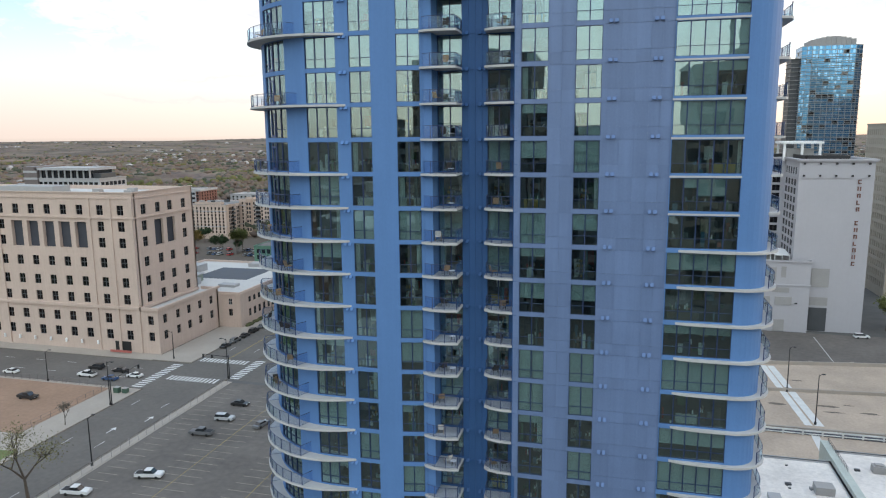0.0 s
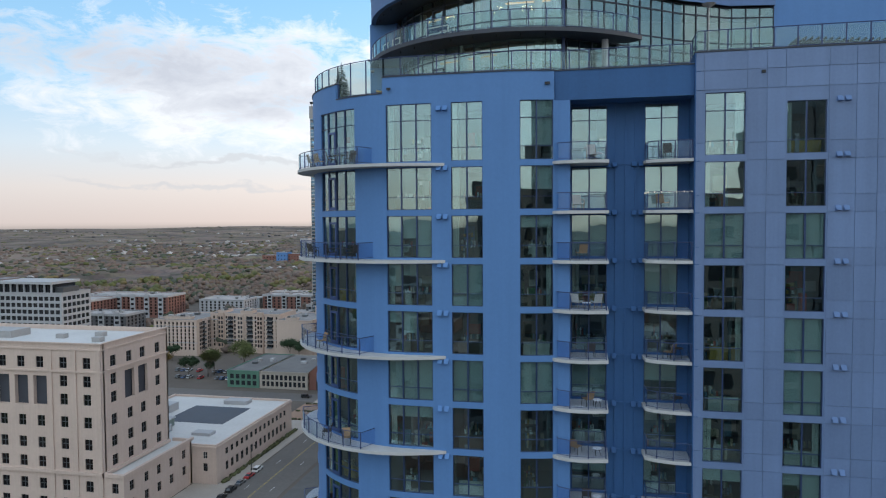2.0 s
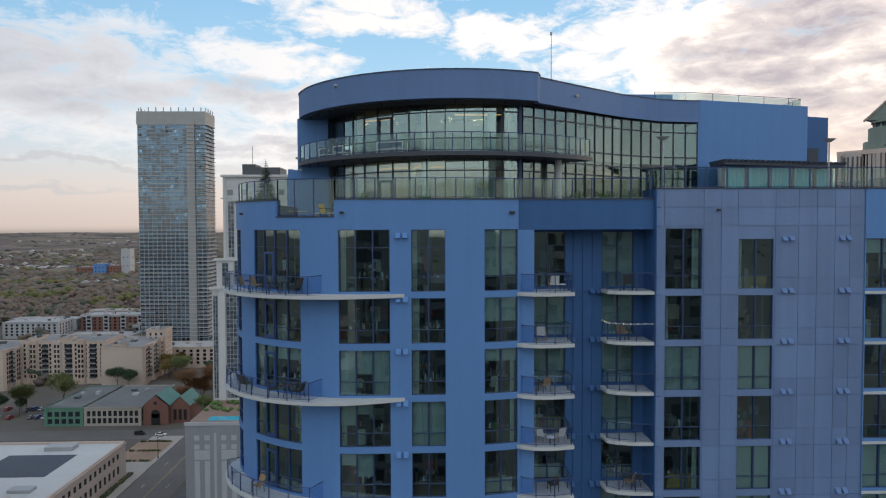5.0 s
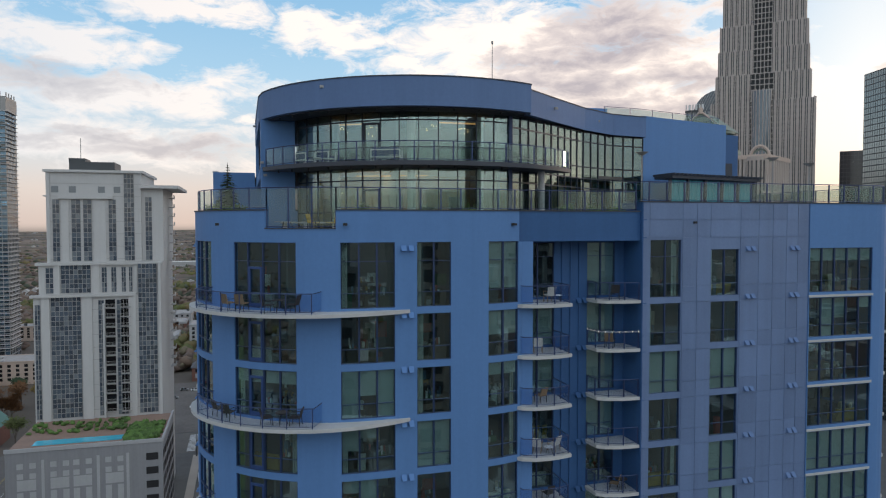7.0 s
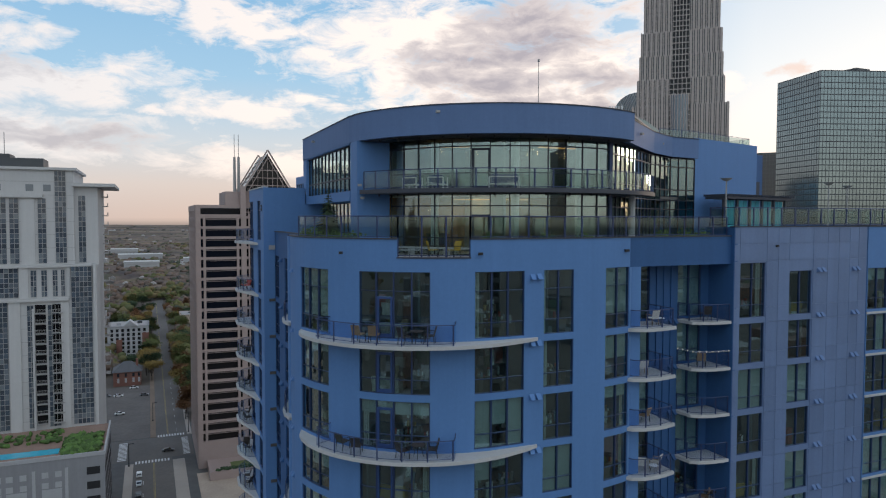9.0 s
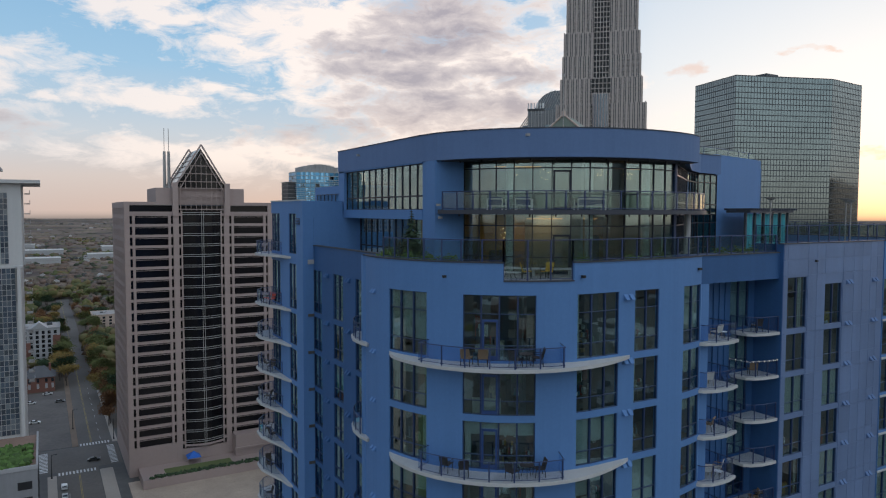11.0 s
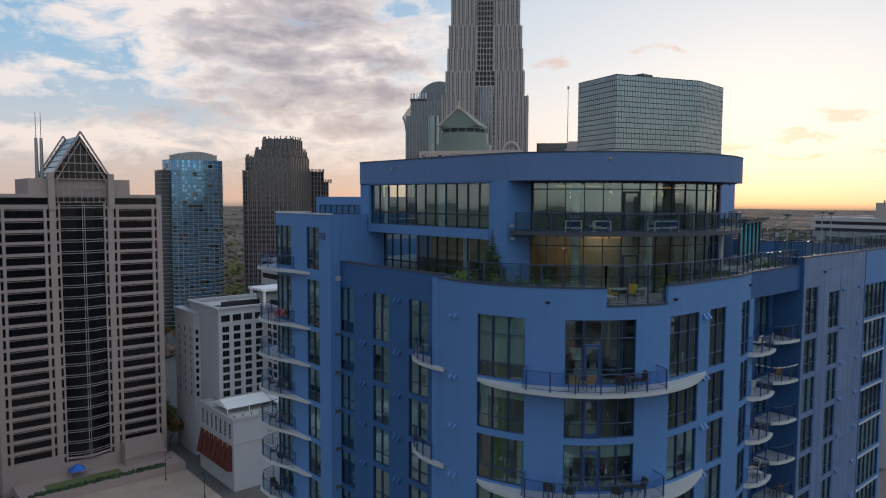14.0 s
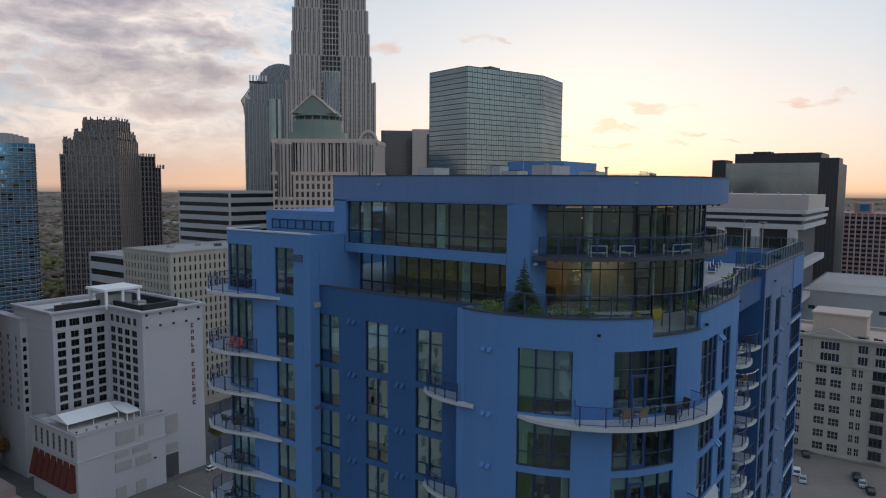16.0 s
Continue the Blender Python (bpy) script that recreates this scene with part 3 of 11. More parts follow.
# joints of the cement panels: each panel stands a little proud
PX = [-8.85, -8.4, -6.05, -5.0, -4.0, -1.75, -0.35, 0.75, 1.85, 2.75, 3.6]


def panel_pieces():
    made = {}
    for k in range(-2, NEAR):
        top, low = level(k - 1) - 0.22, level(k) - 0.20
        if k == 0:
            top = 94.6
        if k == -1:
            low, top = 94.62, 95.7
        if k == -2:
            low, top = 95.72, 96.78
        mid = low + 1.0
        for i in range(len(PX) - 1):
            x0, x1 = PX[i], PX[i + 1]
            if k >= 0 and (i in (1, 4)):
                continue
            rows = [(low, top)] if k < 0 else [(low, mid), (mid, top)]
            for za, zb in rows:
                key = (i, round(zb - za, 3))
                if key not in made:
                    me = Shape().box(x0 + 0.014, 58.315, 0.014, x1 - 0.014, 58.355, zb - za - 0.014).mesh("panel")
                    made[key] = set_mat(me, PANEL)
                part("panel", made[key], None, tower, at=(0, 0, za))


# floors of the storeys and the core, seen through the panes
RING = (CURVE.line(0.0, CURVE.length, -0.31) + [(-16.9, 60.81), (-8.5, 60.81), (-8.5, 58.7), (3.6, 58.66), (9.2, 58.62), (11.2, 60.6), (11.25, 95.6), (-30.6, 95.6), (-30.6, 92.0), (-33.2, 92.0), (-34.5, 90.6), (-34.5, 82.2), (-33.65, 82.2), (-33.65, 69.8)])
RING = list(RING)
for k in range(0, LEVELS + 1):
    part("floor_plate", Shape().prism(RING, level(k) - 0.24, level(k) - 0.02), DIMFLOOR, tower, "storey floor")
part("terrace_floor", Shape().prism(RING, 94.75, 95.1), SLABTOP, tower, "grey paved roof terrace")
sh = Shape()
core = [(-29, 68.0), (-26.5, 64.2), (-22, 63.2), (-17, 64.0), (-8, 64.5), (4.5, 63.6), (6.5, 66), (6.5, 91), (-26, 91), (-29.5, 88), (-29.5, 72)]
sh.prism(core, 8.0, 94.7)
part("core_wall", sh, DIMWALL, tower, "inner room walls")
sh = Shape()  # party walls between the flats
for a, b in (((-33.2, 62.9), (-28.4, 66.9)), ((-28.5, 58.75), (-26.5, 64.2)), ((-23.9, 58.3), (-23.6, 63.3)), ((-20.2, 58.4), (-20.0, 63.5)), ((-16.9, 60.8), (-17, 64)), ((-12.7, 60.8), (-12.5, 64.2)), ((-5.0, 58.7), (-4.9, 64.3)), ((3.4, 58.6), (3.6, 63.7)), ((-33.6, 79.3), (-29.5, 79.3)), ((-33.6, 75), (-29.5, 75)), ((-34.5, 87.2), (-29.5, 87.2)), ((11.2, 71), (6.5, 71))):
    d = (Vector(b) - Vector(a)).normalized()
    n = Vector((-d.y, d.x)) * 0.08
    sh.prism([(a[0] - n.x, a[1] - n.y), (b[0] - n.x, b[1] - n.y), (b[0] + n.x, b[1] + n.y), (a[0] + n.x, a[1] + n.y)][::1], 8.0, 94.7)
part("party_wall", sh, DIMWALL, tower)
# lobby storey
sh = Shape().prism(CURVE.line(0, CURVE.length, 0.4) + [(-16, 58.2), (4, 58.0), (11.9, 59.5), (12, 96.2), (-31.2, 96.2), (-35.2, 92.8), (-35.3, 70)], 0, 8.98)
part("podium", sh, SLAB, tower, "pale stone lobby storey")

# windows: built once for each column, then set storey by storey
FW = 0.04


def window_meshes(c, height, top_row):
    path, s0, s1, n = c["path"], c["s0"], c["s1"], c["bays"]
    sh = Shape()
    w = (s1 - s0) / n
    low = 0.78 if not top_row else 0.82
    upper = [height] if not top_row else [2.55, height]
    if height < 2.0:
        low = 0.6
    levels = [0.0, low] + upper
    fz = FW * 0.8
    zb = marks([0, fz] + [q for z in levels[1:-1] for q in (z - fz / 2, z + fz / 2)] + [height - fz, height])
    sb = marks([s0, s0 + FW] + [q for i in range(1, n) for q in (s0 + w * i - FW, s0 + w * i + FW)] + [s1 - FW, s1])
    lattice(sh, path, sb, zb, lambda s, z: any(abs(s - (s0 + w * i)) < FW for i in range(n + 1)) or z < fz or z > height - fz or any(abs(z - q) < fz / 2 for q in levels), -0.07, 0.13)
    frame_mesh = set_mat(sh.mesh("window"), FRAME)
    panes = []
    for i in range(n):
        for za, zb in zip(levels, levels[1:]):
            pane = Shape()
            band(pane, path, s0 + w * i + 0.02, s0 + w * (i + 1) - 0.02, za + 0.02, zb - 0.02, -0.14, 0.012)
            panes.append(set_mat(pane.mesh("pane"), GLASS))
    blinds = {}
    for i in range(n):
        for drop in (0.3, 0.55, 0.76, 1.0):
            bl = Shape()
            band(bl, path, s0 + w * i + 0.05, s0 + w * (i + 1) - 0.05, height * (1 - drop) + 0.03, height - 0.04, -0.22, 0.012)
            blinds[i, drop] = set_mat(bl.mesh("blind"), BLIND)
    door = None
    if c["door"] is not None:
        a, ds = s0 + w * c["door"], Shape()
        lattice(ds, path, [a + 0.06, a + 0.17, a + w - 0.17, a + w - 0.06], [0.05, 0.25, 2.12, 2.25], lambda s, z: not (a + 0.17 < s < a + w - 0.17 and 0.25 < z < 2.12), -0.045, 0.08)
        door = set_mat(ds.mesh("door_frame"), DOORBLUE)
    return frame_mesh, panes, blinds, door


far_frames, far_panes, far_blinds = Shape(), Shape(), Shape()


def add_far(dest, me, z):
    i = len(dest.v)
    dest.v += [(v.co.x, v.co.y, v.co.z + z) for v in me.vertices]
    dest.f += [tuple(i + q for q in p.vertices) for p in me.polygons]


SOFAS, PALE, WARM, DRAPES, BITS, ROOMS = Shape(), Shape(), Shape(), Shape(), Shape(), Shape()


def motley(name, colours, rough=0.7, spec=0.5):
    """Many small things, each island in one of several colours."""
    m = surface(name, (0.3, 0.3, 0.3), rough, spec=spec)
    t = m.node_tree
    pos = t.nodes.new("ShaderNodeNewGeometry")
    n = len(colours)
    col = ramp_node(t, pos.outputs["Random Per Island"], [(i / n, c) for i, c in enumerate(colours)])
    t.nodes[col.node.name].color_ramp.interpolation = "CONSTANT"
    t.links.new(col, t.nodes["Principled BSDF"].inputs["Base Color"])
    return m


MIXED = motley("room_small_things", [(0.7, 0.68, 0.64), (0.10, 0.07, 0.05), (0.35, 0.05, 0.03), (0.05, 0.12, 0.05), (0.45, 0.36, 0.25), (0.04, 0.05, 0.07), (0.10, 0.20, 0.28), (0.75, 0.73, 0.70), (0.25, 0.25, 0.26)])
OCHRE = surface("ochre_cloth", (0.45, 0.27, 0.05), 0.9, vary=0.2)
TIMBER = surface("room_timber", (0.11, 0.07, 0.045), 0.7, vary=0.3, grain=(1.0, 8.0))
LINEN = surface("pale_linen", (0.55, 0.53, 0.49), 0.9, vary=0.12)


def furnish(c, z0, h, drops):
    """Curtains, a seat or a shelf just inside an open window."""
    path, s0, s1 = c["path"], c["s0"], c["s1"]
    f = z0 - 0.1
    if rng.random() < 0.45:
        side = rng.choice((0, 1))
        w = rng.uniform(0.25, 0.5)
        a = s0 + 0.06 if side == 0 else s1 - 0.06 - w
        for q in range(4):
            band(DRAPES, path, a + w * q / 4, a + w * (q + 0.9) / 4, f, z0 + h - 0.06, -0.34 - 0.05 * (q % 2), 0.05)
    for j in range(rng.randint(7, 13)):      # small things of a lived-in room
        u, dp = rng.uniform(s0 + 0.1, s1 - 0.5), rng.uniform(0.45, 2.6)
        w, hh = rng.uniform(0.08, 0.5), rng.choice((0.2, 0.4, 0.75, 1.1, 1.5))
        kind = rng.random()
        if kind < 0.45:
            band(BITS, path, u, u + w, f, f + hh * rng.uniform(0.7, 1.1), -dp, 0.25)
        elif kind < 0.75:        # low table with small things on it
            band(SOFAS, path, u, u + 0.5, f, f + 0.72, -dp, 0.4)
            for i in range(3):
                band(BITS, path, u + 0.05 + 0.15 * i, u + 0.15 + 0.15 * i, f + 0.72, f + 0.72 + rng.uniform(0.1, 0.5), -dp - 0.1, 0.15)
        else:                    # framed picture or cupboard on the rear wall
            band(BITS, path, u, u + rng.uniform(0.4, 0.9), f + 1.1, f + rng.uniform(1.6, 2.3), -dp - 1.2, 0.06)
    if rng.random() < 0.5:       # room wall that runs inward
        u = rng.uniform(s0, s1)
        band(ROOMS, path, u, u + 0.12, f, z0 + h, -0.4, 3.0)
    u = rng.uniform(s0 + 0.2, max(s1 - 1.7, s0 + 0.21))
    pick = rng.random()
    if pick < 0.4:       # sofa
        dest = rng.choice((SOFAS, PALE, SOFAS, WARM))
        L = min(1.7, s1 - u - 0.1)
        band(dest, path, u, u + L, f, f + 0.42, -0.7, 0.8)
        band(dest, path, u, u + L, f + 0.42, f + 0.85, -0.6, 0.2)
        band(PALE, path, u + 0.1, u + 0.5, f + 0.5, f + 0.82, -0.82, 0.12)
    elif pick < 0.62:    # table with chairs
        band(SOFAS, path, u, u + 1.2, f + 0.70, f + 0.75, -0.9, 0.8)
        for q in (0.05, 1.1):
            band(SOFAS, path, u + q, u + q + 0.06, f, f + 0.7, -1.0, 0.06)
        band(PALE, path, u + 0.3, u + 0.75, f + 0.42, f + 0.95, -0.72, 0.06)
        band(PALE, path, u + 0.3, u + 0.75, f, f + 0.42, -0.75, 0.4)
    elif pick < 0.8:     # shelf
        for q in range(4):
            band(SOFAS, path, u, u + 0.9, f + 0.45 * q, f + 0.45 * q + 0.04, -1.6, 0.35)
            for j in range(5):
                band(rng.choice((PALE, SOFAS, WARM)), path, u + 0.08 + j * 0.16, u + 0.2 + j * 0.16, f + 0.45 * q + 0.04, f + 0.45 * q + rng.uniform(0.2, 0.36), -1.65, 0.2)
    else:                # plant on a stand
        q, m = path.at(u + 0.4)
        p = q - m * 0.7
        SOFAS.rod((p.x, p.y, f), (p.x, p.y, f + 0.5), 0.16, 8)
        for j in range(14):
            a = rng.uniform(0, 6.28)
            SOFAS.rod((p.x, p.y, f + 0.5), (p.x + 0.4 * math.cos(a), p.y + 0.4 * math.sin(a), f + 0.5 + rng.uniform(0.3, 0.9)), 0.03, 4, 0.005)


# how far the shades are drawn, storey by storey from the top: F all, q three quarters, h half, t a third, m mixed, . open
SHADES = {"one": "qt.hF..m.F.h..t.F.", "two": "..t..m...h..t..m.", "three": "..mmmFt..F.h..t.F.", "four": "..mFmF....F.m....F.", "five": "qht..F....F..Fq.m.F", "six": ".FF..F.h..F..t.F..",
          "seven": "FFFF.h..F.FF.t..F.", "eight": "..F....th.Fth.FFt..", "nine": "..F.FF.mF.h.h.FF.F.", "eleven": "tm..FFmFmm.h.tF.hF."}
for c in cols:
    cache = {}
    for k in range(c["first"], LEVELS):
        z0, z1 = c["zs"][k - c["first"]]
        h = round(z1 - z0, 3)
        top_row = k == c["first"] and h > 3.2
        if h not in cache:
            cache[h] = window_meshes(c, h, top_row)
        frame_mesh, panes, blinds, door = cache[h]
        row = "" if c["path"] in (WEST, WING) else SHADES.get(c["name"], "")
        # west and wing windows draw more blinds, imitating pale sky reflections
        mark = row[k] if 0 <= k < len(row) else rng.choice("FFFqFFhtm." if c["path"] in (WEST, WING) else "FF...htqmm..")
        drops = {}
        for i in range(c["bays"]):
            drops[i] = {"F": 1.0, "q": 0.76, "h": 0.55, "t": 0.3, ".": None, "m": rng.choice((None, 0.3, 0.55, 1.0, None))}[mark]
        if mark in ".tm" and k < NEAR + 2:
            furnish(c, z0, h, drops)
        if k < (8 if c["path"] in (WEST, WING) else NEAR - 5) and c not in (e1, e2, e3):
            win = part("window", frame_mesh, None, tower, at=(0, 0, z0))
            for me in panes:
                part("pane", me, None, win, at=(0, 0, z0))
            if door:
                part("door_frame", door, None, win, "navy balcony door", at=(0, 0, z0))
            for i, d in drops.items():
                if d:
                    part("blind", blinds[i, d], None, win, at=(0, 0, z0))
        else:
            add_far(far_frames, frame_mesh, z0)
            for me in panes:
                add_far(far_panes, me, z0)
            for i, d in drops.items():
                if d:
                    add_far(far_blinds, blinds[i, d], z0)
part("room_small_things", BITS, MIXED, tower, "small things of many colours inside the windows", kind="stuff")
part("room_walls", ROOMS, DIMWALL, tower, "room walls inside the windows", kind="stuff")
part("room_drapes", DRAPES, LINEN, tower, "pale curtains inside the windows", kind="stuff")
part("room_furniture", SOFAS, TIMBER, tower, "dark furniture inside the windows", kind="stuff")
part("room_cushions", PALE, LINEN, tower, "pale furniture inside the windows", kind="stuff")
part("room_accents", WARM, OCHRE, tower, "ochre furniture inside the windows", kind="stuff")
part("lower_window_frames", far_frames, FRAME, tower, kind="stuff")
part("lower_window_panes", far_panes, GLASS, tower, kind="stuff")
part("lower_window_blinds", far_blinds, BLIND, tower, kind="stuff")


# ---------------------------------------------------------------- balconies
def crescent(path, s0, s1, bulge, skew=0.5, n=22, tail=0.06):
    """Outer and inner plan lines of a balcony slab that swells out from a wall."""
    outer, inner = [], []
    for i in range(n + 1):
        u = i / n
        s = s0 + (s1 - s0) * u
        v = u ** (math.log(0.5) / math.log(skew))
        off = tail + bulge * math.sin(math.pi * v) ** 0.8
        q, m = path.at(s)[0], path.normal(s)
        outer.append((q.x + m.x * off, q.y + m.y * off))
        inner.append((q.x - m.x * 0.05, q.y - m.y * 0.05))
    return outer, inner


def balcony_meshes(outer, inner, rail_line, posts, thick=0.19, high=1.08):
    slab = Shape().band(outer, inner, -thick, 0.0)
    slab_me = set_mat(slab.mesh("balcony"), SLAB)
    p = Path(rail_line)
    rail_me = []
    for z in (high, 0.12):
        rail_me.append(set_mat(Shape().pipe([(x, y, z) for x, y in p.line(0, p.length)], 0.028 if z > 1 else 0.018, 5).mesh("rail"), RAIL))
    post_mes, panel_mes = [], []
    for i in range(posts):
        q, m = p.at(p.length * i / (posts - 1))
        post = Shape().box(q.x - 0.03, q.y - 0.03, 0, q.x + 0.03, q.y + 0.03, high)
        post_mes.append(set_mat(post.mesh("post"), RAIL))
        if i < posts - 1:
            a, b = p.length * i / (posts - 1) + 0.05, p.length * (i + 1) / (posts - 1) - 0.05
            pn = Shape()
            band(pn, p, a, b, 0.14, high - 0.05, 0.006, 0.012)
            panel_mes.append(set_mat(pn.mesh("railing_panel"), BGLASS))
    return slab_me, rail_me, post_mes, panel_mes


JOINED = {}


def set_balcony(meshes, z, label=""):
    slab_me, rail_me, post_mes, panel_mes = meshes
    b = part("balcony", slab_me, None, tower, label, at=(0, 0, z))
    if z < level(7):      # far down, the small pieces of a railing stay together
        if slab_me.name not in JOINED:
            a, g = Shape(), Shape()
            for me in rail_me + post_mes:
                add_far(a, me, 0)
            for me in panel_mes:
                add_far(g, me, 0)
            JOINED[slab_me.name] = (set_mat(a.mesh("railing"), RAIL), set_mat(g.mesh("railing_glass"), BGLASS))
        for name, me in zip(("railing", "railing_glass"), JOINED[slab_me.name]):
            part(name, me, None, b, at=(0, 0, z), kind="stuff")
        return b
    for me in rail_me:
        part("rail", me, None, b, at=(0, 0, z))
    for me in post_mes:
        part("post", me, None, b, at=(0, 0, z))
    for me in panel_mes:
        part("railing_panel", me, None, b, at=(0, 0, z))
    return b


def inset(outer, inner, f0, f1, back=0.12, ends=True, n=16):
    """A rail line along the outer edge from share f0 to f1, set back, with returns to the wall at the ends."""
    po, pi = Path(outer), Path(inner)
    line = []
    for i in range(n + 1):
        f = f0 + (f1 - f0) * i / n
        q, m = po.at(po.length * f)
        line.append((q.x - m.x * back, q.y - m.y * back))
    if ends:
        a, b = pi.at(pi.length * f0)[0], pi.at(pi.length * f1)[0]
        line = [(a.x, a.y)] + line + [(b.x, b.y)]
    return line


s_a, s_b = CURVE.near(-35.36, 65.6), CURVE.near(-23.7, 57.9)
out_c, in_c = crescent(CURVE, s_a, s_b, 1.5, 0.45)
curve_bal = balcony_meshes(out_c, in_c, inset(out_c, in_c, 0.20, 0.685), 9)
for k in [0, 2, 4, 6] + list(range(8, 24)):
    set_balcony(curve_bal, level(k), "curved pale concrete balcony with navy railing")

# two stacks of small balconies in the recess
out_1 = [(-17.15, 58.5), (-16.9, 58.15), (-16.2, 57.85), (-15.4, 57.78), (-14.6, 57.85), (-13.75, 58.05)]
in_1 = [(-17.0, 58.64), (-16.7, 60.4), (-16.2, 60.48), (-15.4, 60.48), (-14.6, 60.48), (-13.75, 60.48)]
rail_1 = [(-16.85, 58.6), (-16.75, 58.28), (-16.1, 58.0), (-15.4, 57.93), (-14.6, 58.0), (-13.88, 58.2), (-13.88, 60.45)]
small_1 = balcony_meshes(out_1, in_1, rail_1, 6)
out_2 = [(-11.65, 60.3), (-11.55, 59.1), (-11.1, 58.75), (-10.3, 58.5), (-9.5, 58.42), (-8.92, 58.42)]
in_2 = [(-11.6, 60.48), (-11.2, 60.48), (-10.7, 60.48), (-10.1, 60.48), (-9.5, 60.48), (-8.92, 60.48)]
rail_2 = [(-11.5, 60.45), (-11.42, 59.2), (-11.0, 58.9), (-10.3, 58.64), (-9.5, 58.56), (-8.98, 58.55)]
small_2 = balcony_meshes(out_2, in_2, rail_2, 5)
for k in range(0, 20):
    set_balcony(small_1, level(k), "small pale concrete balcony in the recess")
    set_balcony(small_2, level(k), "small pale concrete balcony in the recess")

# west balconies beside the rounded corner, every second storey
out_3 = [(-34.0, 72.95), (-34.55, 72.7), (-35.1, 71.9), (-35.5, 70.7), (-35.62, 69.5), (-35.5, 68.4)]
in_3 = [(-33.95, 72.9), (-33.95, 72.2), (-33.95, 71.5), (-33.95, 70.7), (-33.97, 69.75), (-35.2, 68.5)]
rail_3 = [(-34.05, 72.8), (-34.5, 72.55), (-34.98, 71.85), (-35.37, 70.7), (-35.48, 69.55)]
west_bal = balcony_meshes(out_3, in_3, rail_3, 5)
for k in [0, 2, 4, 6, 8, 9, 10, 11, 12]:
    set_balcony(west_bal, level(k), "pale curved balcony on the west wall")

# wing balconies round the north-west corner
out_4 = [(-34.95, 85.4), (-35.2, 86.0), (-35.35, 87.2), (-35.75, 88.6), (-36.2, 90.4), (-36.1, 92.2), (-35.3, 93.5), (-33.6, 94.0), (-31.2, 93.9)]
in_4 = [(-34.85, 85.4), (-34.85, 86.0), (-34.85, 87.2), (-34.85, 88.6), (-34.85, 90.5), (-34.4, 91.7), (-33.8, 92.1), (-33.0, 92.3), (-31.2, 92.3)]
rail_4 = [(-34.9, 88.0), (-35.55, 88.4), (-36.0, 90.3), (-35.95, 92.1), (-35.2, 93.3), (-33.6, 93.85), (-31.3, 93.8)]
wing_bal = balcony_meshes(out_4, in_4, rail_4, 8)
for k in range(-1, 10):
    set_balcony(wing_bal, 95.2 if k == -1 else level(k), "pale balcony round the corner of the wing")

# east corner balconies
out_5 = [(4.6, 58.2)] + [(5.5, 57.95), (7.0, 57.85), (8.6, 57.85)] + arc(9.5, 60.85, 3.0, 275, 360, 7) + [(12.5, 64.0), (12.5, 68.8), (11.7, 69.6)]
in_5 = [(4.6, 58.3)] + [(5.5, 58.3), (7.0, 58.3), (8.6, 58.3)] + arc(9.3, 60.57, 2.25, 275, 360, 7) + [(11.55, 64.0), (11.55, 68.8), (11.55, 69.6)]
rail_5 = arc(9.5, 60.85, 2.85, 318, 360, 5) + [(12.35, 64.0), (12.35, 68.7), (11.65, 69.3)]
east_bal = balcony_meshes(out_5, in_5, rail_5, 7)
out_6 = arc(9.9, 61.2, 2.6, 330, 360, 5) + [(12.5, 64.0), (12.5, 68.8), (11.7, 69.6)]
in_6 = arc(9.3, 60.57, 2.25, 335, 360, 5) + [(11.55, 64.0), (11.55, 68.8), (11.55, 69.6)]
east_small = balcony_meshes(out_6, in_6, [(q[0] - 0.1, q[1]) for q in out_6[1:-1]] + [(11.65, 69.3)], 6)
for k in range(0, 22):
    set_balcony(east_bal if k >= 10 else east_small, level(k), "pale rounded balcony on the east corner")
for k in range(1, 11):
    part("window_ledge", Shape().box(3.66, 58.2, level(k - 1) - 0.2, 9.05, 58.27, level(k - 1) - 0.05), SLAB, tower, "pale ledge under the corner window")

# paired exhaust hoods
hood = Shape()
for dx in (-0.36, 0.06):
    hood.v += [(dx, 0, 0), (dx + 0.3, 0, 0), (dx + 0.3, 0, 0.34), (dx, 0, 0.34), (dx + 0.02, -0.26, 0.04), (dx + 0.28, -0.26, 0.04)]
    i = len(hood.v) - 6
    hood.f += [tuple(i + q for q in f) for f in ((0, 4, 5, 1), (3, 2, 5, 4), (0, 3, 4), (1, 5, 2))]
hood_me = {}
for key, mat in (("l", BLUE), ("p", FASCIA), ("d", NAVY)):
    hood_me[key] = set_mat(hood.mesh("exhaust_hood"), mat)


def hoods(key, x, y, dz, turn, first=0, label="paired exhaust hood"):
    for k in range(first, NEAR + 2):
        ob = part("exhaust_hood", hood_me[key], None, tower, label, at=(x, y, level(k) + dz))
        ob.rotation_euler = (0, 0, radians(turn))


hoods("l", -23.85, 57.88, -0.48, 0)
hoods("p", -1.0, 58.33, -0.14, 0)
hoods("p", 2.45, 58.33, -0.14, 0)
hoods("d", -13.55, 60.44, -0.3, 0)
hoods("d", -11.95, 60.44, -0.3, 0)
hoods("d", -34.02, 79.2, -0.5, 270)
hoods("d", -34.02, 75.0, -0.5, 270)
hoods("l", -35.32, 67.6, -0.45, 265)
hood_top = [(-23.85, 57.88, 93.95, 0, "l"), (-35.32, 67.6, 94.0, 265, "l"), (-1.0, 58.33, 93.7, 0, "p"), (2.45, 58.33, 93.7, 0, "p"), (-34.02, 79.2, 93.9, 270, "d"), (-34.02, 75.0, 93.9, 270, "d")]
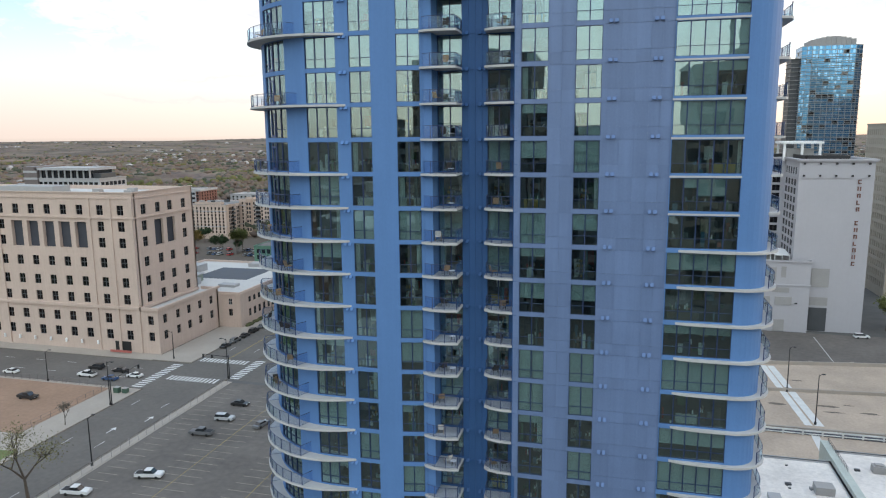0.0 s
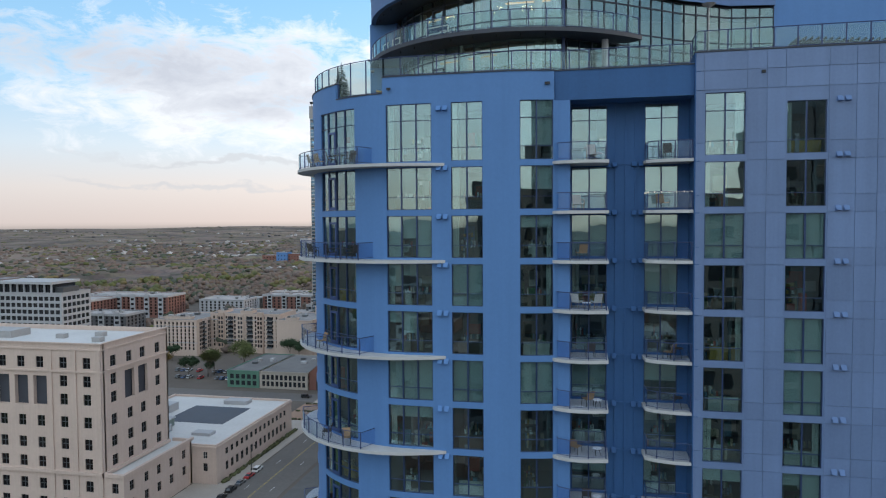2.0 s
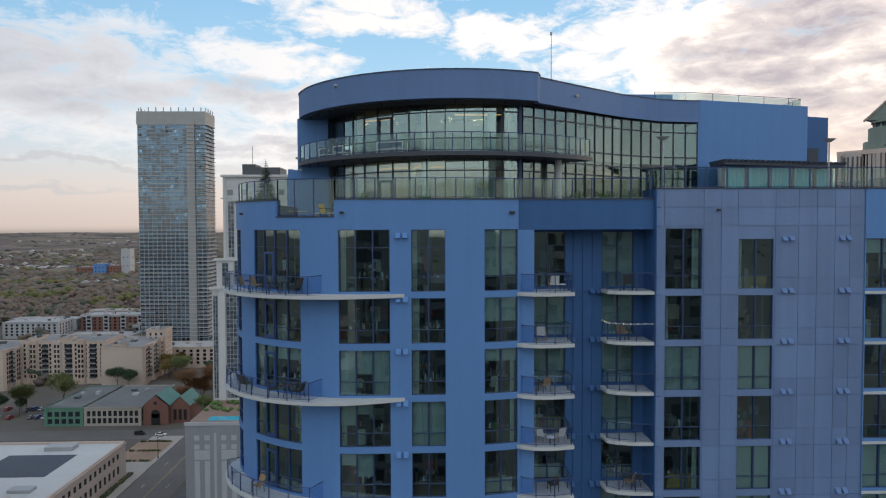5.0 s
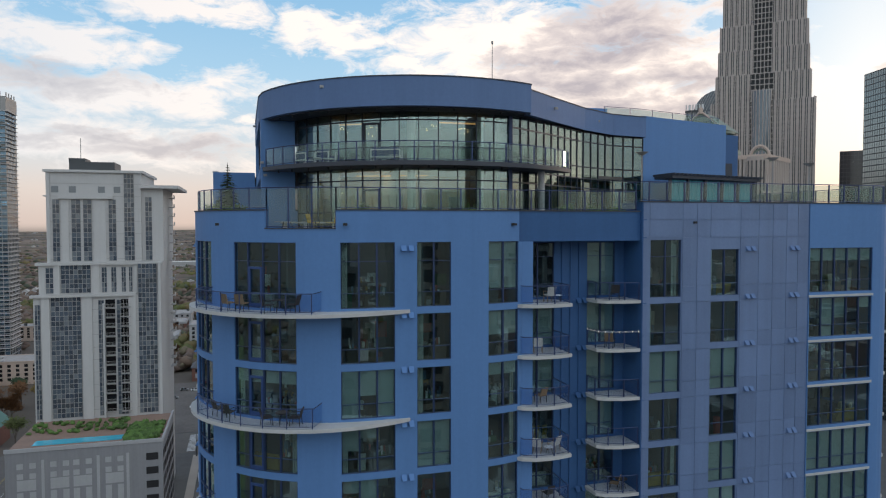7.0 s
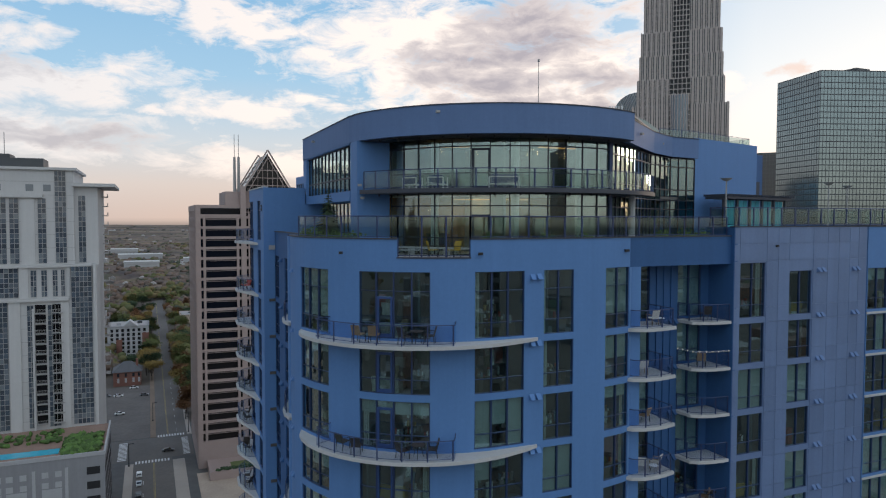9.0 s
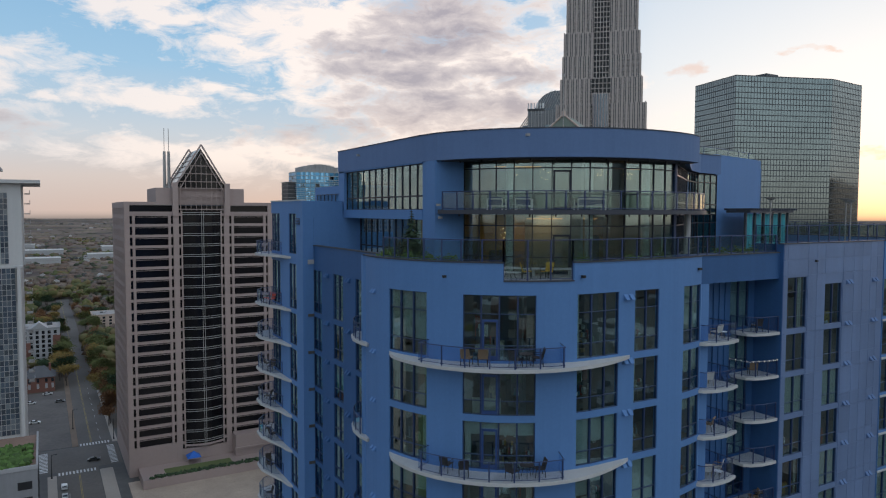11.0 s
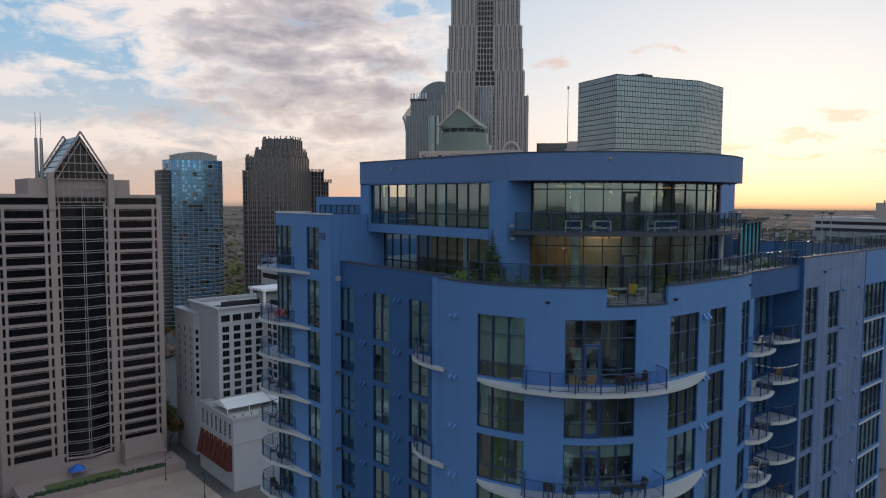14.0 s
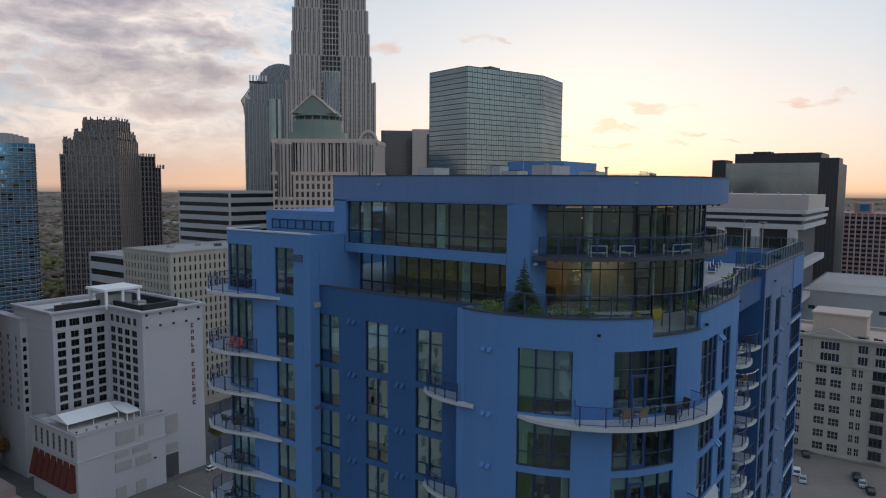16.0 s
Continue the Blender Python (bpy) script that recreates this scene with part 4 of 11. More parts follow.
for x, y, z, turn, key in hood_top:
    ob = part("exhaust_hood", hood_me[key], None, tower, at=(x, y, z))
    ob.rotation_euler = (0, 0, radians(turn))

panel_pieces()

# ---------------------------------------------------------------- the penthouse storeys
CX, CY = -20.25, 70.44          # centre of the round canopy
FRONT = Path(arc(-19.3, 71.2, 10.4, 201.0, 285.5, 30))
EASTG = Path([(-16.5, 61.2), (-15.2, 62.1), (-12.0, 64.4), (-8.6, 67.0), (-5.15, 68.9), (-2.0, 69.4)])
Z1, Z2, Z3 = 95.1, 98.85, 102.2


def curtain_part(path, s0, s1, z0, z1, bays, rows, bar=0.05, frame_mat=PFRAME, pane_mat=PGLASS, name="glazing"):
    """A glazed wall: mullion frame as one part, its panes below it."""
    sh = Shape()
    w = (s1 - s0) / bays
    zs = [z0 + (z1 - z0) * r for r in rows]
    bs = bar * 0.8
    zb = marks([z0, z0 + bar] + [q for z in zs[1:-1] for q in (z - bar, z + bar)] + [z1 - bar, z1])
    sb = marks([s0, s0 + bs] + [q for i in range(1, bays) for q in (s0 + w * i - bs, s0 + w * i + bs)] + [s1 - bs, s1])
    lattice(sh, path, sb, zb, lambda s, z: any(abs(s - (s0 + w * i)) < bs for i in range(bays + 1)) or any(abs(z - q) < bar for q in zs), 0.03, 0.10)
    fr = part(name, sh, frame_mat, tower, "dark framed penthouse glazing")
    for i in range(bays):
        for za, zb in zip(zs, zs[1:]):
            pn = Shape()
            band(pn, path, s0 + w * i + 0.02, s0 + w * (i + 1) - 0.02, za + 0.02, zb - 0.02, -0.03, 0.012)
            part("pane", pn, pane_mat, fr)
    return fr


curtain_part(FRONT, 0, FRONT.length, Z1, Z2, 13, (0, 0.28, 0.80, 1), 0.034)
curtain_part(FRONT, 0, FRONT.length, 99.1, Z3, 13, (0, 0.32, 0.84, 1), 0.034)
curtain_part(EASTG, 0.2, EASTG.length, Z1, Z3, 17, (0, 0.13, 0.42, 0.52, 0.64, 0.90, 1), 0.042, PFRAME, EGLASS)
part("corner_post", Shape().box(-16.62, 61.05, Z1, -16.42, 61.25, Z3), FRAME, tower)
# doors in the glazing
for za in (Z1, 99.1):
    sh = Shape()
    s = FRONT.length * 5.0 / 13 + 0.02
    lattice(sh, FRONT, [s + 0.05, s + 0.17, s + 1.03, s + 1.15], [za, za + 0.2, za + 2.35, za + 2.47], lambda q, z: not (s + 0.17 < q < s + 1.03 and za + 0.2 < z < za + 2.35), 0.07, 0.1)
    part("door_frame", sh, PFRAME, tower, "dark metal terrace door")
# inside
sh = Shape().prism([(-29, 67.6), (-25.5, 63.5), (-20, 61.4), (-16.8, 61.6), (-8, 67.6), (-2.2, 69.8), (-2.2, 91), (-29.8, 91), (-29.8, 68)], 98.86, 99.08)
part("penthouse_floor", sh, DIMFLOOR, tower)
sh = Shape().prism([(-28, 72.5), (-24, 68.8), (-17, 67.2), (-9, 71.5), (-2.4, 73), (-2.4, 83), (-26, 83), (-28, 80)], 98.9, 102.1)
part("inner_wall", sh, PINNER, tower, "penthouse room walls")
sh = Shape().prism([(-28, 72.5), (-24, 68.8), (-17, 67.2), (-9, 71.5), (-2.4, 73), (-2.4, 83), (-26, 83), (-28, 80)], 95.1, 98.86)
part("inner_wall", sh, surface("ochre_wood_panelling", (0.40, 0.235, 0.085), 0.6, vary=0.35, grain=(0.6, 4.0), rnd=0.1), tower, "ochre panelled walls of the lower penthouse room")
sh = Shape()
for (x, y), (w, h) in zip(((-26.6, 70.6), (-25.2, 69.3), (-22.3, 68.0), (-20.2, 67.6), (-18.4, 67.1)), ((0.9, 2.1), (1.3, 1.2), (0.8, 2.3), (1.6, 1.0), (0.7, 2.2))):
    sh.box(x - w / 2, y - 0.5, 95.1, x + w / 2, y - 0.1, 95.1 + h)
part("cupboard", sh, surface("dark_cupboard_wood", (0.05, 0.035, 0.025), 0.5, vary=0.3), tower, "dark cupboards along the panelled wall")
part("ceiling_panel", Shape().prism([(-28.6, 68), (-25.4, 64.2), (-20, 62.2), (-17, 62.2), (-17, 67), (-24, 68.6), (-27.8, 72)], 98.78, 98.85), WHITE, tower, "pale ceiling of the lower penthouse room")
sh = Shape()
for x, y, za, zb in ((-30.55, 74.0, 99.1, 102.0), (-29.4, 72.7, 95.4, 98.4), (-30.55, 80.6, 99.1, 102.0)):
    for q in range(5):
        sh.box(x - 0.04 - 0.05 * (q % 2), y + q * 0.13, za, x + 0.02, y + q * 0.13 + 0.13, zb)
part("curtain", sh, surface("pale_sheer_curtain", (0.55, 0.66, 0.68), 0.9, vary=0.1), tower, "pale sheer curtains behind the glass")
sh = Shape()
for a, b in (((-23.5, 62.4), (-23.2, 69)), ((-17.2, 61.6), (-17.1, 67.5)), ((-12.2, 64.8), (-12.6, 70))):
    sh.prism([(a[0], a[1]), (a[0] + 0.18, a[1]), (b[0] + 0.18, b[1]), b], 95.1, 102.1)
part("party_wall", sh, PINNER, tower)
# pier and west side
sh = Shape().box(-31.35, 67.2, Z1, -29.2, 68.8, Z3)
part("pier", sh, BLUE, tower, "periwinkle blue pier")
sh = Shape().box(-31.4, 82.2, 98.45, -30.0, 83.4, Z3)
sh.box(-31.4, 68.8, 98.45, -29.9, 82.2, 99.1)
sh.box(-31.4, 68.8, 102.12, -30.2, 83.4, 102.25)
part("wall", sh, BLUE, tower)
WESTG = Path([(-31.15, 82.2), (-31.15, 68.8)])
curtain_part(WESTG, 0, WESTG.length, 99.1, 102.12, 12, (0, 0.3, 1))
WESTL = Path([(-30.0, 82.1), (-30.0, 69.0)])
curtain_part(WESTL, 0, WESTL.length, 95.5, 98.45, 12, (0, 0.25, 1))
sh = Shape().box(-30.0, 68.9, 95.1, -29.7, 82.1, 95.5)
sh.box(-30.0, 82.1, 95.1, -29.7, 92.0, 99.4)
sh.box(-34.0, 82.25, 95.1, -29.8, 82.3, 98.45)
part("wall", sh, BLUE, tower)
sh = Shape().box(-30.3, 83.4, 99.45, -18, 92.2, 101.2)
part("upper_room", sh, BLUE, tower, "low blue rooftop room")
STEP = Path([(-30.33, 91.5), (-30.33, 84.0)])
curtain_part(STEP, 0, STEP.length, 99.75, 100.5, 8, (0, 1))
# roof with its deep fascia
ROOF = arc(CX, CY, 11.4, 196.8, 293.8, 36)
roof_line = ROOF + [(-15.9, 61.4), (-12.0, 63.9), (-8.6, 66.6), (-5.15, 68.6), (-2.0, 69.1), (-2.0, 83.4), (-31.4, 83.4), (-31.4, 68.8)]
sh = Shape().prism(roof_line, 102.25, 103.5)
part("roof", sh, DARK, tower, "grey membrane roof")
fascia = Path([(-31.43, 83.43), (-31.43, 68.8)] + arc(CX, CY, 11.45, 196.8, 293.8, 36) + [(-15.45, 60.5), (-15.3, 60.98)])
sh = Shape()
band(sh, fascia, 0, fascia.length, 102.2, 103.88, 0.0, 0.35)
f2 = Path([(-15.3, 61.0), (-12.0, 63.75), (-8.6, 66.5), (-5.15, 68.5), (-2.0, 69.0)])
band(sh, f2, 0, f2.length, 102.25, 103.8, 0.0, 0.35)
part("fascia", sh, FASCIA, tower, "deep curved blue fascia")
sh = Shape()
band(sh, fascia, 0, fascia.length, 103.88, 103.94, 0.04, 0.45)
band(sh, f2, 0, f2.length, 103.8, 103.86, 0.04, 0.45)
part("coping", sh, DARK, tower)
sh = Shape()
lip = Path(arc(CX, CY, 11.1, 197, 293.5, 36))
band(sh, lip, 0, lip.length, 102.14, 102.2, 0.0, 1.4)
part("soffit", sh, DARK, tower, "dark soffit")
# east rooftop block
sh = Shape().prism([(-2.0, 69.5), (8.0, 72.3), (8.0, 80), (-2.0, 80)], 95.1, 104.0)
part("stair_block", sh, BLUE, tower, "plain blue stair and lift block")
part("stair_block", Shape().prism([(8.0, 73.4), (10.8, 74.2), (10.8, 80), (8.0, 80)], 95.1, 103.4), NAVY, tower, "deep blue end of the lift block")
part("side_window", Shape().box(8.6, 73.3, 97.6, 9.5, 73.9, 100.8), DARK, tower)
part("bulkhead", Shape().box(-9.0, 76.0, 103.5, -1.5, 82.0, 105.6), BLUE, tower, "blue rooftop plant room")
# upper balcony
ring_o = arc(CX, CY, 11.55, 197.5, 319.0, 44)
ring_i = arc(-19.3, 71.2, 10.3, 201.5, 285.5, 32) + [(-16.4, 61.3), (-15.2, 62.1), (-14.3, 62.7), (-13.6, 63.2), (-13.0, 63.5), (-12.7, 63.6), (-12.4, 63.6), (-12.2, 63.5), (-12.0, 63.4), (-11.9, 63.3), (-11.8, 63.2), (-11.7, 63.1)]
sh = Shape().band(ring_o, ring_i, 98.84, 99.1)
upper_balcony = part("balcony", sh, DARK, tower, "curved penthouse balcony with dark slab edge")
part("column", Shape().rod((-13.9, 62.3, 95.1), (-13.9, 62.3, 98.85), 0.22, 12), SLAB, tower, "round concrete column")


def glass_rail(parent, line, z0, high, gap, post=0.035, pane_mat=RGLASS, cap=0.03):
    p = Path(line)
    n = max(1, round(p.length / gap))
    rail = part("railing", Shape().pipe([(x, y, z0 + high) for x, y in p.line(0, p.length)], cap, 5), RAIL, parent, "navy metal railing with glass")
    part("bottom_rail", Shape().pipe([(x, y, z0 + 0.08) for x, y in p.line(0, p.length)], cap * 0.7, 5), RAIL, rail)
    for i in range(n + 1):
        q, m = p.at(p.length * i / n)
        part("post", Shape().box(q.x - post, q.y - post, z0, q.x + post, q.y + post, z0 + high), RAIL, rail)
        if i < n:
            pn = Shape()
            band(pn, p, p.length * i / n + 0.06, p.length * (i + 1) / n - 0.06, z0 + 0.1, z0 + high - 0.06, 0.006, 0.012)
            part("railing_panel", pn, pane_mat, rail)
    return rail


glass_rail(tower, arc(CX, CY, 11.42, 199.0, 318.0, 44), 99.1, 1.12, 1.15)
# terrace railings on the parapets
pr = CURVE.line(CURVE.near(-35.38, 66.6), NOTCH[0], -0.2)
glass_rail(tower, pr, PAR + 0.07, 1.18, 1.2)
nb = CURVE.line(NOTCH[0], NOTCH[1], -0.2)
glass_rail(tower, nb, 95.26, 2.19, 1.28)
pr = CURVE.line(NOTCH[1], CURVE.length, -0.2) + [(-16.6, 58.8), (-9.1, 58.8)]
glass_rail(tower, pr, PAR + 0.07, 1.18, 1.2)
pr = [(-8.75, 60.6), (-8.75, 58.5), (3.6, 58.5), (9.3, 58.45)] + arc(9.3, 60.57, 2.12, 275, 360, 6) + [(11.42, 92.0)]
glass_rail(tower, pr, 96.87, 1.2, 1.25)
glass_rail(tower, [(-5.0, 70.2), (-1.9, 70.4), (7.8, 73.0), (7.8, 79)], 104.0, 0.7, 2.4, 0.02, RGLASS, 0.02)

# ---------------------------------------------------------------- ground and streets
ASPHALT = surface("asphalt", (0.127, 0.115, 0.104), 0.9, vary=0.32, grain=(0.04, 0.8), bump=0.1)
LOT = surface("parking_asphalt", (0.130, 0.115, 0.103), 0.9, vary=0.42, grain=(0.06, 0.6))
PAVE = surface("pavement_concrete", (0.36, 0.318, 0.275), 0.9, vary=0.15, grain=(0.1, 2.0))
DECK = surface("sandy_deck_concrete", (0.42, 0.335, 0.265), 0.9, vary=0.3, grain=(0.08, 1.5))
DIRT = surface("bare_red_soil", (0.30, 0.19, 0.13), 0.95, vary=0.25, grain=(0.07, 1.0))
GRASS = surface("winter_grass", (0.12, 0.15, 0.055), 0.95, vary=0.3, grain=(0.1, 2.0))
LAND = surface("winter_woodland", (0.135, 0.115, 0.098), 0.95, vary=0.3, grain=(0.006, 0.05), spec=0.05)
PAINT = surface("road_paint", (0.62, 0.62, 0.60), 0.8, vary=0.2, grain=(0.5, 5.0))
STONE = surface("pinkish_limestone", (0.53, 0.412, 0.348), 0.85, vary=0.16, grain=(0.08, 1.2), streak=0.35)
STONE2 = surface("pink_granite", (0.35, 0.27, 0.247), 0.75, vary=0.1, grain=(0.08, 1.2), streak=0.2)
ROOFW = surface("white_roof_membrane", (0.52, 0.51, 0.49), 0.85, vary=0.14, grain=(0.06, 0.8))
ROOFG = surface("grey_gravel_roof", (0.34, 0.32, 0.305), 0.9, vary=0.3, grain=(0.04, 0.6))
HOTELW = surface("white_hotel_stucco", (0.41, 0.40, 0.42), 0.8, vary=0.06, grain=(0.08, 1.0), streak=0.3)
TANW = surface("tan_apartment_render", (0.52, 0.405, 0.335), 0.85, vary=0.15, grain=(0.05, 1.0), streak=0.2)
CREAM = surface("cream_brick", (0.385, 0.345, 0.295), 0.85, vary=0.12, grain=(0.08, 1.0))
BRICK = surface("red_brick", (0.20, 0.092, 0.070), 0.85, vary=0.2, grain=(0.1, 1.5))
WTOWER = surface("pale_grey_precast", (0.37, 0.37, 0.375), 0.8, vary=0.08, grain=(0.06, 1.0), streak=0.3)
DGLASS = surface("dark_far_glass", (0.02, 0.024, 0.03), 0.08, 0.0, vary=0.3, rnd=0.4, spec=0.9)
NGLASS = surface("smoked_glass", (0.006, 0.006, 0.008), 0.12, 0.0, vary=0.3, grain=(0.1, 0.5), spec=0.35)
MGLASS = surface("mirror_far_glass", (0.21, 0.255, 0.265), 0.10, 0.95, vary=0.25, grain=(0.02, 0.2))
BLGLASS = surface("blue_far_glass", (0.09, 0.30, 0.52), 0.10, 0.7, vary=0.3, grain=(0.02, 0.25))
GREYBAR = surface("grey_far_mullion", (0.32, 0.31, 0.30), 0.6, vary=0.15)
DARKBAR = surface("dark_far_mullion", (0.06, 0.065, 0.07), 0.5, vary=0.2)
GRANITE = surface("warm_grey_granite", (0.45, 0.38, 0.345), 0.6, vary=0.12, grain=(0.03, 0.5))
BROWN = surface("dark_brown_cladding", (0.15, 0.125, 0.12), 0.5, vary=0.2)
COPPER = surface("green_copper_roof", (0.185, 0.225, 0.19), 0.6, vary=0.15)
TEAL = surface("teal_awning", (0.03, 0.30, 0.36), 0.6, vary=0.1)


def make_ground():
    """One sheet that rises gently to low hills at the horizon."""
    sh = Shape()
    radii = [0, 60, 130, 220, 330, 460, 620, 820, 1080, 1400, 1800, 2300, 2900, 3600, 4300, 4900]
    n = 96
    for r in radii:
        for k in range(n):
            a = 2 * math.pi * k / n
            x, y = -30 + r * math.cos(a), 120 + r * math.sin(a)
            h = 0.0
            if r > 700:
                u = min((r - 700) / 3900, 1)
                h = 44 * u ** 1.3 - 8 * u - 1.0
            sh.v.append((x, y, h - 0.06))
    for i in range(len(radii) - 1):
        for k in range(n):
            a, b = i * n + k, i * n + (k + 1) % n
            sh.f.append((a, b, b + n, a + n))
    return thing("ground", sh, LAND, "brown winter ground reaching low wooded hills", "ground", kind="structure")


make_ground()


def flat(name, x0, y0, x1, y1, z, mat, label, category="ground"):
    return thing(name, Shape().box(x0, y0, z - 0.3, x1, y1, z), mat, label, category, kind="structure")


flat("city_ground", -109, 60, 700, 640, -0.02, surface("city_block_paving", (0.10, 0.098, 0.095), 0.9, vary=0.35, grain=(0.02, 0.3)), "grey paving of the city blocks", "ground")
flat("road", -128.5, -200, -110.5, 900, 0.0, ASPHALT, "grey asphalt street with worn lane marks", "road")
flat("road_2", -600, 159, -128.5, 181, 0.0, ASPHALT, "wide grey asphalt cross street", "road")
flat("road_3", -110.5, 171, -56, 190, 0.0, ASPHALT, "grey asphalt cross street", "road")
flat("road_4", -50.2, 60, -36.2, 324, 0.0, ASPHALT, "grey asphalt street between the towers", "road")
flat("road_5", -110, 324, -27.5, 352.5, 0.0, ASPHALT, "grey asphalt cross street", "road")
flat("road_7", -41.6, 352.5, -29.2, 1100, 0.0, ASPHALT, "grey asphalt street running out of town", "road")
flat("pavement_4", -53.4, 60, -50.4, 320, 0.12, PAVE, "pale concrete pavement by the pool garage", "pavement")
flat("pavement_5", -36.0, 60, -31.5, 320, 0.12, PAVE, "pale concrete pavement by the granite tower", "pavement")
flat("pavement_6", -44.2, 353, -41.8, 640, 0.12, surface("brown_verge", (0.20, 0.145, 0.105), 0.95, vary=0.3, grain=(0.1, 1.5)), "brown brick verge between street and lot", "pavement")
flat("pavement_7", -29.0, 353, -27.0, 640, 0.12, PAVE, "pale concrete pavement beside the street", "pavement")
flat("parking_lot_4", -96, 353.5, -44.4, 458, 0.06, LOT, "grey asphalt parking lot beside the street", "parking lot")
flat("road_6", -600, 326, -128.5, 340, 0.0, ASPHALT, "grey asphalt street by the church", "road")
flat("parking_lot", -107, -60, -56, 169, 0.05, LOT, "worn grey asphalt parking lot", "parking lot")
flat("kerb_strip", -109.6, 60, -107.0, 169.5, 0.1, PAVE, "pale concrete strip along the lot fence", "pavement")
flat("pavement", -143, 182, -129, 330, 0.12, PAVE, "pale concrete pavement by the stone building", "pavement")
flat("pavement_2", -600, 181.5, -143, 187, 0.12, PAVE, "pale concrete pavement by the stone building", "pavement")
flat("pavement_3", -600, 60, -129, 158.5, 0.12, PAVE, "pale concrete pavement", "pavement")
flat("dirt_lot", -600, 126, -138, 157, 0.14, DIRT, "bare reddish dirt lot", "dirt lot")
flat("lawn", -600, 60, -130.5, 118, 0.145, GRASS, "patchy green winter lawn", "lawn")
flat("parking_lot_2", 30, 217, 130, 259, 0.05, LOT, "dark asphalt parking lot beside the hotel", "parking lot")
flat("parking_deck", -30, 100, 130, 217, 0.06, DECK, "sandy concrete parking deck", "parking deck")
flat("parking_deck_2", -28, 219, 29.5, 300, 0.06, DECK, "pale concrete parking area", "parking deck")
flat("parking_lot_3", 130, 20, 226, 130, 0.05, LOT, "asphalt lot beside the cream building", "parking lot")


# ---------------------------------------------------------------- builders for the city
def edges_of(outline):
    """Straight faces of an outline; where a face starts at an outer corner it gives way to the one before it."""
    n, out = len(outline), []
    for i in range(n):
        e = Path([outline[i], outline[(i + 1) % n]])
        a, b, c = Vector(outline[i - 1]), e.p[0], e.p[1]
        e.trim = 0.004 if (b.x - a.x) * (c.y - b.y) - (b.y - a.y) * (c.x - b.x) > 0 else 0.0
        out.append(e)
    return out


def far_window(w, h, mat_pane, mat_bar, bars_x=1, bars_z=1, bar=0.06, depth=0.16):
    """A window in one piece, pane and frame, for an opening: origin at the sill's left, outside towards -y."""
    sh = Shape()
    p = Path([(0, depth), (w, depth)])
    xs = [w * i / (bars_x + 1) for i in range(bars_x + 2)]
    zs = [h * i / (bars_z + 1) for i in range(bars_z + 2)]
    sm = marks([0, w] + [q for x in xs for q in (x - bar, x + bar) if 0 < q < w])
    zm = marks([0, h] + [q for z in zs for q in (z - bar, z + bar) if 0 < q < h])
    panes = set(lattice(sh, p, sm, zm, lambda s, z: any(abs(s - x) < bar for x in xs) or any(abs(z - q) < bar for q in zs), 0.0, 0.1, 0.6))
    me = set_mat(sh.mesh("window"), mat_pane, mat_bar)
    for i, f in enumerate(me.polygons):
        f.material_index = 0 if i in panes else 1
    return me


def face_windows(parent, shape, path, z0, z1, wins, me_cache, limit=True, depth=0.35, far=None):
    """Pierce one straight face for windows (s, z, w, h, mesh) and set them in."""
    cols_at = {}
    for s, z, w, h, me in wins:
        cols_at.setdefault((round(s, 3), round(w, 3)), []).append((z, z + h))
    pierced(shape, path, path.trim + depth if path.trim else 0.0, path.length, z0, z1, [(s, s + w, zs) for (s, w), zs in cols_at.items()], 0, depth)
    a, m = path.at(0.001)
    ang = math.atan2(m.x, -m.y)
    d = Vector((-m.y, m.x))
    for s, z, w, h, me in wins:
        q = path.p[0] + d * s
        ob = part("window", me, None, parent)
        ob.location = (q.x, q.y, z)
        ob.rotation_euler = (0, 0, ang)


def grid_wins(path, cols_n, margin, w, h, zs, me, skip=()):
    step = (path.length - 2 * margin) / cols_n
    return [(margin + step * (i + 0.5) - w / 2, z, w, h, me) for i in range(cols_n) for z in zs if (i, zs.index(z)) not in skip]


def mullions(shape, path, z0, z1, nx, nz, bx, bz, out=0.12, depth=0.3):
    for i in range(nx + 1):
        s = path.length * i / nx
        band(shape, path, max(s - bx / 2, 0), min(s + bx / 2, path.length), z0, z1, out, depth)
    for k in range(nz + 1):
        z = z0 + (z1 - z0) * k / nz
        band(shape, path, 0, path.length, z - bz / 2, z + bz / 2, out * 0.6, depth)


def rect(x0, y0, x1, y1):
    return [(x0, y0), (x1, y0), (x1, y1), (x0, y1)]


def turned(cx, cy, w, d, ang):
    c, s = math.cos(radians(ang)), math.sin(radians(ang))
    return [(cx + c * x - s * y, cy + s * x + c * y) for x, y in ((-w / 2, -d / 2), (w / 2, -d / 2), (w / 2, d / 2), (-w / 2, d / 2))]


REDWHITE = surface("red_barrier", (0.42, 0.12, 0.10), 0.6, vary=0.2)


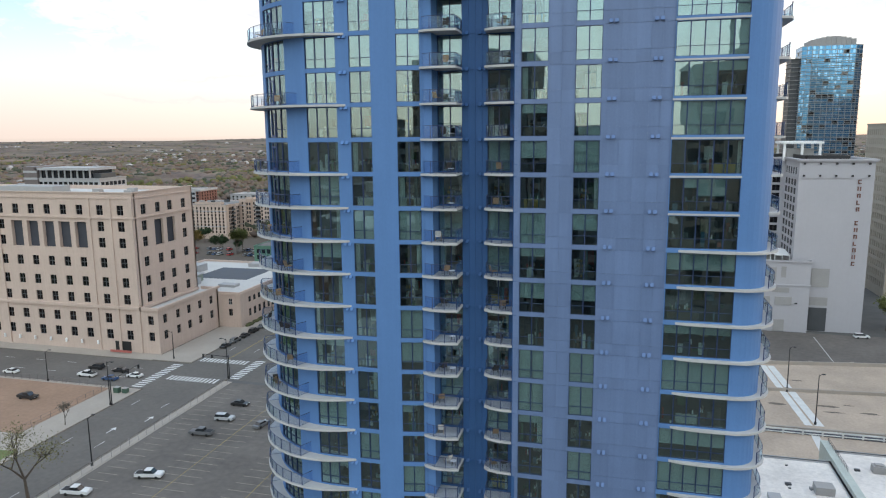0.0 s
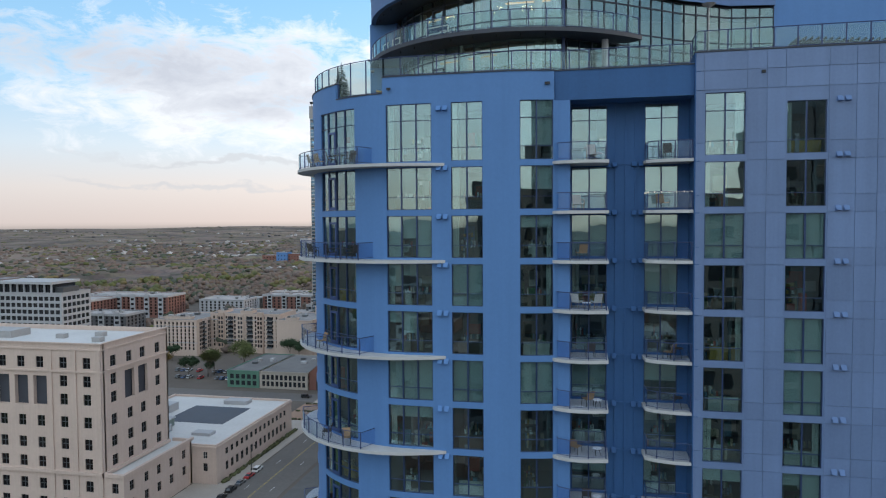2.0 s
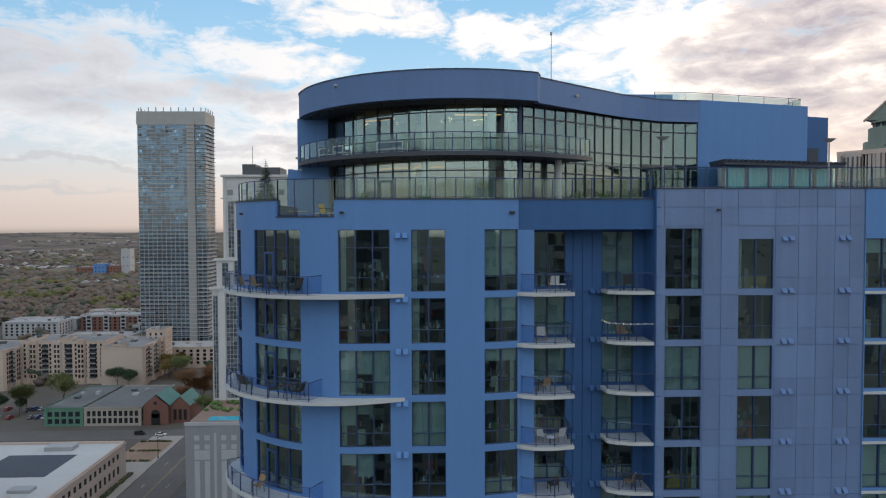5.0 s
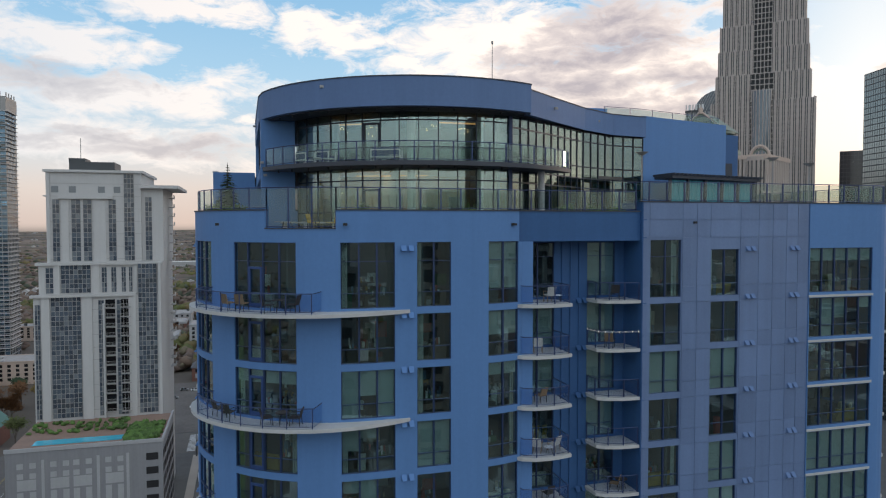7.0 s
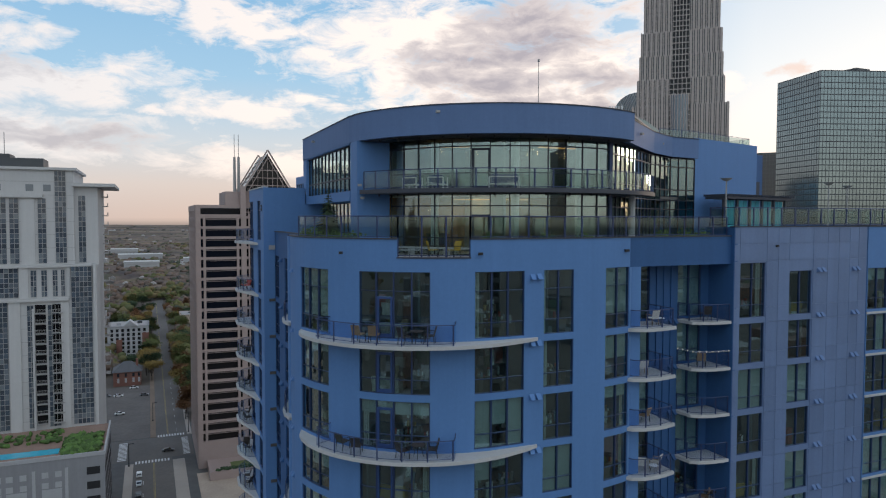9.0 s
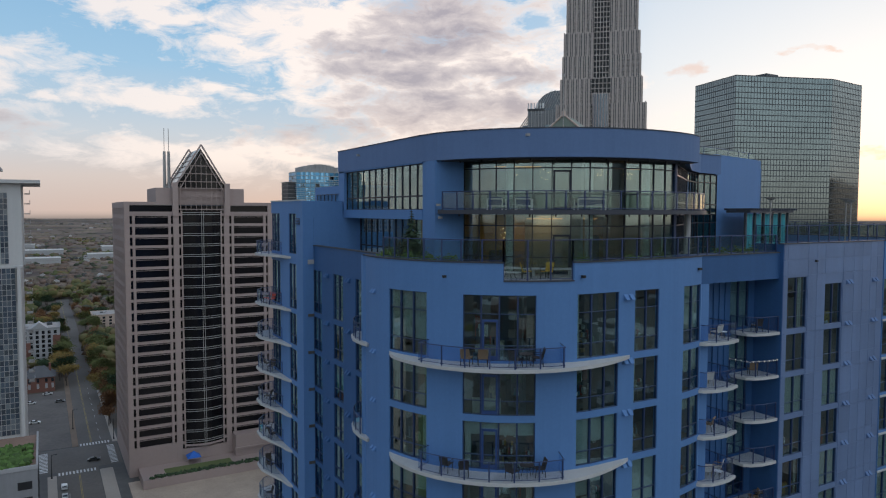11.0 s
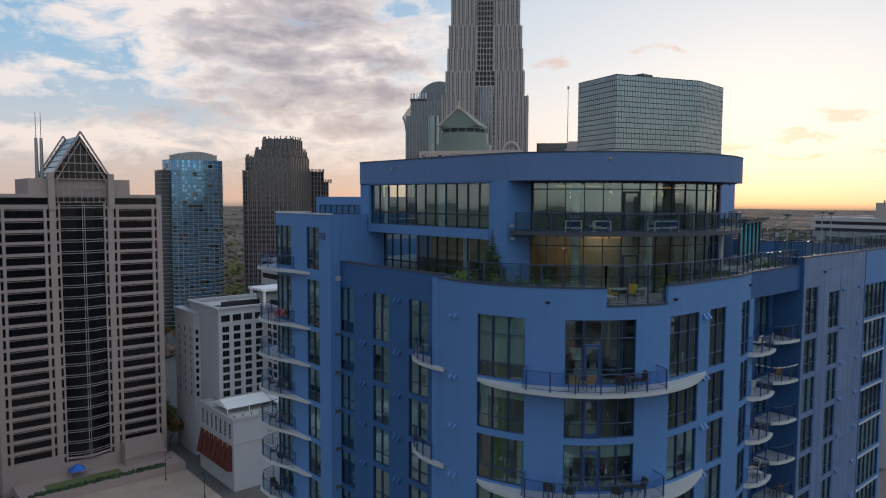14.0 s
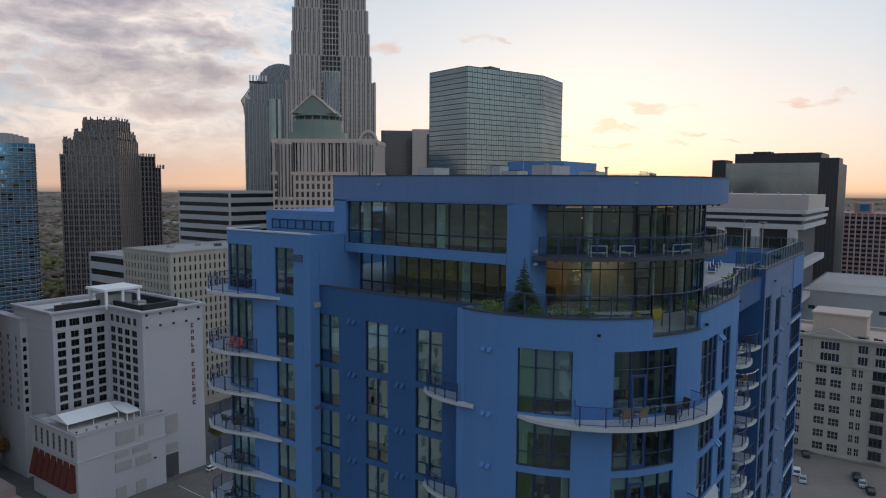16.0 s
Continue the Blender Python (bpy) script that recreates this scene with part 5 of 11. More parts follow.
# ---------------------------------------------------------------- limestone government building
def stone_building():
    b = hold("government_building", "pinkish limestone office building with deep square windows", "office building", (-200, 204, 0))
    me = far_window(2.5, 3.2, NGLASS, DARKBAR, 1, 1, 0.10, 0.3)
    tall = far_window(4.5, 8.6, DARK, BROWN, 1, 2, 0.42, 1.9)
    rows = [46.9, 41.6, 36.3, 29.7, 23.3, 17.7, 11.2, 5.8]
    cxs = [-154.6, -162.3] + [-170.1 - 6.35 * i for i in range(13)]
    top = 52.4
    x0, x1, y0, y1 = -255.0, -150.0, 187.0, 219.0

    def wins_at(centres, s_of, recess):
        out = []
        for i, c in enumerate(centres):
            for z in rows:
                if i in recess and z in (41.6, 36.3):
                    if z == 36.3:
                        out.append((s_of(c) - 2.25, 34.3, 4.5, 8.6, tall))
                    continue
                out.append((s_of(c) - 1.25, z - 1.6, 2.5, 3.2, me))
        return out
    south, east = Path([(x0, y0), (x1, y0)]), Path([(x1, y0), (x1, y1)])
    east.trim = 0.004
    sh = Shape()
    face_windows(b, sh, south, 0, top, wins_at(cxs, lambda c: c - x0, (2, 3, 4, 5, 6)), None, depth=1.5)
    part("wall", sh, STONE, b)
    sh = Shape()
    face_windows(b, sh, east, 14.0, top, [q for q in wins_at([192.4, 199.6, 206.0, 213.6], lambda c: c - y0, (1, 2)) if q[1] > 14.2], None, depth=0.9)
    part("wall", sh, STONE, b)
    for e in (Path([(x1, y1), (x0, y1)]), Path([(x0, y1), (x0, y0)])):
        sh = Shape()
        band(sh, e, 0, e.length, 0, top, 0, 0.6)
        part("wall", sh, STONE, b)
    outline = rect(x0, y0, x1, y1)
    for z, d, h in ((14.6, 0.6, 0.9), (44.2, 0.45, 0.5), (50.6, 0.3, 0.4), (52.4, 0.35, 0.35)):
        sh = Shape()
        sh.band([(x0, y0 - d), (x1 + d, y0 - d), (x1 + d, y1)], [(x0, y0 + 0.3), (x1 - 0.3, y0 + 0.3), (x1 - 0.3, y1)], z, z + h)
        part("cornice", sh, STONE, b)
    for xa, xb in ((-151.5, -150), (-158.9, -157.9), (-167.3, -165.9), (-204, -202.6)):   # shallow corner piers
        part("pier", Shape().box(xa, y0 - 0.35, 0, xb, y0 + 0.05, 50.6), STONE, b)
    part("roof", Shape().box(x0 + 0.5, y0 + 0.8, 50.4, x1 - 0.6, y1 - 0.5, 51.0), ROOFW, b, "white roof membrane")
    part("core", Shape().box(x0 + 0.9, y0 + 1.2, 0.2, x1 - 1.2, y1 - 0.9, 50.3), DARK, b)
    part("roof_house", Shape().box(-215, 200, 51, -192, 208, 53.2), GREYBAR, b, "grey rooftop plant")
    for x, y in ((-176, 203), (-166, 208), (-160, 199), (-222, 206)):
        part("roof_unit", Shape().box(x - 1.4, y - 1.1, 51, x + 1.4, y + 1.1, 52.4), GREYBAR, b)
    for x in [c + 3.2 for c in cxs[2:12]]:
        t = part("wall_lantern", Shape().rod((x, y0 - 0.5, 2.2), (x, y0 - 0.5, 3.4), 0.35, 8), WHITE, b, "white wall lantern")
    part("garage_door", Shape().box(-160.5, y0 - 0.12, 0.2, -154.5, y0 + 0.1, 3.6), BLACK, b)
    part("barrier", Shape().box(-161, y0 - 2.2, 0.5, -153, y0 - 1.9, 1.2), REDWHITE, b, "red and white barrier")
    # projecting base storey along the street
    w = hold("base_wing", "low limestone base wing with white flat roof", "office building", (-146, 204, 0))
    be = Path([(-143.5, y0), (-143.5, 221.4)])
    bs = Path([(x1 + 0.02, y0), (-143.5, y0)])
    be.trim = 0.004
    sh = Shape()
    face_windows(w, sh, be, 0, 15.2, [(s, z - 1.45, 2.1, 2.9, me) for s in (2.6, 9.4, 15.6, 22.0, 29.0) for z in (5.8, 11.2)], None, depth=0.9)
    part("wall", sh, STONE, w)
    sh = Shape()
    face_windows(w, sh, bs, 0, 15.2, [(2.6, z - 1.45, 2.1, 2.9, me) for z in (5.8, 11.2)], None, depth=0.9)
    part("wall", sh, STONE, w)
    part("wall", Shape().box(x1, 220.6, 0, -143.5, 221.4, 15.2), STONE, w)
    part("roof", Shape().box(x1, y0 + 0.9, 13.8, -144.4, 220.6, 14.2), ROOFW, w)
    part("core", Shape().box(x1, y0 + 1.2, 0.2, -144.7, 220.5, 13.7), DARK, w)
    part("cornice", Shape().band([(x1, y0 - 0.6), (-142.9, y0 - 0.6), (-142.9, 222.0)], [(x1, y0 + 0.3), (-143.8, y0 + 0.3), (-143.8, 222.0)], 14.6, 15.5), STONE, w)
    # long courthouse wing round a court
    c = hold("courthouse_wing", "long low limestone courthouse wing with white roof", "office building", (-155, 250, 0))
    o = rect(-188, 221.5, -134.5, 281)
    me2, me3 = far_window(1.7, 2.8, NGLASS, DARKBAR, 1, 1, 0.06, 0.06), far_window(1.7, 2.0, NGLASS, DARKBAR, 1, 1, 0.06, 0.06)
    for i, e in enumerate(edges_of(o)):
        sh = Shape()
        wins = []
        if i == 1:
            wins = grid_wins(e, 14, 5.0, 1.7, 2.8, [3.0], me2) + grid_wins(e, 14, 5.0, 1.7, 2.0, [8.4], me3)
        if i == 0:
            wins = [(e.length - 4.8, 4.4, 1.5, 2.6, me2), (e.length - 4.8, 8.6, 1.5, 2.2, far_window(1.5, 2.2, DGLASS, GREYBAR))]
        face_windows(c, sh, e, 0, 13.3, wins, None, depth=0.7)
        part("wall", sh, STONE, c)
        sh = Shape()
        band(sh, e, 0, e.length, 12.2, 12.8, 0.4, 0.9)
        part("cornice", sh, STONE, c)
    part("roof", Shape().box(-187.5, 222, 12.0, -135, 280.5, 12.5), ROOFW, c)
    # flat dark sheet paints the shade of the sunken court
    part("court", Shape().box(-170, 246, 12.5, -146, 268, 12.56), DARK, c, "flat dark sheet for the shaded sunken roof court")
    part("core", Shape().box(-187, 222.6, 0.2, -135.6, 280, 11.9), DARK, c)
    for x0_, y0_, x1_, y1_, h in ((-175, 226, -160, 236, 2.4), (-150, 232, -143, 236, 1.0), (-182, 250, -174, 262, 3.0), (-160, 272, -150, 277, 1.5)):
        part("roof_house", Shape().box(x0_, y0_, 12.5, x1_, y1_, 12.5 + h), WTOWER, c)
    g = hold("roof_lantern", "green glazed rooftop lantern with pale cap", "roof lantern", (-166, 231, 12.5))
    part("glazing", Shape().box(-170, 237.5, 12.5, -163, 242, 15.2), COPPER, g)
    part("cap", Shape().box(-170.4, 237.1, 15.2, -162.6, 242.4, 15.6), WTOWER, g)


stone_building()


# ---------------------------------------------------------------- pink granite tower with gabled top
def gable_tower():
    b = hold("gabled_tower", "pinkish granite office tower with dark glass and gabled lattice top", "office tower", (0, 320, 0))
    outline = rect(-27, 305, 27.3, 352)
    part("glass_body", Shape().prism(rect(-26.3, 305.7, 26.6, 351.3), 0, 101.0), NGLASS, b)
    floors = 22
    f0, f1 = 10.0, 97.5
    step = (f1 - f0) / floors
    sh = Shape()
    # south face: two bays of wide bands and a central rounded bay
    for xa, xb in ((-27, -25.2), (-10.2, -8.2), (8.4, 10.4), (25.5, 27.3)):
        sh.box(xa, 304.6, 0, xb, 306.5, 102.2)
    for xa, xb in ((-25.2, -10.2), (10.4, 25.5)):
        for k in range(floors + 1):
            z = f0 + step * k
            sh.box(xa, 304.85, z - 0.5, xb, 306.3, z + 0.5)
            sh.box(xa + 1.7, 305.0, z - 1.0, xb - 1.6, 305.4, z - 0.86)
        for x in (xa + 1.35, xb - 1.25):
            sh.box(x - 0.45, 304.75, f0, x + 0.45, 306.0, f1 + 1)
        sh.box(xa, 304.7, 97.6, xb, 306.5, 98.6)
        sh.box(xa, 304.7, 101.0, xb, 306.5, 102.2)
        sh.box(xa, 304.7, 0, xb, 306.5, f0)
    for xa, xb in ((-8.2, -6.9), (7.1, 8.4)):
        for k in range(floors + 1):
            z = f0 + step * k
            sh.box(xa, 304.9, z - 0.5, xb, 306.3, z + 0.5)
        sh.box(xa if xa > 0 else xb - 0.5, 304.7, 8, (xa if xa > 0 else xb - 0.5) + 0.5, 306.0, 99)
    sh.box(-8.2, 304.5, 0, 8.4, 306.5, 7.6)
    sh.box(10.6, 299.5, 3.2, 24.5, 304.7, 11.6)
    sh.box(10.2, 298.8, 5.9, 25.0, 299.5, 6.6)
    part("wall", sh, STONE2, b)
    bow = Path([(-6.9, 305.2)] + [(-6.9 + 14.0 * k / 12, 305.2 - 2.0 * math.sin(math.pi * k / 12)) for k in range(1, 12)] + [(7.1, 305.2)])
    sh = Shape()
    band(sh, bow, 0, bow.length, 9.2, 99, 0.0, 0.4)
    part("bow_glass", sh, NGLASS, b)
    sh = Shape()
    band(sh, bow, 0, bow.length, 8.4, 9.2, 0.15, 1.0)
    part("bow_sill", sh, STONE2, b)
    sh = Shape()
    for k in range(floors + 1):
        for dz in (0.0, 0.75):
            z = f0 + step * k + dz
            band(sh, bow, 0, bow.length, z - 0.1, z + 0.1, 0.08, 0.2)
    for k in (0, 8.1, 8.9, 17):
        s = bow.length * k / 17
        band(sh, bow, max(s - 0.08, 0), min(s + 0.08, bow.length), 8, 99, 0.1, 0.2)
    part("bow_frame", sh, GREYBAR, b)
    # west face: punched grid
    e = Path([(-27, 352), (-27, 305)])
    for i in range(31):
        s = e.length * i / 30
        pier = Shape()
        band(pier, e, max(s - 0.35, 0), min(s + 0.35, e.length), 8.5, 100, 0.05, 0.7)
        part("side_pier", pier, STONE2, b)
    for k in range(1, floors):
        z = 8 + 93 * k / floors
        beam = Shape()
        band(beam, e, 0, e.length, z - 0.8, z + 0.8, 0.03, 0.7)
        part("side_spandrel", beam, STONE2, b)
    part("side_parapet", Shape().box(-27.1, 305, 100, -26.4, 352, 102.2), STONE2, b)
    part("side_plinth", Shape().box(-27.1, 305, 0, -26.4, 352, 8.5), STONE2, b)
    part("roof", Shape().box(-26.8, 305.2, 100.8, 27.1, 351.8, 101.2), DARK, b)
    sh = Shape().box(26.5, 306, 0, 27.3, 352, 102.2)
    sh.box(-27, 351.3, 0, 27.3, 352, 102.2)
    part("wall", sh, STONE2, b)
    # gabled top
    za, zt = 107.5, 122.6
    sh = Shape().box(-16, 306, 101, 16.5, 330, za)
    part("attic", sh, STONE2, b)
    sh = Shape()
    for y in (305.2, 330.0):
        sh.v += [(-9.3, y, za), (9.6, y, za), (0.15, y, zt)]
    sh.f += [(0, 1, 2), (5, 4, 3), (0, 2, 5, 3), (1, 4, 5, 2)]
    part("gable_roof", sh, NGLASS, b, "dark glass gable")
    sh = Shape()
    for x in (-9.4, 9.7):
        sh.box(x - 1.0, 304.0, 97, x + 1.0, 306.5, za + 2)
    for sx in (-1, 1):
        for y in (304.3, 329.5):
            sh.rod((0.15 + sx * 10.2, y, za - 0.6), (0.15, y, zt + 1.4), 0.42, 4)
            sh.rod((0.15 + sx * 8.2, y, za - 1.0), (0.15, y, zt - 1.6), 0.22, 4)
        for k in range(1, 7):
            u = k / 7
            sh.rod((0.15 + sx * 9.6 * (1 - u), 305, za + (zt - za) * u), (0.15 + sx * 9.6 * (1 - u), 330, za + (zt - za) * u + 0.1), 0.12, 4)
    for k in range(-4, 5):
        sh.rod((0.15 + k * 1.9, 304.9, 98), (0.15 + k * 1.9, 304.9, max(za, zt - abs(k) * 3.4)), 0.13, 4)
    for z in (99.5, 102, 104.5, 107.5, 110, 113, 116):
        wd = 9.5 if z < za else 9.5 * (zt - z) / (zt - za)
        sh.box(0.15 - wd, 304.8, z - 0.15, 0.15 + wd, 305.1, z + 0.15)
    part("lattice", sh, STONE2, b, "pale lattice of the gable")
    sh = Shape()
    for x in (-11.0, -9.4):
        sh.rod((x, 318, 101), (x, 318, 122), 0.7, 6, 0.5)
        sh.rod((x, 318, 122), (x, 318, 131), 0.12, 5)
    part("mast", sh, GREYBAR, b, "twin masts")
    sh = Shape().box(-24, 290, 0, 29, 304.6, 3.2)
    part("terrace", sh, STONE2, b, "low granite terrace")


gable_tower()


# ---------------------------------------------------------------- white hotel
def hotel():
    b = hold("white_hotel", "white stucco hotel with dark square windows and courtyard", "hotel", (66, 288, 0))
    top = 60.5
    zs = [23.6 + 3.05 * k for k in range(10)]
    w_big, w_mid = far_window(2.7, 2.2, NGLASS, DARKBAR, 1, 0, 0.06, 0.2), far_window(3.2, 2.2, NGLASS, DARKBAR, 1, 0, 0.06, 0.2)
    w_thin, a_big, a_mid = far_window(1.2, 1.8, NGLASS, DARKBAR, 0, 0, 0.06, 0.2), far_window(3.4, 2.5, NGLASS, DARKBAR, 2, 0, 0.06, 0.2), far_window(2.2, 2.5, NGLASS, DARKBAR, 1, 0, 0.06, 0.2)
    out = [(59, 262.5), (82.3, 262.5), (82.3, 312), (40, 312), (40, 284), (59, 284)]
    es = edges_of(out)
    for i, e in enumerate(es):
        wins, high = [], []
        if i == 4:
            wins, high = grid_wins(e, 4, 0.6, 2.7, 2.2, zs, w_big), grid_wins(e, 4, 0.6, 3.4, 2.5, [55.0], a_big)
        if i == 5:
            short = Path([(e.at(0)[0].x, e.at(0)[0].y), (e.at(0)[0].x, 264.8)])
            wins, high = grid_wins(short, 4, 0.6, 3.2, 2.2, zs, w_mid), grid_wins(short, 5, 0.6, 2.2, 2.5, [55.0], a_mid)
        for za, zb, ws in ((0, 54.2, wins), (54.2, top, high)):
            sh = Shape()
            face_windows(b, sh, e, za, zb, ws, None)
            part("wall", sh, HOTELW, b)
    for z, d, h in ((54.0, 0.2, 0.35), (59.6, 0.55, 0.35), (60.0, 0.9, 0.55)):
        part("cornice", Shape().band([(x, y) for x, y in ring_of(out, d)], [(x, y) for x, y in ring_of(out, -0.6)], z, z + h), HOTELW, b)
    inner = [(59.6, 263.1), (81.7, 263.1), (81.7, 311.4), (40.6, 311.4), (40.6, 284.6), (59.6, 284.6)]
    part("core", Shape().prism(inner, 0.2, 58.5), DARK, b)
    part("roof", Shape().prism(inner, 58.6, 59.0), ROOFW, b)
    part("roof_gravel", Shape().prism([(44, 291), (62, 291), (62, 269), (76, 269), (76, 300), (44, 300)], 59.0, 59.06), DARK, b, "black gravel between the plant screens")
    for x0, y0, x1, y1 in ((44, 290, 62, 291), (61.5, 268, 62.5, 290), (62, 268, 76, 269), (75, 269, 76, 300)):
        part("roof_screen", Shape().box(x0, y0, 59, x1, y1, 61.6), BLACK, b, "black rooftop plant screen")
    for x, y in ((66, 275), (70, 282), (68, 291), (52, 298)):
        part("roof_unit", Shape().box(x - 1.6, y - 1.3, 59, x + 1.6, y + 1.3, 60.8), GREYBAR, b)
    for x in (60.5, 65.5, 70.5, 75.5, 80.5):
        for z in (54.9, 59.0):
            part("cornice_block", Shape().box(x - 0.3, 261.9, z - 0.35, x + 0.3, 262.5, z + 0.3), BLACK, b)
    part("roof_canopy", Shape().box(57, 282, 65.4, 71, 295, 66.2), WHITE, b, "flat white canopy on the hotel roof")
    for x in (58, 64, 70):
        for y in (283, 294):
            part("canopy_post", Shape().box(x - 0.4, y - 0.4, 59, x + 0.4, y + 0.4, 65.4), WHITE, b)
    part("canopy_room", Shape().box(59.5, 285, 59, 68.5, 293, 63.6), GREYBAR, b)
    # lower wing behind, with slim windows
    wing = [(37.6, 302), (39.99, 302), (39.99, 322), (37.6, 322)]
    for i, e in enumerate(edges_of(wing)):
        sh = Shape()
        wins = grid_wins(e, 3, 1.0, 1.9, 1.9, zs[:-1], far_window(1.9, 1.9, DGLASS, GREYBAR, 1, 0, 0.06, 0.2)) if i == 3 else (grid_wins(e, 1, 0.3, 1.2, 1.8, zs[:-1], w_thin) if i == 0 else [])
        face_windows(b, sh, e, 0, 56.3, wins, None)
        part("wing_wall", sh, HOTELW, b)
    part("wing_core", Shape().prism([(38.1, 302.5), (39.3, 302.5), (39.3, 321.5), (38.1, 321.5)], 0.2, 56.2), DARK, b)
    part("wing_roof", Shape().prism(ring_of(wing, 0.5)[:-1], 56.3, 56.8), HOTELW, b)
    sh = Shape()
    for k in range(13):
        if k == 5:
            continue
        z = 52.2 - 2.35 * k
        sh.box(77.4, 262.2, z, 77.7, 262.5, z + 1.4)
        if k % 2 == 0:
            sh.box(77.4, 262.2, z + 1.1, 78.4, 262.5, z + 1.4)
        if k % 3 == 0:
            sh.box(77.4, 262.2, z, 78.4, 262.5, z + 0.3)
        if k % 3:
            sh.box(78.15, 262.2, z, 78.45, 262.5, z + 1.4)
    part("wall_sign", sh, BRICK, b, "upright dark sign bars on the white wall", kind="stuff")
    # podium with tents on its roof
    p = hold("hotel_podium", "white stucco podium with red awnings and roof tents", "hotel podium", (48, 272, 0))
    o = [(34.6, 259.8), (64.5, 259.8), (64.5, 262.4), (58.9, 262.4), (58.9, 283.9), (39.9, 283.9), (39.9, 290), (34.6, 290)]
    mew = far_window(1.9, 5.6, NGLASS, GREYBAR, 1, 3, 0.06, 0.2)
    for i, e in enumerate(edges_of(o)):
        sh = Shape()
        wins = grid_wins(e, 7, 1.2, 1.9, 5.6, [17.6], mew) if i == 7 else []
        face_windows(p, sh, e, 0, 25.6, wins, None)
        part("wall", sh, HOTELW, p)
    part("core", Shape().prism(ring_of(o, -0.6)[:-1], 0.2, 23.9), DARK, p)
    part("roof", Shape().prism(ring_of(o, -0.3)[:-1], 23.9, 24.2), ROOFW, p)
    for z, d, h in ((25.0, 0.5, 0.6), (16.6, 0.3, 0.45)):
        part("cornice", Shape().band(ring_of(o, d), ring_of(o, -0.3), z, z + h), HOTELW, p)
    for z0, z1, x0, x1 in ((18.4, 23.0, 47, 53.5), (19.5, 23.4, 55, 56.6), (14.2, 16.0, 46.5, 51), (14.2, 16.0, 52.5, 58), (9.6, 12.6, 46.5, 52), (9.6, 12.6, 53.5, 59), (0.2, 4.4, 46.6, 50), (0.2, 4.4, 53.4, 57)):
        part("blank_panel", Shape().box(x0, 259.55, z0, x1, 259.75, z1), GREYBAR, p)
    for z0, z1 in ((0.2, 8.6), (9.4, 12.4), (16, 22.6)):
        part("garage_opening", Shape().box(65.2, 262.3, z0, 71.0, 262.45, z1), DARKBAR if z0 < 1 else GREYBAR, p, "grey shuttered service opening")
    part("lamp_bracket", Shape().box(60, 259.3, 10.2, 60.8, 259.78, 10.6), BLACK, p)
    for k in range(7):
        y = 261.2 + k * 4.05
        sh = Shape()
        sh.v += [(34.55, y, 15.6), (34.55, y + 3.1, 15.6), (32.6, y + 3.1, 7.2), (32.6, y, 7.2), (34.55, y, 6.8), (34.55, y + 3.1, 6.8)]
        sh.f += [(0, 3, 2, 1), (0, 4, 3), (1, 2, 5)]
        part("awning", sh, REDCLOTH, p, "tall red cloth awning")
    for x0, x1, y0, y1, zr in ((36.2, 53, 268.5, 281.5, 28.8), (53.4, 58.4, 264, 281, 27.6)):
        sh = Shape()
        sh.v += [(x0, y0, 26.6), (x1, y0, 26.6), (x1, y1, 26.6), (x0, y1, 26.6), (x0, (y0 + y1) / 2, zr), (x1, (y0 + y1) / 2, zr)]
        sh.f += [(0, 1, 5, 4), (1, 2, 5), (2, 3, 4, 5), (3, 0, 4)]
        for x in (x0 + 0.1, (x0 + x1) / 2, x1 - 0.1):
            for y in (y0 + 0.1, y1 - 0.1):
                sh.box(x - 0.1, y - 0.1, 24.2, x + 0.1, y + 0.1, 26.6)
        thing("party_tent", sh, WHITE, "white party tent on the hotel podium roof", "tent", "tents on the podium")
    for k in range(6):
        x = 37 + k * 3.2
        thing("terrace_table", Shape().rod((x, 264.5, 24.2), (x, 264.5, 24.95), 0.08, 6).rod((x, 264.5, 24.95), (x, 264.5, 25.0), 0.5, 10), BLACK, "dark round table on the podium terrace", "table", "tables on the podium")


def ring_of(outline, d):
    """The outline moved outward by d, closed."""
    n, out = len(outline), []
    for i in range(n):
        a, b, c = Vector(outline[i - 1]), Vector(outline[i]), Vector(outline[(i + 1) % n])
        e, f = (b - a).normalized(), (c - b).normalized()
        q = b + Vector((e.y, -e.x)) * d + Vector((f.y, -f.x)) * d
        out.append((q.x, q.y))
    return out + [out[0]]


REDCLOTH = surface("red_awning_cloth", (0.11, 0.022, 0.014), 0.85, vary=0.25, grain=(0.3, 3.0))
hotel()


# ---------------------------------------------------------------- pale residential tower with pool deck
# pane colours differ to paint in patchy reflections of sky and towers
PATCHY = motley("reflection_patch_glass", [(0.05, 0.062, 0.078), (0.065, 0.085, 0.11), (0.11, 0.128, 0.15), (0.055, 0.075, 0.10), (0.16, 0.18, 0.20), (0.06, 0.072, 0.085), (0.085, 0.11, 0.14), (0.045, 0.06, 0.082)], 0.06)


PALEPC = surface("pale_tower_precast", (0.47, 0.462, 0.455), 0.8, vary=0.12, grain=(0.06, 1.0), streak=0.4)
GARAGEC = surface("grey_garage_precast", (0.235, 0.235, 0.245), 0.85, vary=0.15, grain=(0.06, 1.0), streak=0.4)
GARAGEP = surface("pale_garage_panel", (0.36, 0.36, 0.365), 0.85, vary=0.14, grain=(0.1, 1.2), streak=0.3)


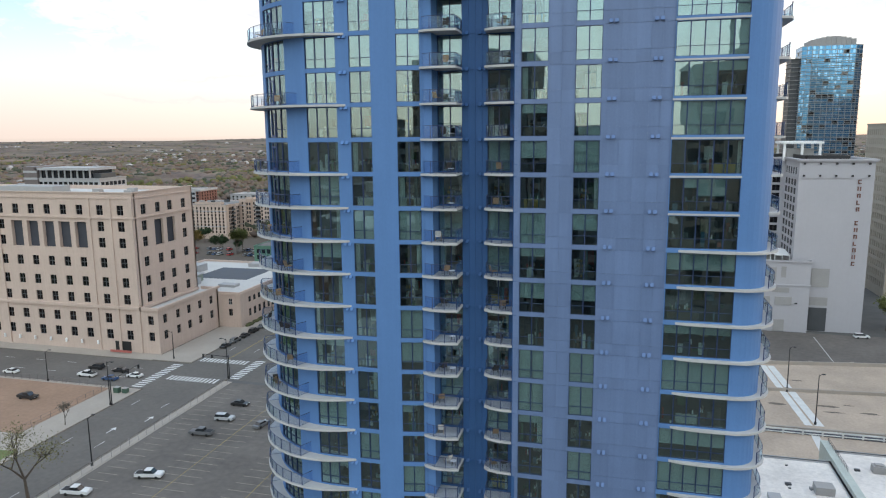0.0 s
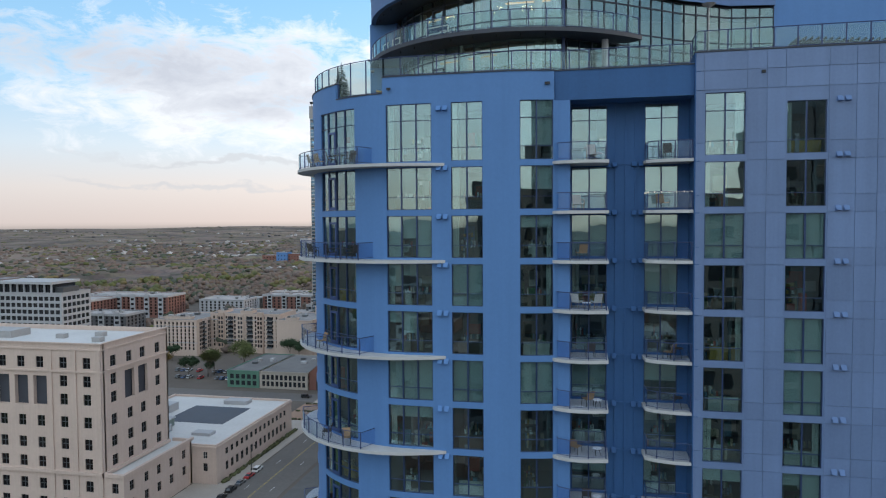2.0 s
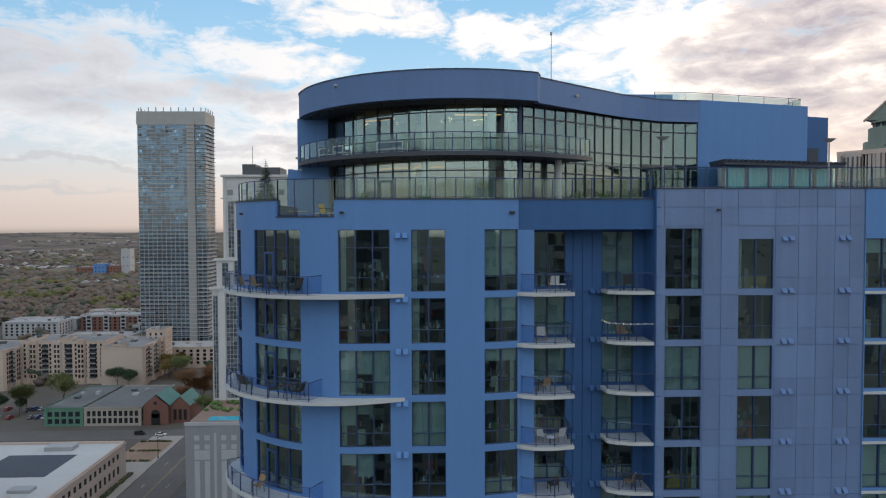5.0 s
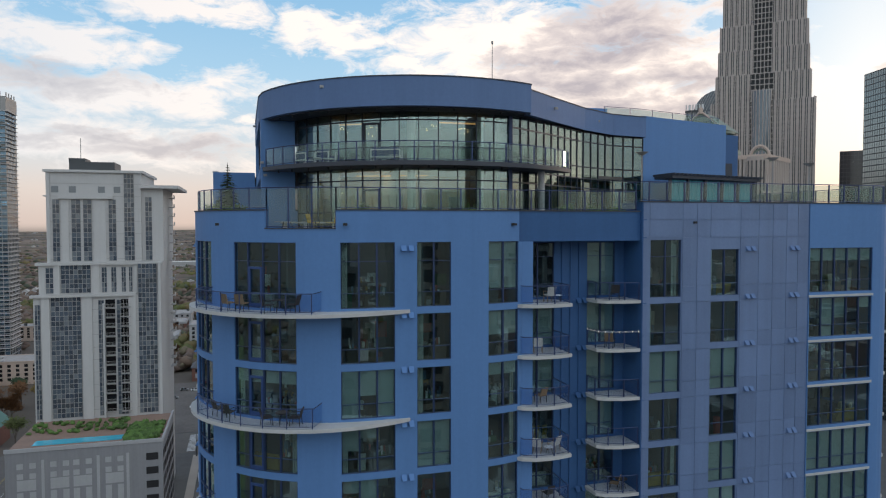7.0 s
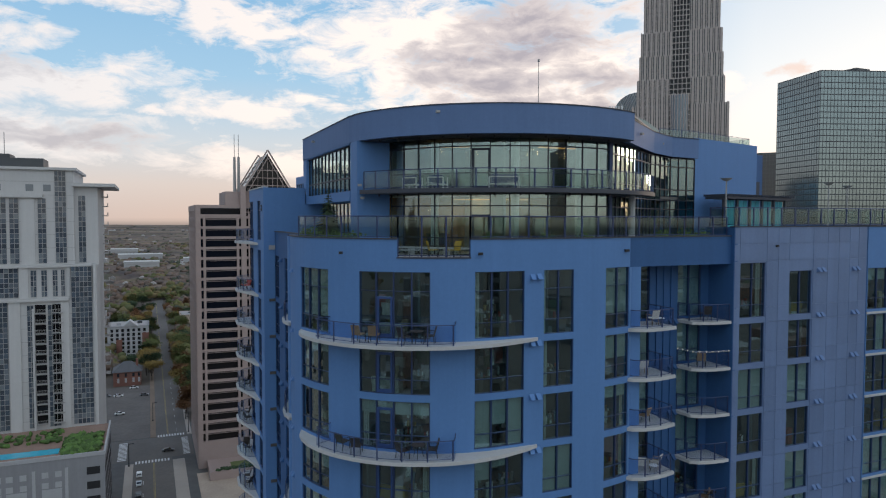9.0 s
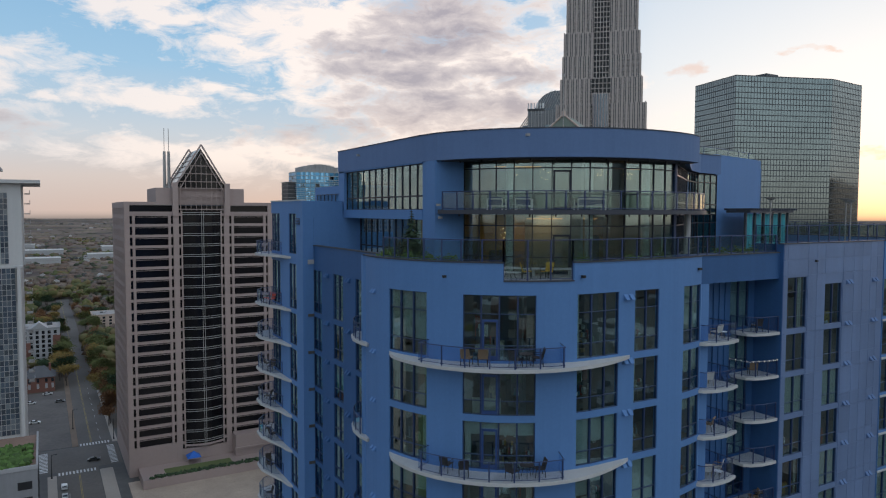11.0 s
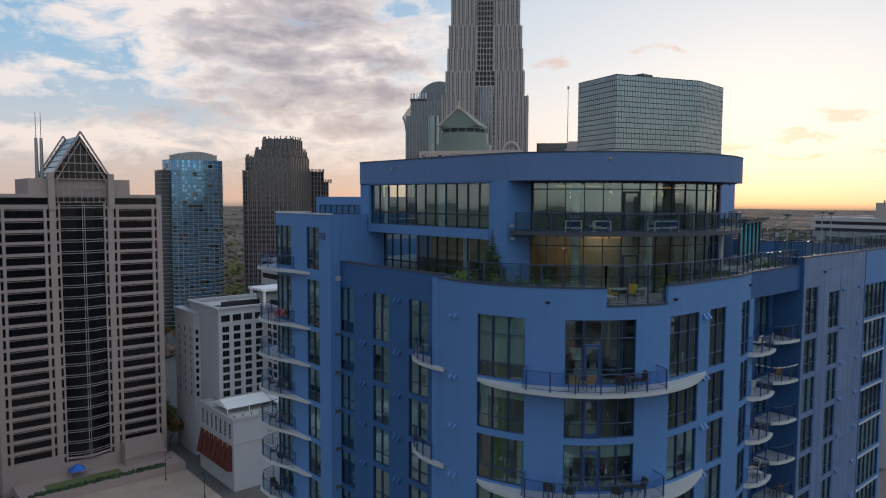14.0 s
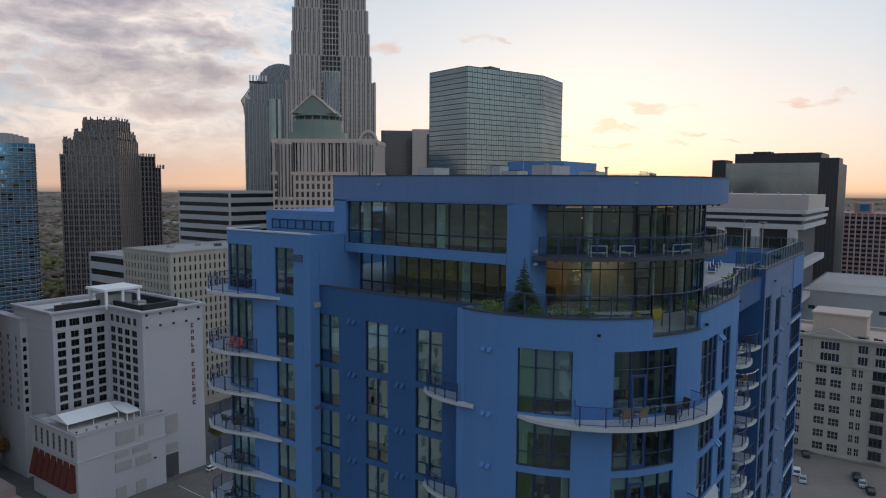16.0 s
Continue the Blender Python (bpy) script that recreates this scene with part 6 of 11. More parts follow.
def pale_tower():
    b = hold("residential_tower", "pale grey precast residential tower with glass strips", "apartment tower", (-76, 285, 0))
    tiers = [(rect(-95.6, 262, -58.5, 300), 0, 72.6), (rect(-94.2, 263, -58.5, 300), 72.6, 82.6), (rect(-92.0, 265, -64.5, 300), 82.6, 112), (rect(-64.5, 266, -58, 299), 82.6, 107)]
    for o, z0, z1 in tiers:
        part("wall", Shape().prism(o, z0, z1), PALEPC, b)
    strips = [(-95.2, 262, 1.5, 34, 70), (-90.7, 262, 8.5, 34, 72.4), (-77.2, 262, 1.7, 34, 71), (-71.8, 262, 3.0, 34, 71), (-65.4, 262, 5.6, 34, 82.4),
              (-92.2, 263, 2.2, 73.4, 81.4), (-87.9, 263, 8.5, 73.4, 82.2), (-76.2, 263, 1.5, 73.4, 81.4), (-73.4, 263, 1.5, 73.4, 81.4), (-70.4, 263, 1.3, 73.4, 81.4), (-68.2, 263, 1.0, 73.4, 81.4),
              (-90.4, 265, 2.0, 83.4, 103), (-85.0, 265, 2.6, 83.4, 103), (-81.6, 265, 2.4, 83.4, 103), (-74.2, 265, 2.2, 83.4, 103), (-69.6, 265, 3.0, 83.4, 111.4), (-63.4, 266, 2.0, 83.4, 104)]
    for x, y, w, z0, z1 in strips:
        nx, nz = max(2, round(w / 1.15)), max(2, round((z1 - z0) / 1.55))
        st = Shape()
        for i in range(nx):
            for k in range(nz):
                st.box(x + w * i / nx, y - 0.1, z0 + (z1 - z0) * k / nz, x + w * (i + 1) / nx - 0.01, y + 0.2, z0 + (z1 - z0) * (k + 1) / nz - 0.01)
        st = part("glass_strip", st, PATCHY, b, kind="stuff")
        sh = Shape()
        e = Path([(x, y - 0.1), (x + w, y - 0.1)])
        mullions(sh, e, z0, z1, nx, nz, 0.12, 0.14, 0.08, 0.16)
        part("mullions", sh, GREYBAR, st)
    for x, z in ((-90.6, 105.2), (-85.6, 105.2), (-77.2, 105.2), (-72.6, 105.2)):
        part("square_window", Shape().box(x, 264.9, z, x + 2.0, 265.1, z + 2.0), PATCHY, b)
    for xc in (-75.2, -70.6):
        for k in range(12):
            z = 35.0 + 3.05 * k
            sh = Shape().box(xc, 260.7, z, xc + 3.0, 262, z + 0.2)
            for q in range(8):
                sh.box(xc + q * 0.42, 260.72, z + 0.2, xc + q * 0.42 + 0.05, 260.77, z + 1.2)
            sh.box(xc, 260.7, z + 1.18, xc + 3.0, 260.78, z + 1.26)
            part("balcony", sh, GREYBAR, b, "small pale balcony")
            part("balcony_window", Shape().box(xc + 0.1, 261.85, z + 0.2, xc + 2.9, 262.02, z + 2.6), NGLASS, b)
    for x, y, z0, z1, w in ((-93.4, 261.5, 33, 73.2, 2.4), (-81.9, 261.5, 33, 73.2, 3.0), (-75.9, 261.3, 33, 70, 0.6), (-68.3, 261.5, 33, 73.2, 2.2), (-59.4, 261.5, 33, 83, 0.9), (-90.0, 262.6, 72.6, 82.8, 1.8), (-79.2, 262.6, 72.6, 82.8, 2.4), (-66.8, 262.6, 72.6, 83, 1.2), (-92.1, 264.7, 82.6, 112, 1.0), (-87.9, 264.7, 82.6, 104, 2.2), (-78.6, 264.7, 82.6, 104, 3.6)):
        part("pilaster", Shape().box(x, y, z0, x + w, y + 0.7, z1), PALEPC, b)
    for x0, y0, z0, x1, y1, z1 in ((-96.4, 261.0, 72.2, -66, 263, 73.0), (-95.0, 262.2, 82.2, -58, 265, 83.0), (-88.6, 264.0, 103.2, -72.8, 265, 104.2), (-92.8, 264.2, 111.6, -63.6, 301, 112.4), (-64.8, 264, 106.8, -53, 300, 107.8), (-92.9, 264.4, 103.9, -92, 290, 104.3)):
        part("cornice", Shape().box(x0, y0, z0, x1, y1, z1), PALEPC, b)
    for k in range(19):
        part("string_course", Shape().box(-95.65, 261.92, 36 + k * 4, -58.45, 262.1, 36.12 + k * 4) if k < 9 else Shape().box(-92.05, 264.92, 36 + k * 4, -64.4, 265.1, 36.12 + k * 4), GREYBAR, b)
    part("plant_room", Shape().box(-86.5, 270, 112, -73, 282, 115.4).box(-86.8, 271, 115.4, -82, 280, 116.6), DARKBAR, b, "dark rooftop plant room")
    part("mast", Shape().rod((-84.0, 275, 116), (-84.0, 275, 123.5), 0.12), GREYBAR, b)
    for k in range(20):
        part("balcony", Shape().box(-57.5, 280, 45 + 3.1 * k, -55.9, 284, 45.3 + 3.1 * k).box(-56.0, 280, 45.3 + 3.1 * k, -55.9, 284, 46.3 + 3.1 * k), GREYBAR, b)
    g = hold("pool_garage", "grey precast garage with planted pool deck", "parking garage", (-75, 246, 0))
    z1, yf, xl, xr = 33.2, 231.0, -95.2, -55.4
    part("wall", Shape().box(xl, yf, 0, xr, 261.8, z1), GARAGEC, g)
    small = set_mat(Shape().box(0, -0.1, -1.5, 1.55, 0, 0).mesh("precast_square"), GARAGEP)
    wide = set_mat(Shape().box(0, -0.12, -2.9, 4.65, 0, 0).mesh("precast_panel"), GARAGEP)
    tall = set_mat(Shape().box(0, -0.1, -21.4, 1.55, 0, 0).mesh("precast_panel"), GARAGEP)
    rib = set_mat(Shape().box(0, -0.12, -30.4, 0.75, 0, 0).mesh("precast_rib"), GARAGEP)
    for x in (-92.4, -84.2, -78.5, -70.4):
        for dx in (0, 3.1):
            for dz in (3.1, 5.9):
                part("precast_square", small, None, g, at=(x + dx, yf, z1 - dz))
            part("precast_panel", tall, None, g, at=(x + dx, yf, z1 - 11.1))
        part("precast_panel", wide, None, g, at=(x, yf, z1 - 7.7))
    for x in (-86.4, -72.6, -65.0):
        part("precast_rib", rib, None, g, at=(x, yf, z1 - 2.4))
    op = set_mat(Shape().box(0, 0, 0, 0.12, 3.6, 2.2).mesh("garage_opening"), BLACK)
    op2 = set_mat(Shape().box(0, -0.12, 0, 3.2, 0, 2.0).mesh("garage_opening"), BLACK)
    for k in range(7):
        for i in range(6):
            part("garage_opening", op, None, g, at=(xr, yf + 1.0 + i * 5, z1 - 5.0 - 4.0 * k))
        part("garage_opening", op2, None, g, at=(xr - 4.4, yf, z1 - 5.0 - 4.0 * k))
    part("parapet", Shape().prism([(xl - 0.2, yf - 0.2), (xr + 0.2, yf - 0.2), (xr + 0.2, 261.8), (xr - 0.3, 261.8), (xr - 0.3, yf + 0.3), (xl - 0.2, yf + 0.3)], z1, z1 + 1.0), GARAGEP, g)
    part("pool_deck", Shape().box(xl, yf + 0.3, z1, xr - 0.3, 261.8, z1 + 0.06), surface("brown_pool_paving", (0.26, 0.17, 0.13), 0.85, vary=0.2, grain=(0.3, 3.0)), g)
    thing("swimming_pool", Shape().box(-90, 236, z1 + 0.06, -67, 240.5, z1 + 0.2), surface("pool_water", (0.05, 0.42, 0.55), 0.05, vary=0.1), "turquoise swimming pool on the garage deck", "swimming pool")


pale_tower()


# ---------------------------------------------------------------- far towers
def tier_tower(name, label, tiers, glass_mat, bar_mat, floor, bay, bx, bz, out, category="office tower", sill_mat=None):
    """Stacked prisms (outline, z0, z1), each with its own grid of bars; with sill_mat the sills lie back between upright ribs."""
    o = tiers[0][0]
    b = hold(name, label, category, (sum(p[0] for p in o) / len(o), sum(p[1] for p in o) / len(o), 0))
    for o, z0, z1 in tiers:
        part("glass_body", Shape().prism(o, z0, z1), glass_mat, b)
        for e in edges_of(o):
            sh = Shape()
            if sill_mat is None:
                mullions(sh, e, z0, z1, max(1, round(e.length / bay)), max(1, round((z1 - z0) / floor)), bx, bz, out)
                part("facade_grid", sh, bar_mat, b, kind="stuff")
                continue
            nx, nz, sills = max(1, round(e.length / bay)), max(1, round((z1 - z0) / floor)), Shape()
            for i in range(nx + 1):
                q = e.length * i / nx
                band(sh, e, max(q - bx / 2, 0), min(q + bx / 2, e.length), z0, z1 + (0.8 if i % 2 else 0.0), out, out + 0.2)
                if i < nx:       # a slim rib between two broad ones
                    q = e.length * (i + 0.5) / nx
                    band(sh, e, q - bx * 0.18, q + bx * 0.18, z0, z1, out * 0.5, out * 0.5 + 0.1)
            for k in range(nz + 1):
                z = z0 + (z1 - z0) * k / nz
                band(sills, e, 0, e.length, max(z - bz / 2, z0), min(z + bz / 2, z1), 0.03, 0.1)
            part("facade_ribs", sh, bar_mat, b, kind="stuff")
            part("facade_sill", sills, sill_mat, b, kind="stuff")
    return b


def patches(parent, outline, z0, z1, floor, bay, share, mat, seed, name="dark_pane"):
    """Single panes in a darker or brighter colour, painting in uneven reflections."""
    rr = random.Random(seed)
    sh = Shape()
    for e in edges_of(outline):
        n, m = max(1, round(e.length / bay)), max(1, round((z1 - z0) / floor))
        g, f = e.length / n, (z1 - z0) / m
        for i in range(n):
            base = rr.random()
            for k in range(m):
                if rr.random() < share * (0.4 + 1.2 * base):
                    p, w = e.at(g * i + 0.3)
                    q, w = e.at(g * (i + 1) - 0.3)
                    sh.prism(ring_ccw([(p.x, p.y), (q.x, q.y), (q.x + w.x * 0.06, q.y + w.y * 0.06), (p.x + w.x * 0.06, p.y + w.y * 0.06)]), z0 + f * k + 0.5, z0 + f * (k + 1) - 0.3)
    part(name, sh, mat, parent, kind="stuff")


def ring_ccw(pr):
    area = sum(pr[a][0] * pr[(a + 1) % len(pr)][1] - pr[(a + 1) % len(pr)][0] * pr[a][1] for a in range(len(pr)))
    return pr if area > 0 else pr[::-1]


def comb(parent, outline, z0, h, step, mat, w=0.5):
    """Upright fins along a roof edge."""
    for e in edges_of(outline):
        n = max(2, round(e.length / step))
        sh = Shape()
        for i in range(n):
            q, m = e.at(e.length * (i + 0.5) / n)
            sh.box(q.x - w / 2, q.y - w / 2, z0 - 1.5, q.x + w / 2, q.y + w / 2, z0 + h)
        part("fins", sh, mat, parent, kind="stuff")


GLINTBL = surface("painted_glint_glass", (0.22, 0.47, 0.72), 0.08, 0.9, vary=0.25, grain=(0.05, 0.5))
BLACKCLAD = surface("black_stone_cladding", (0.035, 0.03, 0.032), 0.45, vary=0.25, grain=(0.05, 0.6))
PINKCLAD = surface("pink_precast", (0.33, 0.20, 0.18), 0.85, vary=0.15, grain=(0.05, 0.6))
PALERIB = surface("pale_pink_rib", (0.50, 0.42, 0.40), 0.85, vary=0.12, grain=(0.05, 0.6))
PALEBAND = surface("white_precast_band", (0.46, 0.45, 0.45), 0.8, vary=0.14, grain=(0.05, 0.8), streak=0.5)
SILLD = surface("dark_granite_sill", (0.075, 0.07, 0.07), 0.6, vary=0.15, grain=(0.03, 0.5))
RIBBR = surface("dull_brown_rib", (0.20, 0.168, 0.158), 0.55, vary=0.18, grain=(0.05, 0.5))
CROWNG = surface("ribbed_crown_glass", (0.15, 0.175, 0.20), 0.2, 0.6, vary=0.25, grain=(0.05, 0.4))
# warm grey skyscraper, stepping in towards its top
AX, AY = 348.0, 462.0
sky_tiers = [(turned(AX, AY, 2 * w, 2 * w * 0.95, -44), z0, z1) for w, z0, z1 in ((33.9, 0, 183), (30.8, 183, 203), (29.4, 203, 221), (28.5, 221, 239), (26.7, 239, 290))]
b = tier_tower("granite_skyscraper", "tall warm grey granite skyscraper with vertical ribs, stepping in", sky_tiers, DGLASS, GRANITE, 4.0, 3.6, 1.7, 1.2, 0.8, sill_mat=SILLD)
d = Vector((math.cos(radians(-44)), math.sin(radians(-44))))
nrm = Vector((d.y, -d.x))
for w, z0, z1 in ((33.9, 0, 183), (30.8, 183, 203), (29.4, 203, 221), (28.5, 221, 239), (26.7, 239, 290)):
    mid = Vector((AX, AY)) + nrm * (w * 0.95 + 1.0)
    hw = 7.5 if z0 < 203 else 6.0
    e = Path([mid - d * hw, mid + d * hw])
    bay = part("central_bay", Shape().prism([tuple(q) for q in (mid - d * hw, mid + d * hw, mid + d * hw - nrm * 2, mid - d * hw - nrm * 2)], z0, z1), NGLASS, b)
    sh = Shape()
    mullions(sh, e, z0, z1, 5, round((z1 - z0) / 4.0), 0.5, 0.6, 0.25, 0.4)
    part("bay_grid", sh, GRANITE, bay, kind="stuff")
mid = Vector((AX, AY)) + nrm * (33.9 * 0.95 + 0.5)
o = [tuple(mid + d * (6.5 * math.cos(radians(a))) + nrm * (3.5 * math.sin(radians(a)))) for a in range(0, 181, 20)]
bow = part("glass_bow", Shape().prism(o[::-1], 0, 190), CROWNG, b, "bowed glass bay")
for q in o:
    part("bow_rib", Shape().rod((q[0], q[1], 60), (q[0], q[1], 191), 0.35, 4), GRANITE, bow)

# barrel-topped tower behind it
def barrel_tower():
    ang = -41
    u = Vector((math.cos(radians(ang)), math.sin(radians(ang))))
    n = Vector((u.y, -u.x))
    c = Vector((402.0, 604.0)) + u * 13
    b = tier_tower("barrel_top_tower", "grey granite tower with rounded ribbed crown and flared shoulders", [(turned(c.x, c.y, 68, 40, ang), 0, 180), (turned(c.x, c.y, 58, 38, ang), 180, 201)], CROWNG, GREYBAR, 4.0, 3.4, 1.1, 1.0, 0.6, sill_mat=SILLD)
    sh = Shape()
    ring = [(23 * math.cos(radians(a)), 198 + 23 * math.sin(radians(a))) for a in range(0, 181, 12)]
    k = len(ring)
    for s in (-17, 17):
        for x, z in ring:
            q = c + u * x + n * s
            sh.v.append((q.x, q.y, z))
    sh.f += [tuple(range(k)), tuple(reversed(range(k, 2 * k)))] + [(i, i + k, i + k + 1, i + 1) for i in range(k - 1)]
    part("barrel_crown", sh, CROWNG, b, "rounded glass crown")
    for i in range(1, k - 1):
        x, z = ring[i]
        q0, q1 = c + u * x + n * 17.3, c + u * x - n * 17
        part("rib", Shape().rod((q0.x, q0.y, z), (q1.x, q1.y, z), 0.35, 4), GREYBAR, b)
    for sx in (-1, 1):           # slanting ribs that meet over the middle of the crown
        for i in range(8):
            x0, x1 = 21.5 - 2.6 * i, 21.5 - 2.6 * i - 7.5
            z0 = 198 + math.sqrt(max(23 ** 2 - x0 ** 2, 0)) * 0.25
            z1 = 198 + math.sqrt(max(23 ** 2 - x1 ** 2, 0)) * 0.97
            q0, q1 = c + u * (x0 * sx) + n * 17.3, c + u * (x1 * sx) + n * 17.3
            part("crown_rib", Shape().rod((q0.x, q0.y, z0), (q1.x, q1.y, z1), 0.4, 4), GREYBAR, b)
    for sx in (-1, 1):           # shoulders that flare to a tip
        for s in (-19.5, -6.5, 6.5, 19.5):
            p0, p1, p2 = c + u * (34 * sx) + n * s, c + u * (37.5 * sx) + n * s, c + u * (29 * sx) + n * s
            part("shoulder", Shape().pipe([(p0.x, p0.y, 170), (p0.x + (p1.x - p0.x) * 0.3, p0.y + (p1.y - p0.y) * 0.3, 178), (p1.x, p1.y, 184.5)], 0.8, 5), GREYBAR, b)
            part("shoulder", Shape().rod((p1.x, p1.y, 184), (p2.x, p2.y, 196), 0.6, 5), GREYBAR, b)
        q = c + u * (31.5 * sx)
        part("shoulder_roof", Shape().prism(ring_ccw(turned(q.x, q.y, 5, 38, ang)), 180, 186), CROWNG, b)
    q = c - u * 6 + n * 20
    part("glass_bay", Shape().prism(ring_ccw([(q.x + u.x * 6 * math.cos(radians(a)) + n.x * 3 * math.sin(radians(a)), q.y + u.y * 6 * math.cos(radians(a)) + n.y * 3 * math.sin(radians(a))) for a in range(0, 181, 20)]), 0, 186), MGLASS, b, "bowed glass bay")
    q = c - u * 21.5 + n * 19.6
    part("sign_back", Shape().prism(ring_ccw(turned(q.x, q.y, 17, 0.6, ang)), 201, 203), DARKBAR, b)
    for i in range(6):           # sign of plain bars
        q = c - u * (29 - i * 3.0) + n * 20
        part("sign", Shape().prism(ring_ccw(turned(q.x, q.y, 2.0 if i % 2 else 1.1, 0.5, ang)), 203, 208.4), WHITE, b, "white sign bar")


barrel_tower()


def copper_tower():
    c = Vector((164.3, 290.4))
    ang = -44
    u = Vector((math.cos(radians(ang)), math.sin(radians(ang))))
    n = Vector((u.y, -u.x))

    def ring(r, k=16):
        return [(c.x + r * math.cos(2 * math.pi * i / k), c.y + r * math.sin(2 * math.pi * i / k)) for i in range(k)]
    cc = c + u * 8
    b = tier_tower("copper_roof_tower", "stone office tower with green copper drum and gabled roof", [(turned(cc.x, cc.y, 60, 40, ang), 0, 119)], DGLASS, STONE, 4.2, 3.2, 1.5, 1.4, 0.4)
    part("gallery_core", Shape().prism(ring_ccw(turned(cc.x, cc.y, 57, 37, ang)), 119, 136), DGLASS, b, "dark recess behind the stone piers")
    for z0, z1, g in ((118.6, 120.2, 0.9), (135.4, 137.4, 0.7)):
        part("ledge", Shape().prism(ring_ccw(turned(cc.x, cc.y, 60 + 2 * g, 40 + 2 * g, ang)), z0, z1), STONE, b, "pale stone ledge")
    for i in range(29):  # slim stone piers in groups, with deep dark gaps between
        q = cc + u * (-29.4 + i * 2.1) + n * 19.7
        if i in (4, 6, 14, 16, 18, 20):
            part("pier", Shape().rod((q.x, q.y, 120.2), (q.x, q.y, 135.4), 0.32, 5), STONE, b)
            continue
        a, w = u * (0.72 if i % 3 else 0.95), n * (0.7 if i % 3 else 1.2)
        part("pier", Shape().prism([((q - a - w).x, (q - a - w).y), ((q - a + w).x, (q - a + w).y), ((q + a + w).x, (q + a + w).y), ((q + a - w).x, (q + a - w).y)][::-1], 120.2, 135.4), PIERST, b)
    for s_ in (-1, 1):
        for i in range(12):
            q = cc + u * (29.8 * s_) + n * (-18 + i * 3.3)
            part("pier", Shape().rod((q.x, q.y, 120.2), (q.x, q.y, 135.4), 0.95, 6), PIERST, b)
    for off in (-23, 24.5):      # round-topped corner bays
        q = cc + u * off + n * 19.4
        bay = [(q.x + u.x * 4.6 * math.cos(radians(a)) + n.x * 3.0 * math.sin(radians(a)), q.y + u.y * 4.6 * math.cos(radians(a)) + n.y * 3.0 * math.sin(radians(a))) for a in range(0, 181, 20)]
        part("corner_bay", Shape().prism(ring_ccw(bay), 105, 136.5), PIERST, b, "rounded stone corner bay")
        for a in range(20, 170, 28):
            p = (q.x + u.x * 4.65 * math.cos(radians(a)) + n.x * 3.05 * math.sin(radians(a)), q.y + u.y * 4.65 * math.cos(radians(a)) + n.y * 3.05 * math.sin(radians(a)))
            part("bay_slot", Shape().rod((p[0], p[1], 107), (p[0], p[1], 134.5), 0.42, 5), DGLASS, b)
    part("drum_skirt", Shape().prism(ring(17.6, 20), 137.4, 141.6), COPPER, b, "green copper skirt roof")
    part("drum", Shape().prism(ring(15.4, 20), 141.6, 148.0), COPPER, b, "green copper drum")
    part("drum_glazing", Shape().prism(ring(12.6), 148.0, 150.2), DARK, b)
    for i in range(16):
        a = 2 * math.pi * i / 16
        part("drum_post", Shape().rod((c.x + 12.9 * math.cos(a), c.y + 12.9 * math.sin(a), 148), (c.x + 12.9 * math.cos(a), c.y + 12.9 * math.sin(a), 150.2), 0.5, 5), COPPER, b)
    part("drum_eave", Shape().prism(ring(14.2, 20), 150.2, 151.5), COPPER, b)
    sh = Shape()
    a0, a1 = c - u * 13.5, c + u * 13.5
    for q, z in ((a0, 151.5), (a1, 151.5), (c, 161.2)):
        for s_ in (12, -12):
            p = q + n * s_
            sh.v.append((p.x, p.y, z))
    sh.f += [(0, 2, 4), (1, 5, 3), (0, 4, 5, 1), (2, 3, 5, 4), (0, 1, 3, 2)]
    part("gable_roof", sh, COPPER, b, "green copper gable")
    t = c + n * 12.3
    for q in (a0, a1):
        p = q + n * 12.3
        part("gable_trim", Shape().rod((p.x, p.y, 151.2), (t.x, t.y, 161.6), 0.55, 4), STONE, b)
    part("finial", Shape().box(t.x - 0.9, t.y - 0.9, 160.4, t.x + 0.9, t.y + 0.9, 163.2).rod((t.x, t.y, 163.2), (t.x, t.y, 165.0), 0.5, 5, 0.1), STONE, b, "stone finial")
    q = cc + u * 26 + n * 18
    o = [(q.x + u.x * 5 * math.cos(radians(a)), q.y + u.y * 5 * math.cos(radians(a)), 135.5 + 6 * math.sin(radians(a))) for a in range(0, 181, 15)]
    part("arch", Shape().pipe(o, 0.8, 6), STONE, b, "stone arch")
    part("arch_glass", Shape().pipe([(x - n.x * 0.8, y - n.y * 0.8, z - 1.6) for x, y, z in o], 0.5, 6), COPPER, b)
    b.location = (182.7, 297.0, 0)
    b.rotation_euler = (0, 0, radians(-13.6))
    b.scale = (0.816, 0.816, 0.909)


PIERST = surface("pale_pier_stone", (0.44, 0.37, 0.33), 0.8, vary=0.15, grain=(0.08, 1.0), streak=0.4)
copper_tower()
o_m = [(261, 268), (315, 249), (348, 252), (385, 300), (330, 345), (269.6, 301)]
b = tier_tower("mirror_office", "silvery mirror glass office block with chamfered corners", [(o_m, 0, 170)], MGLASS, DARKBAR, 2.9, 1.8, 0.26, 0.5, 0.05)
part("roof_plant", Shape().box(286, 268, 170, 296, 276, 173.5).box(298, 268, 170, 300, 270, 173), DARKBAR, b)
o_b = [(123, 566), (129, 561.5), (157, 561.5), (162.5, 566), (162.5, 585), (123, 585)]
b = tier_tower("blue_glass_tower", "blue glass residential tower with pale crown", [(o_b, 0, 130)], BLGLASS, GREYBAR, 3.1, 4.2, 0.35, 0.5, 0.1, "apartment tower")
patches(b, o_b, 0, 130, 3.1, 4.2, 0.12, DGLASS, 5)
patches(b, o_b, 0, 130, 3.1, 2.1, 0.3, GLINTBL, 6, "bright_pane")
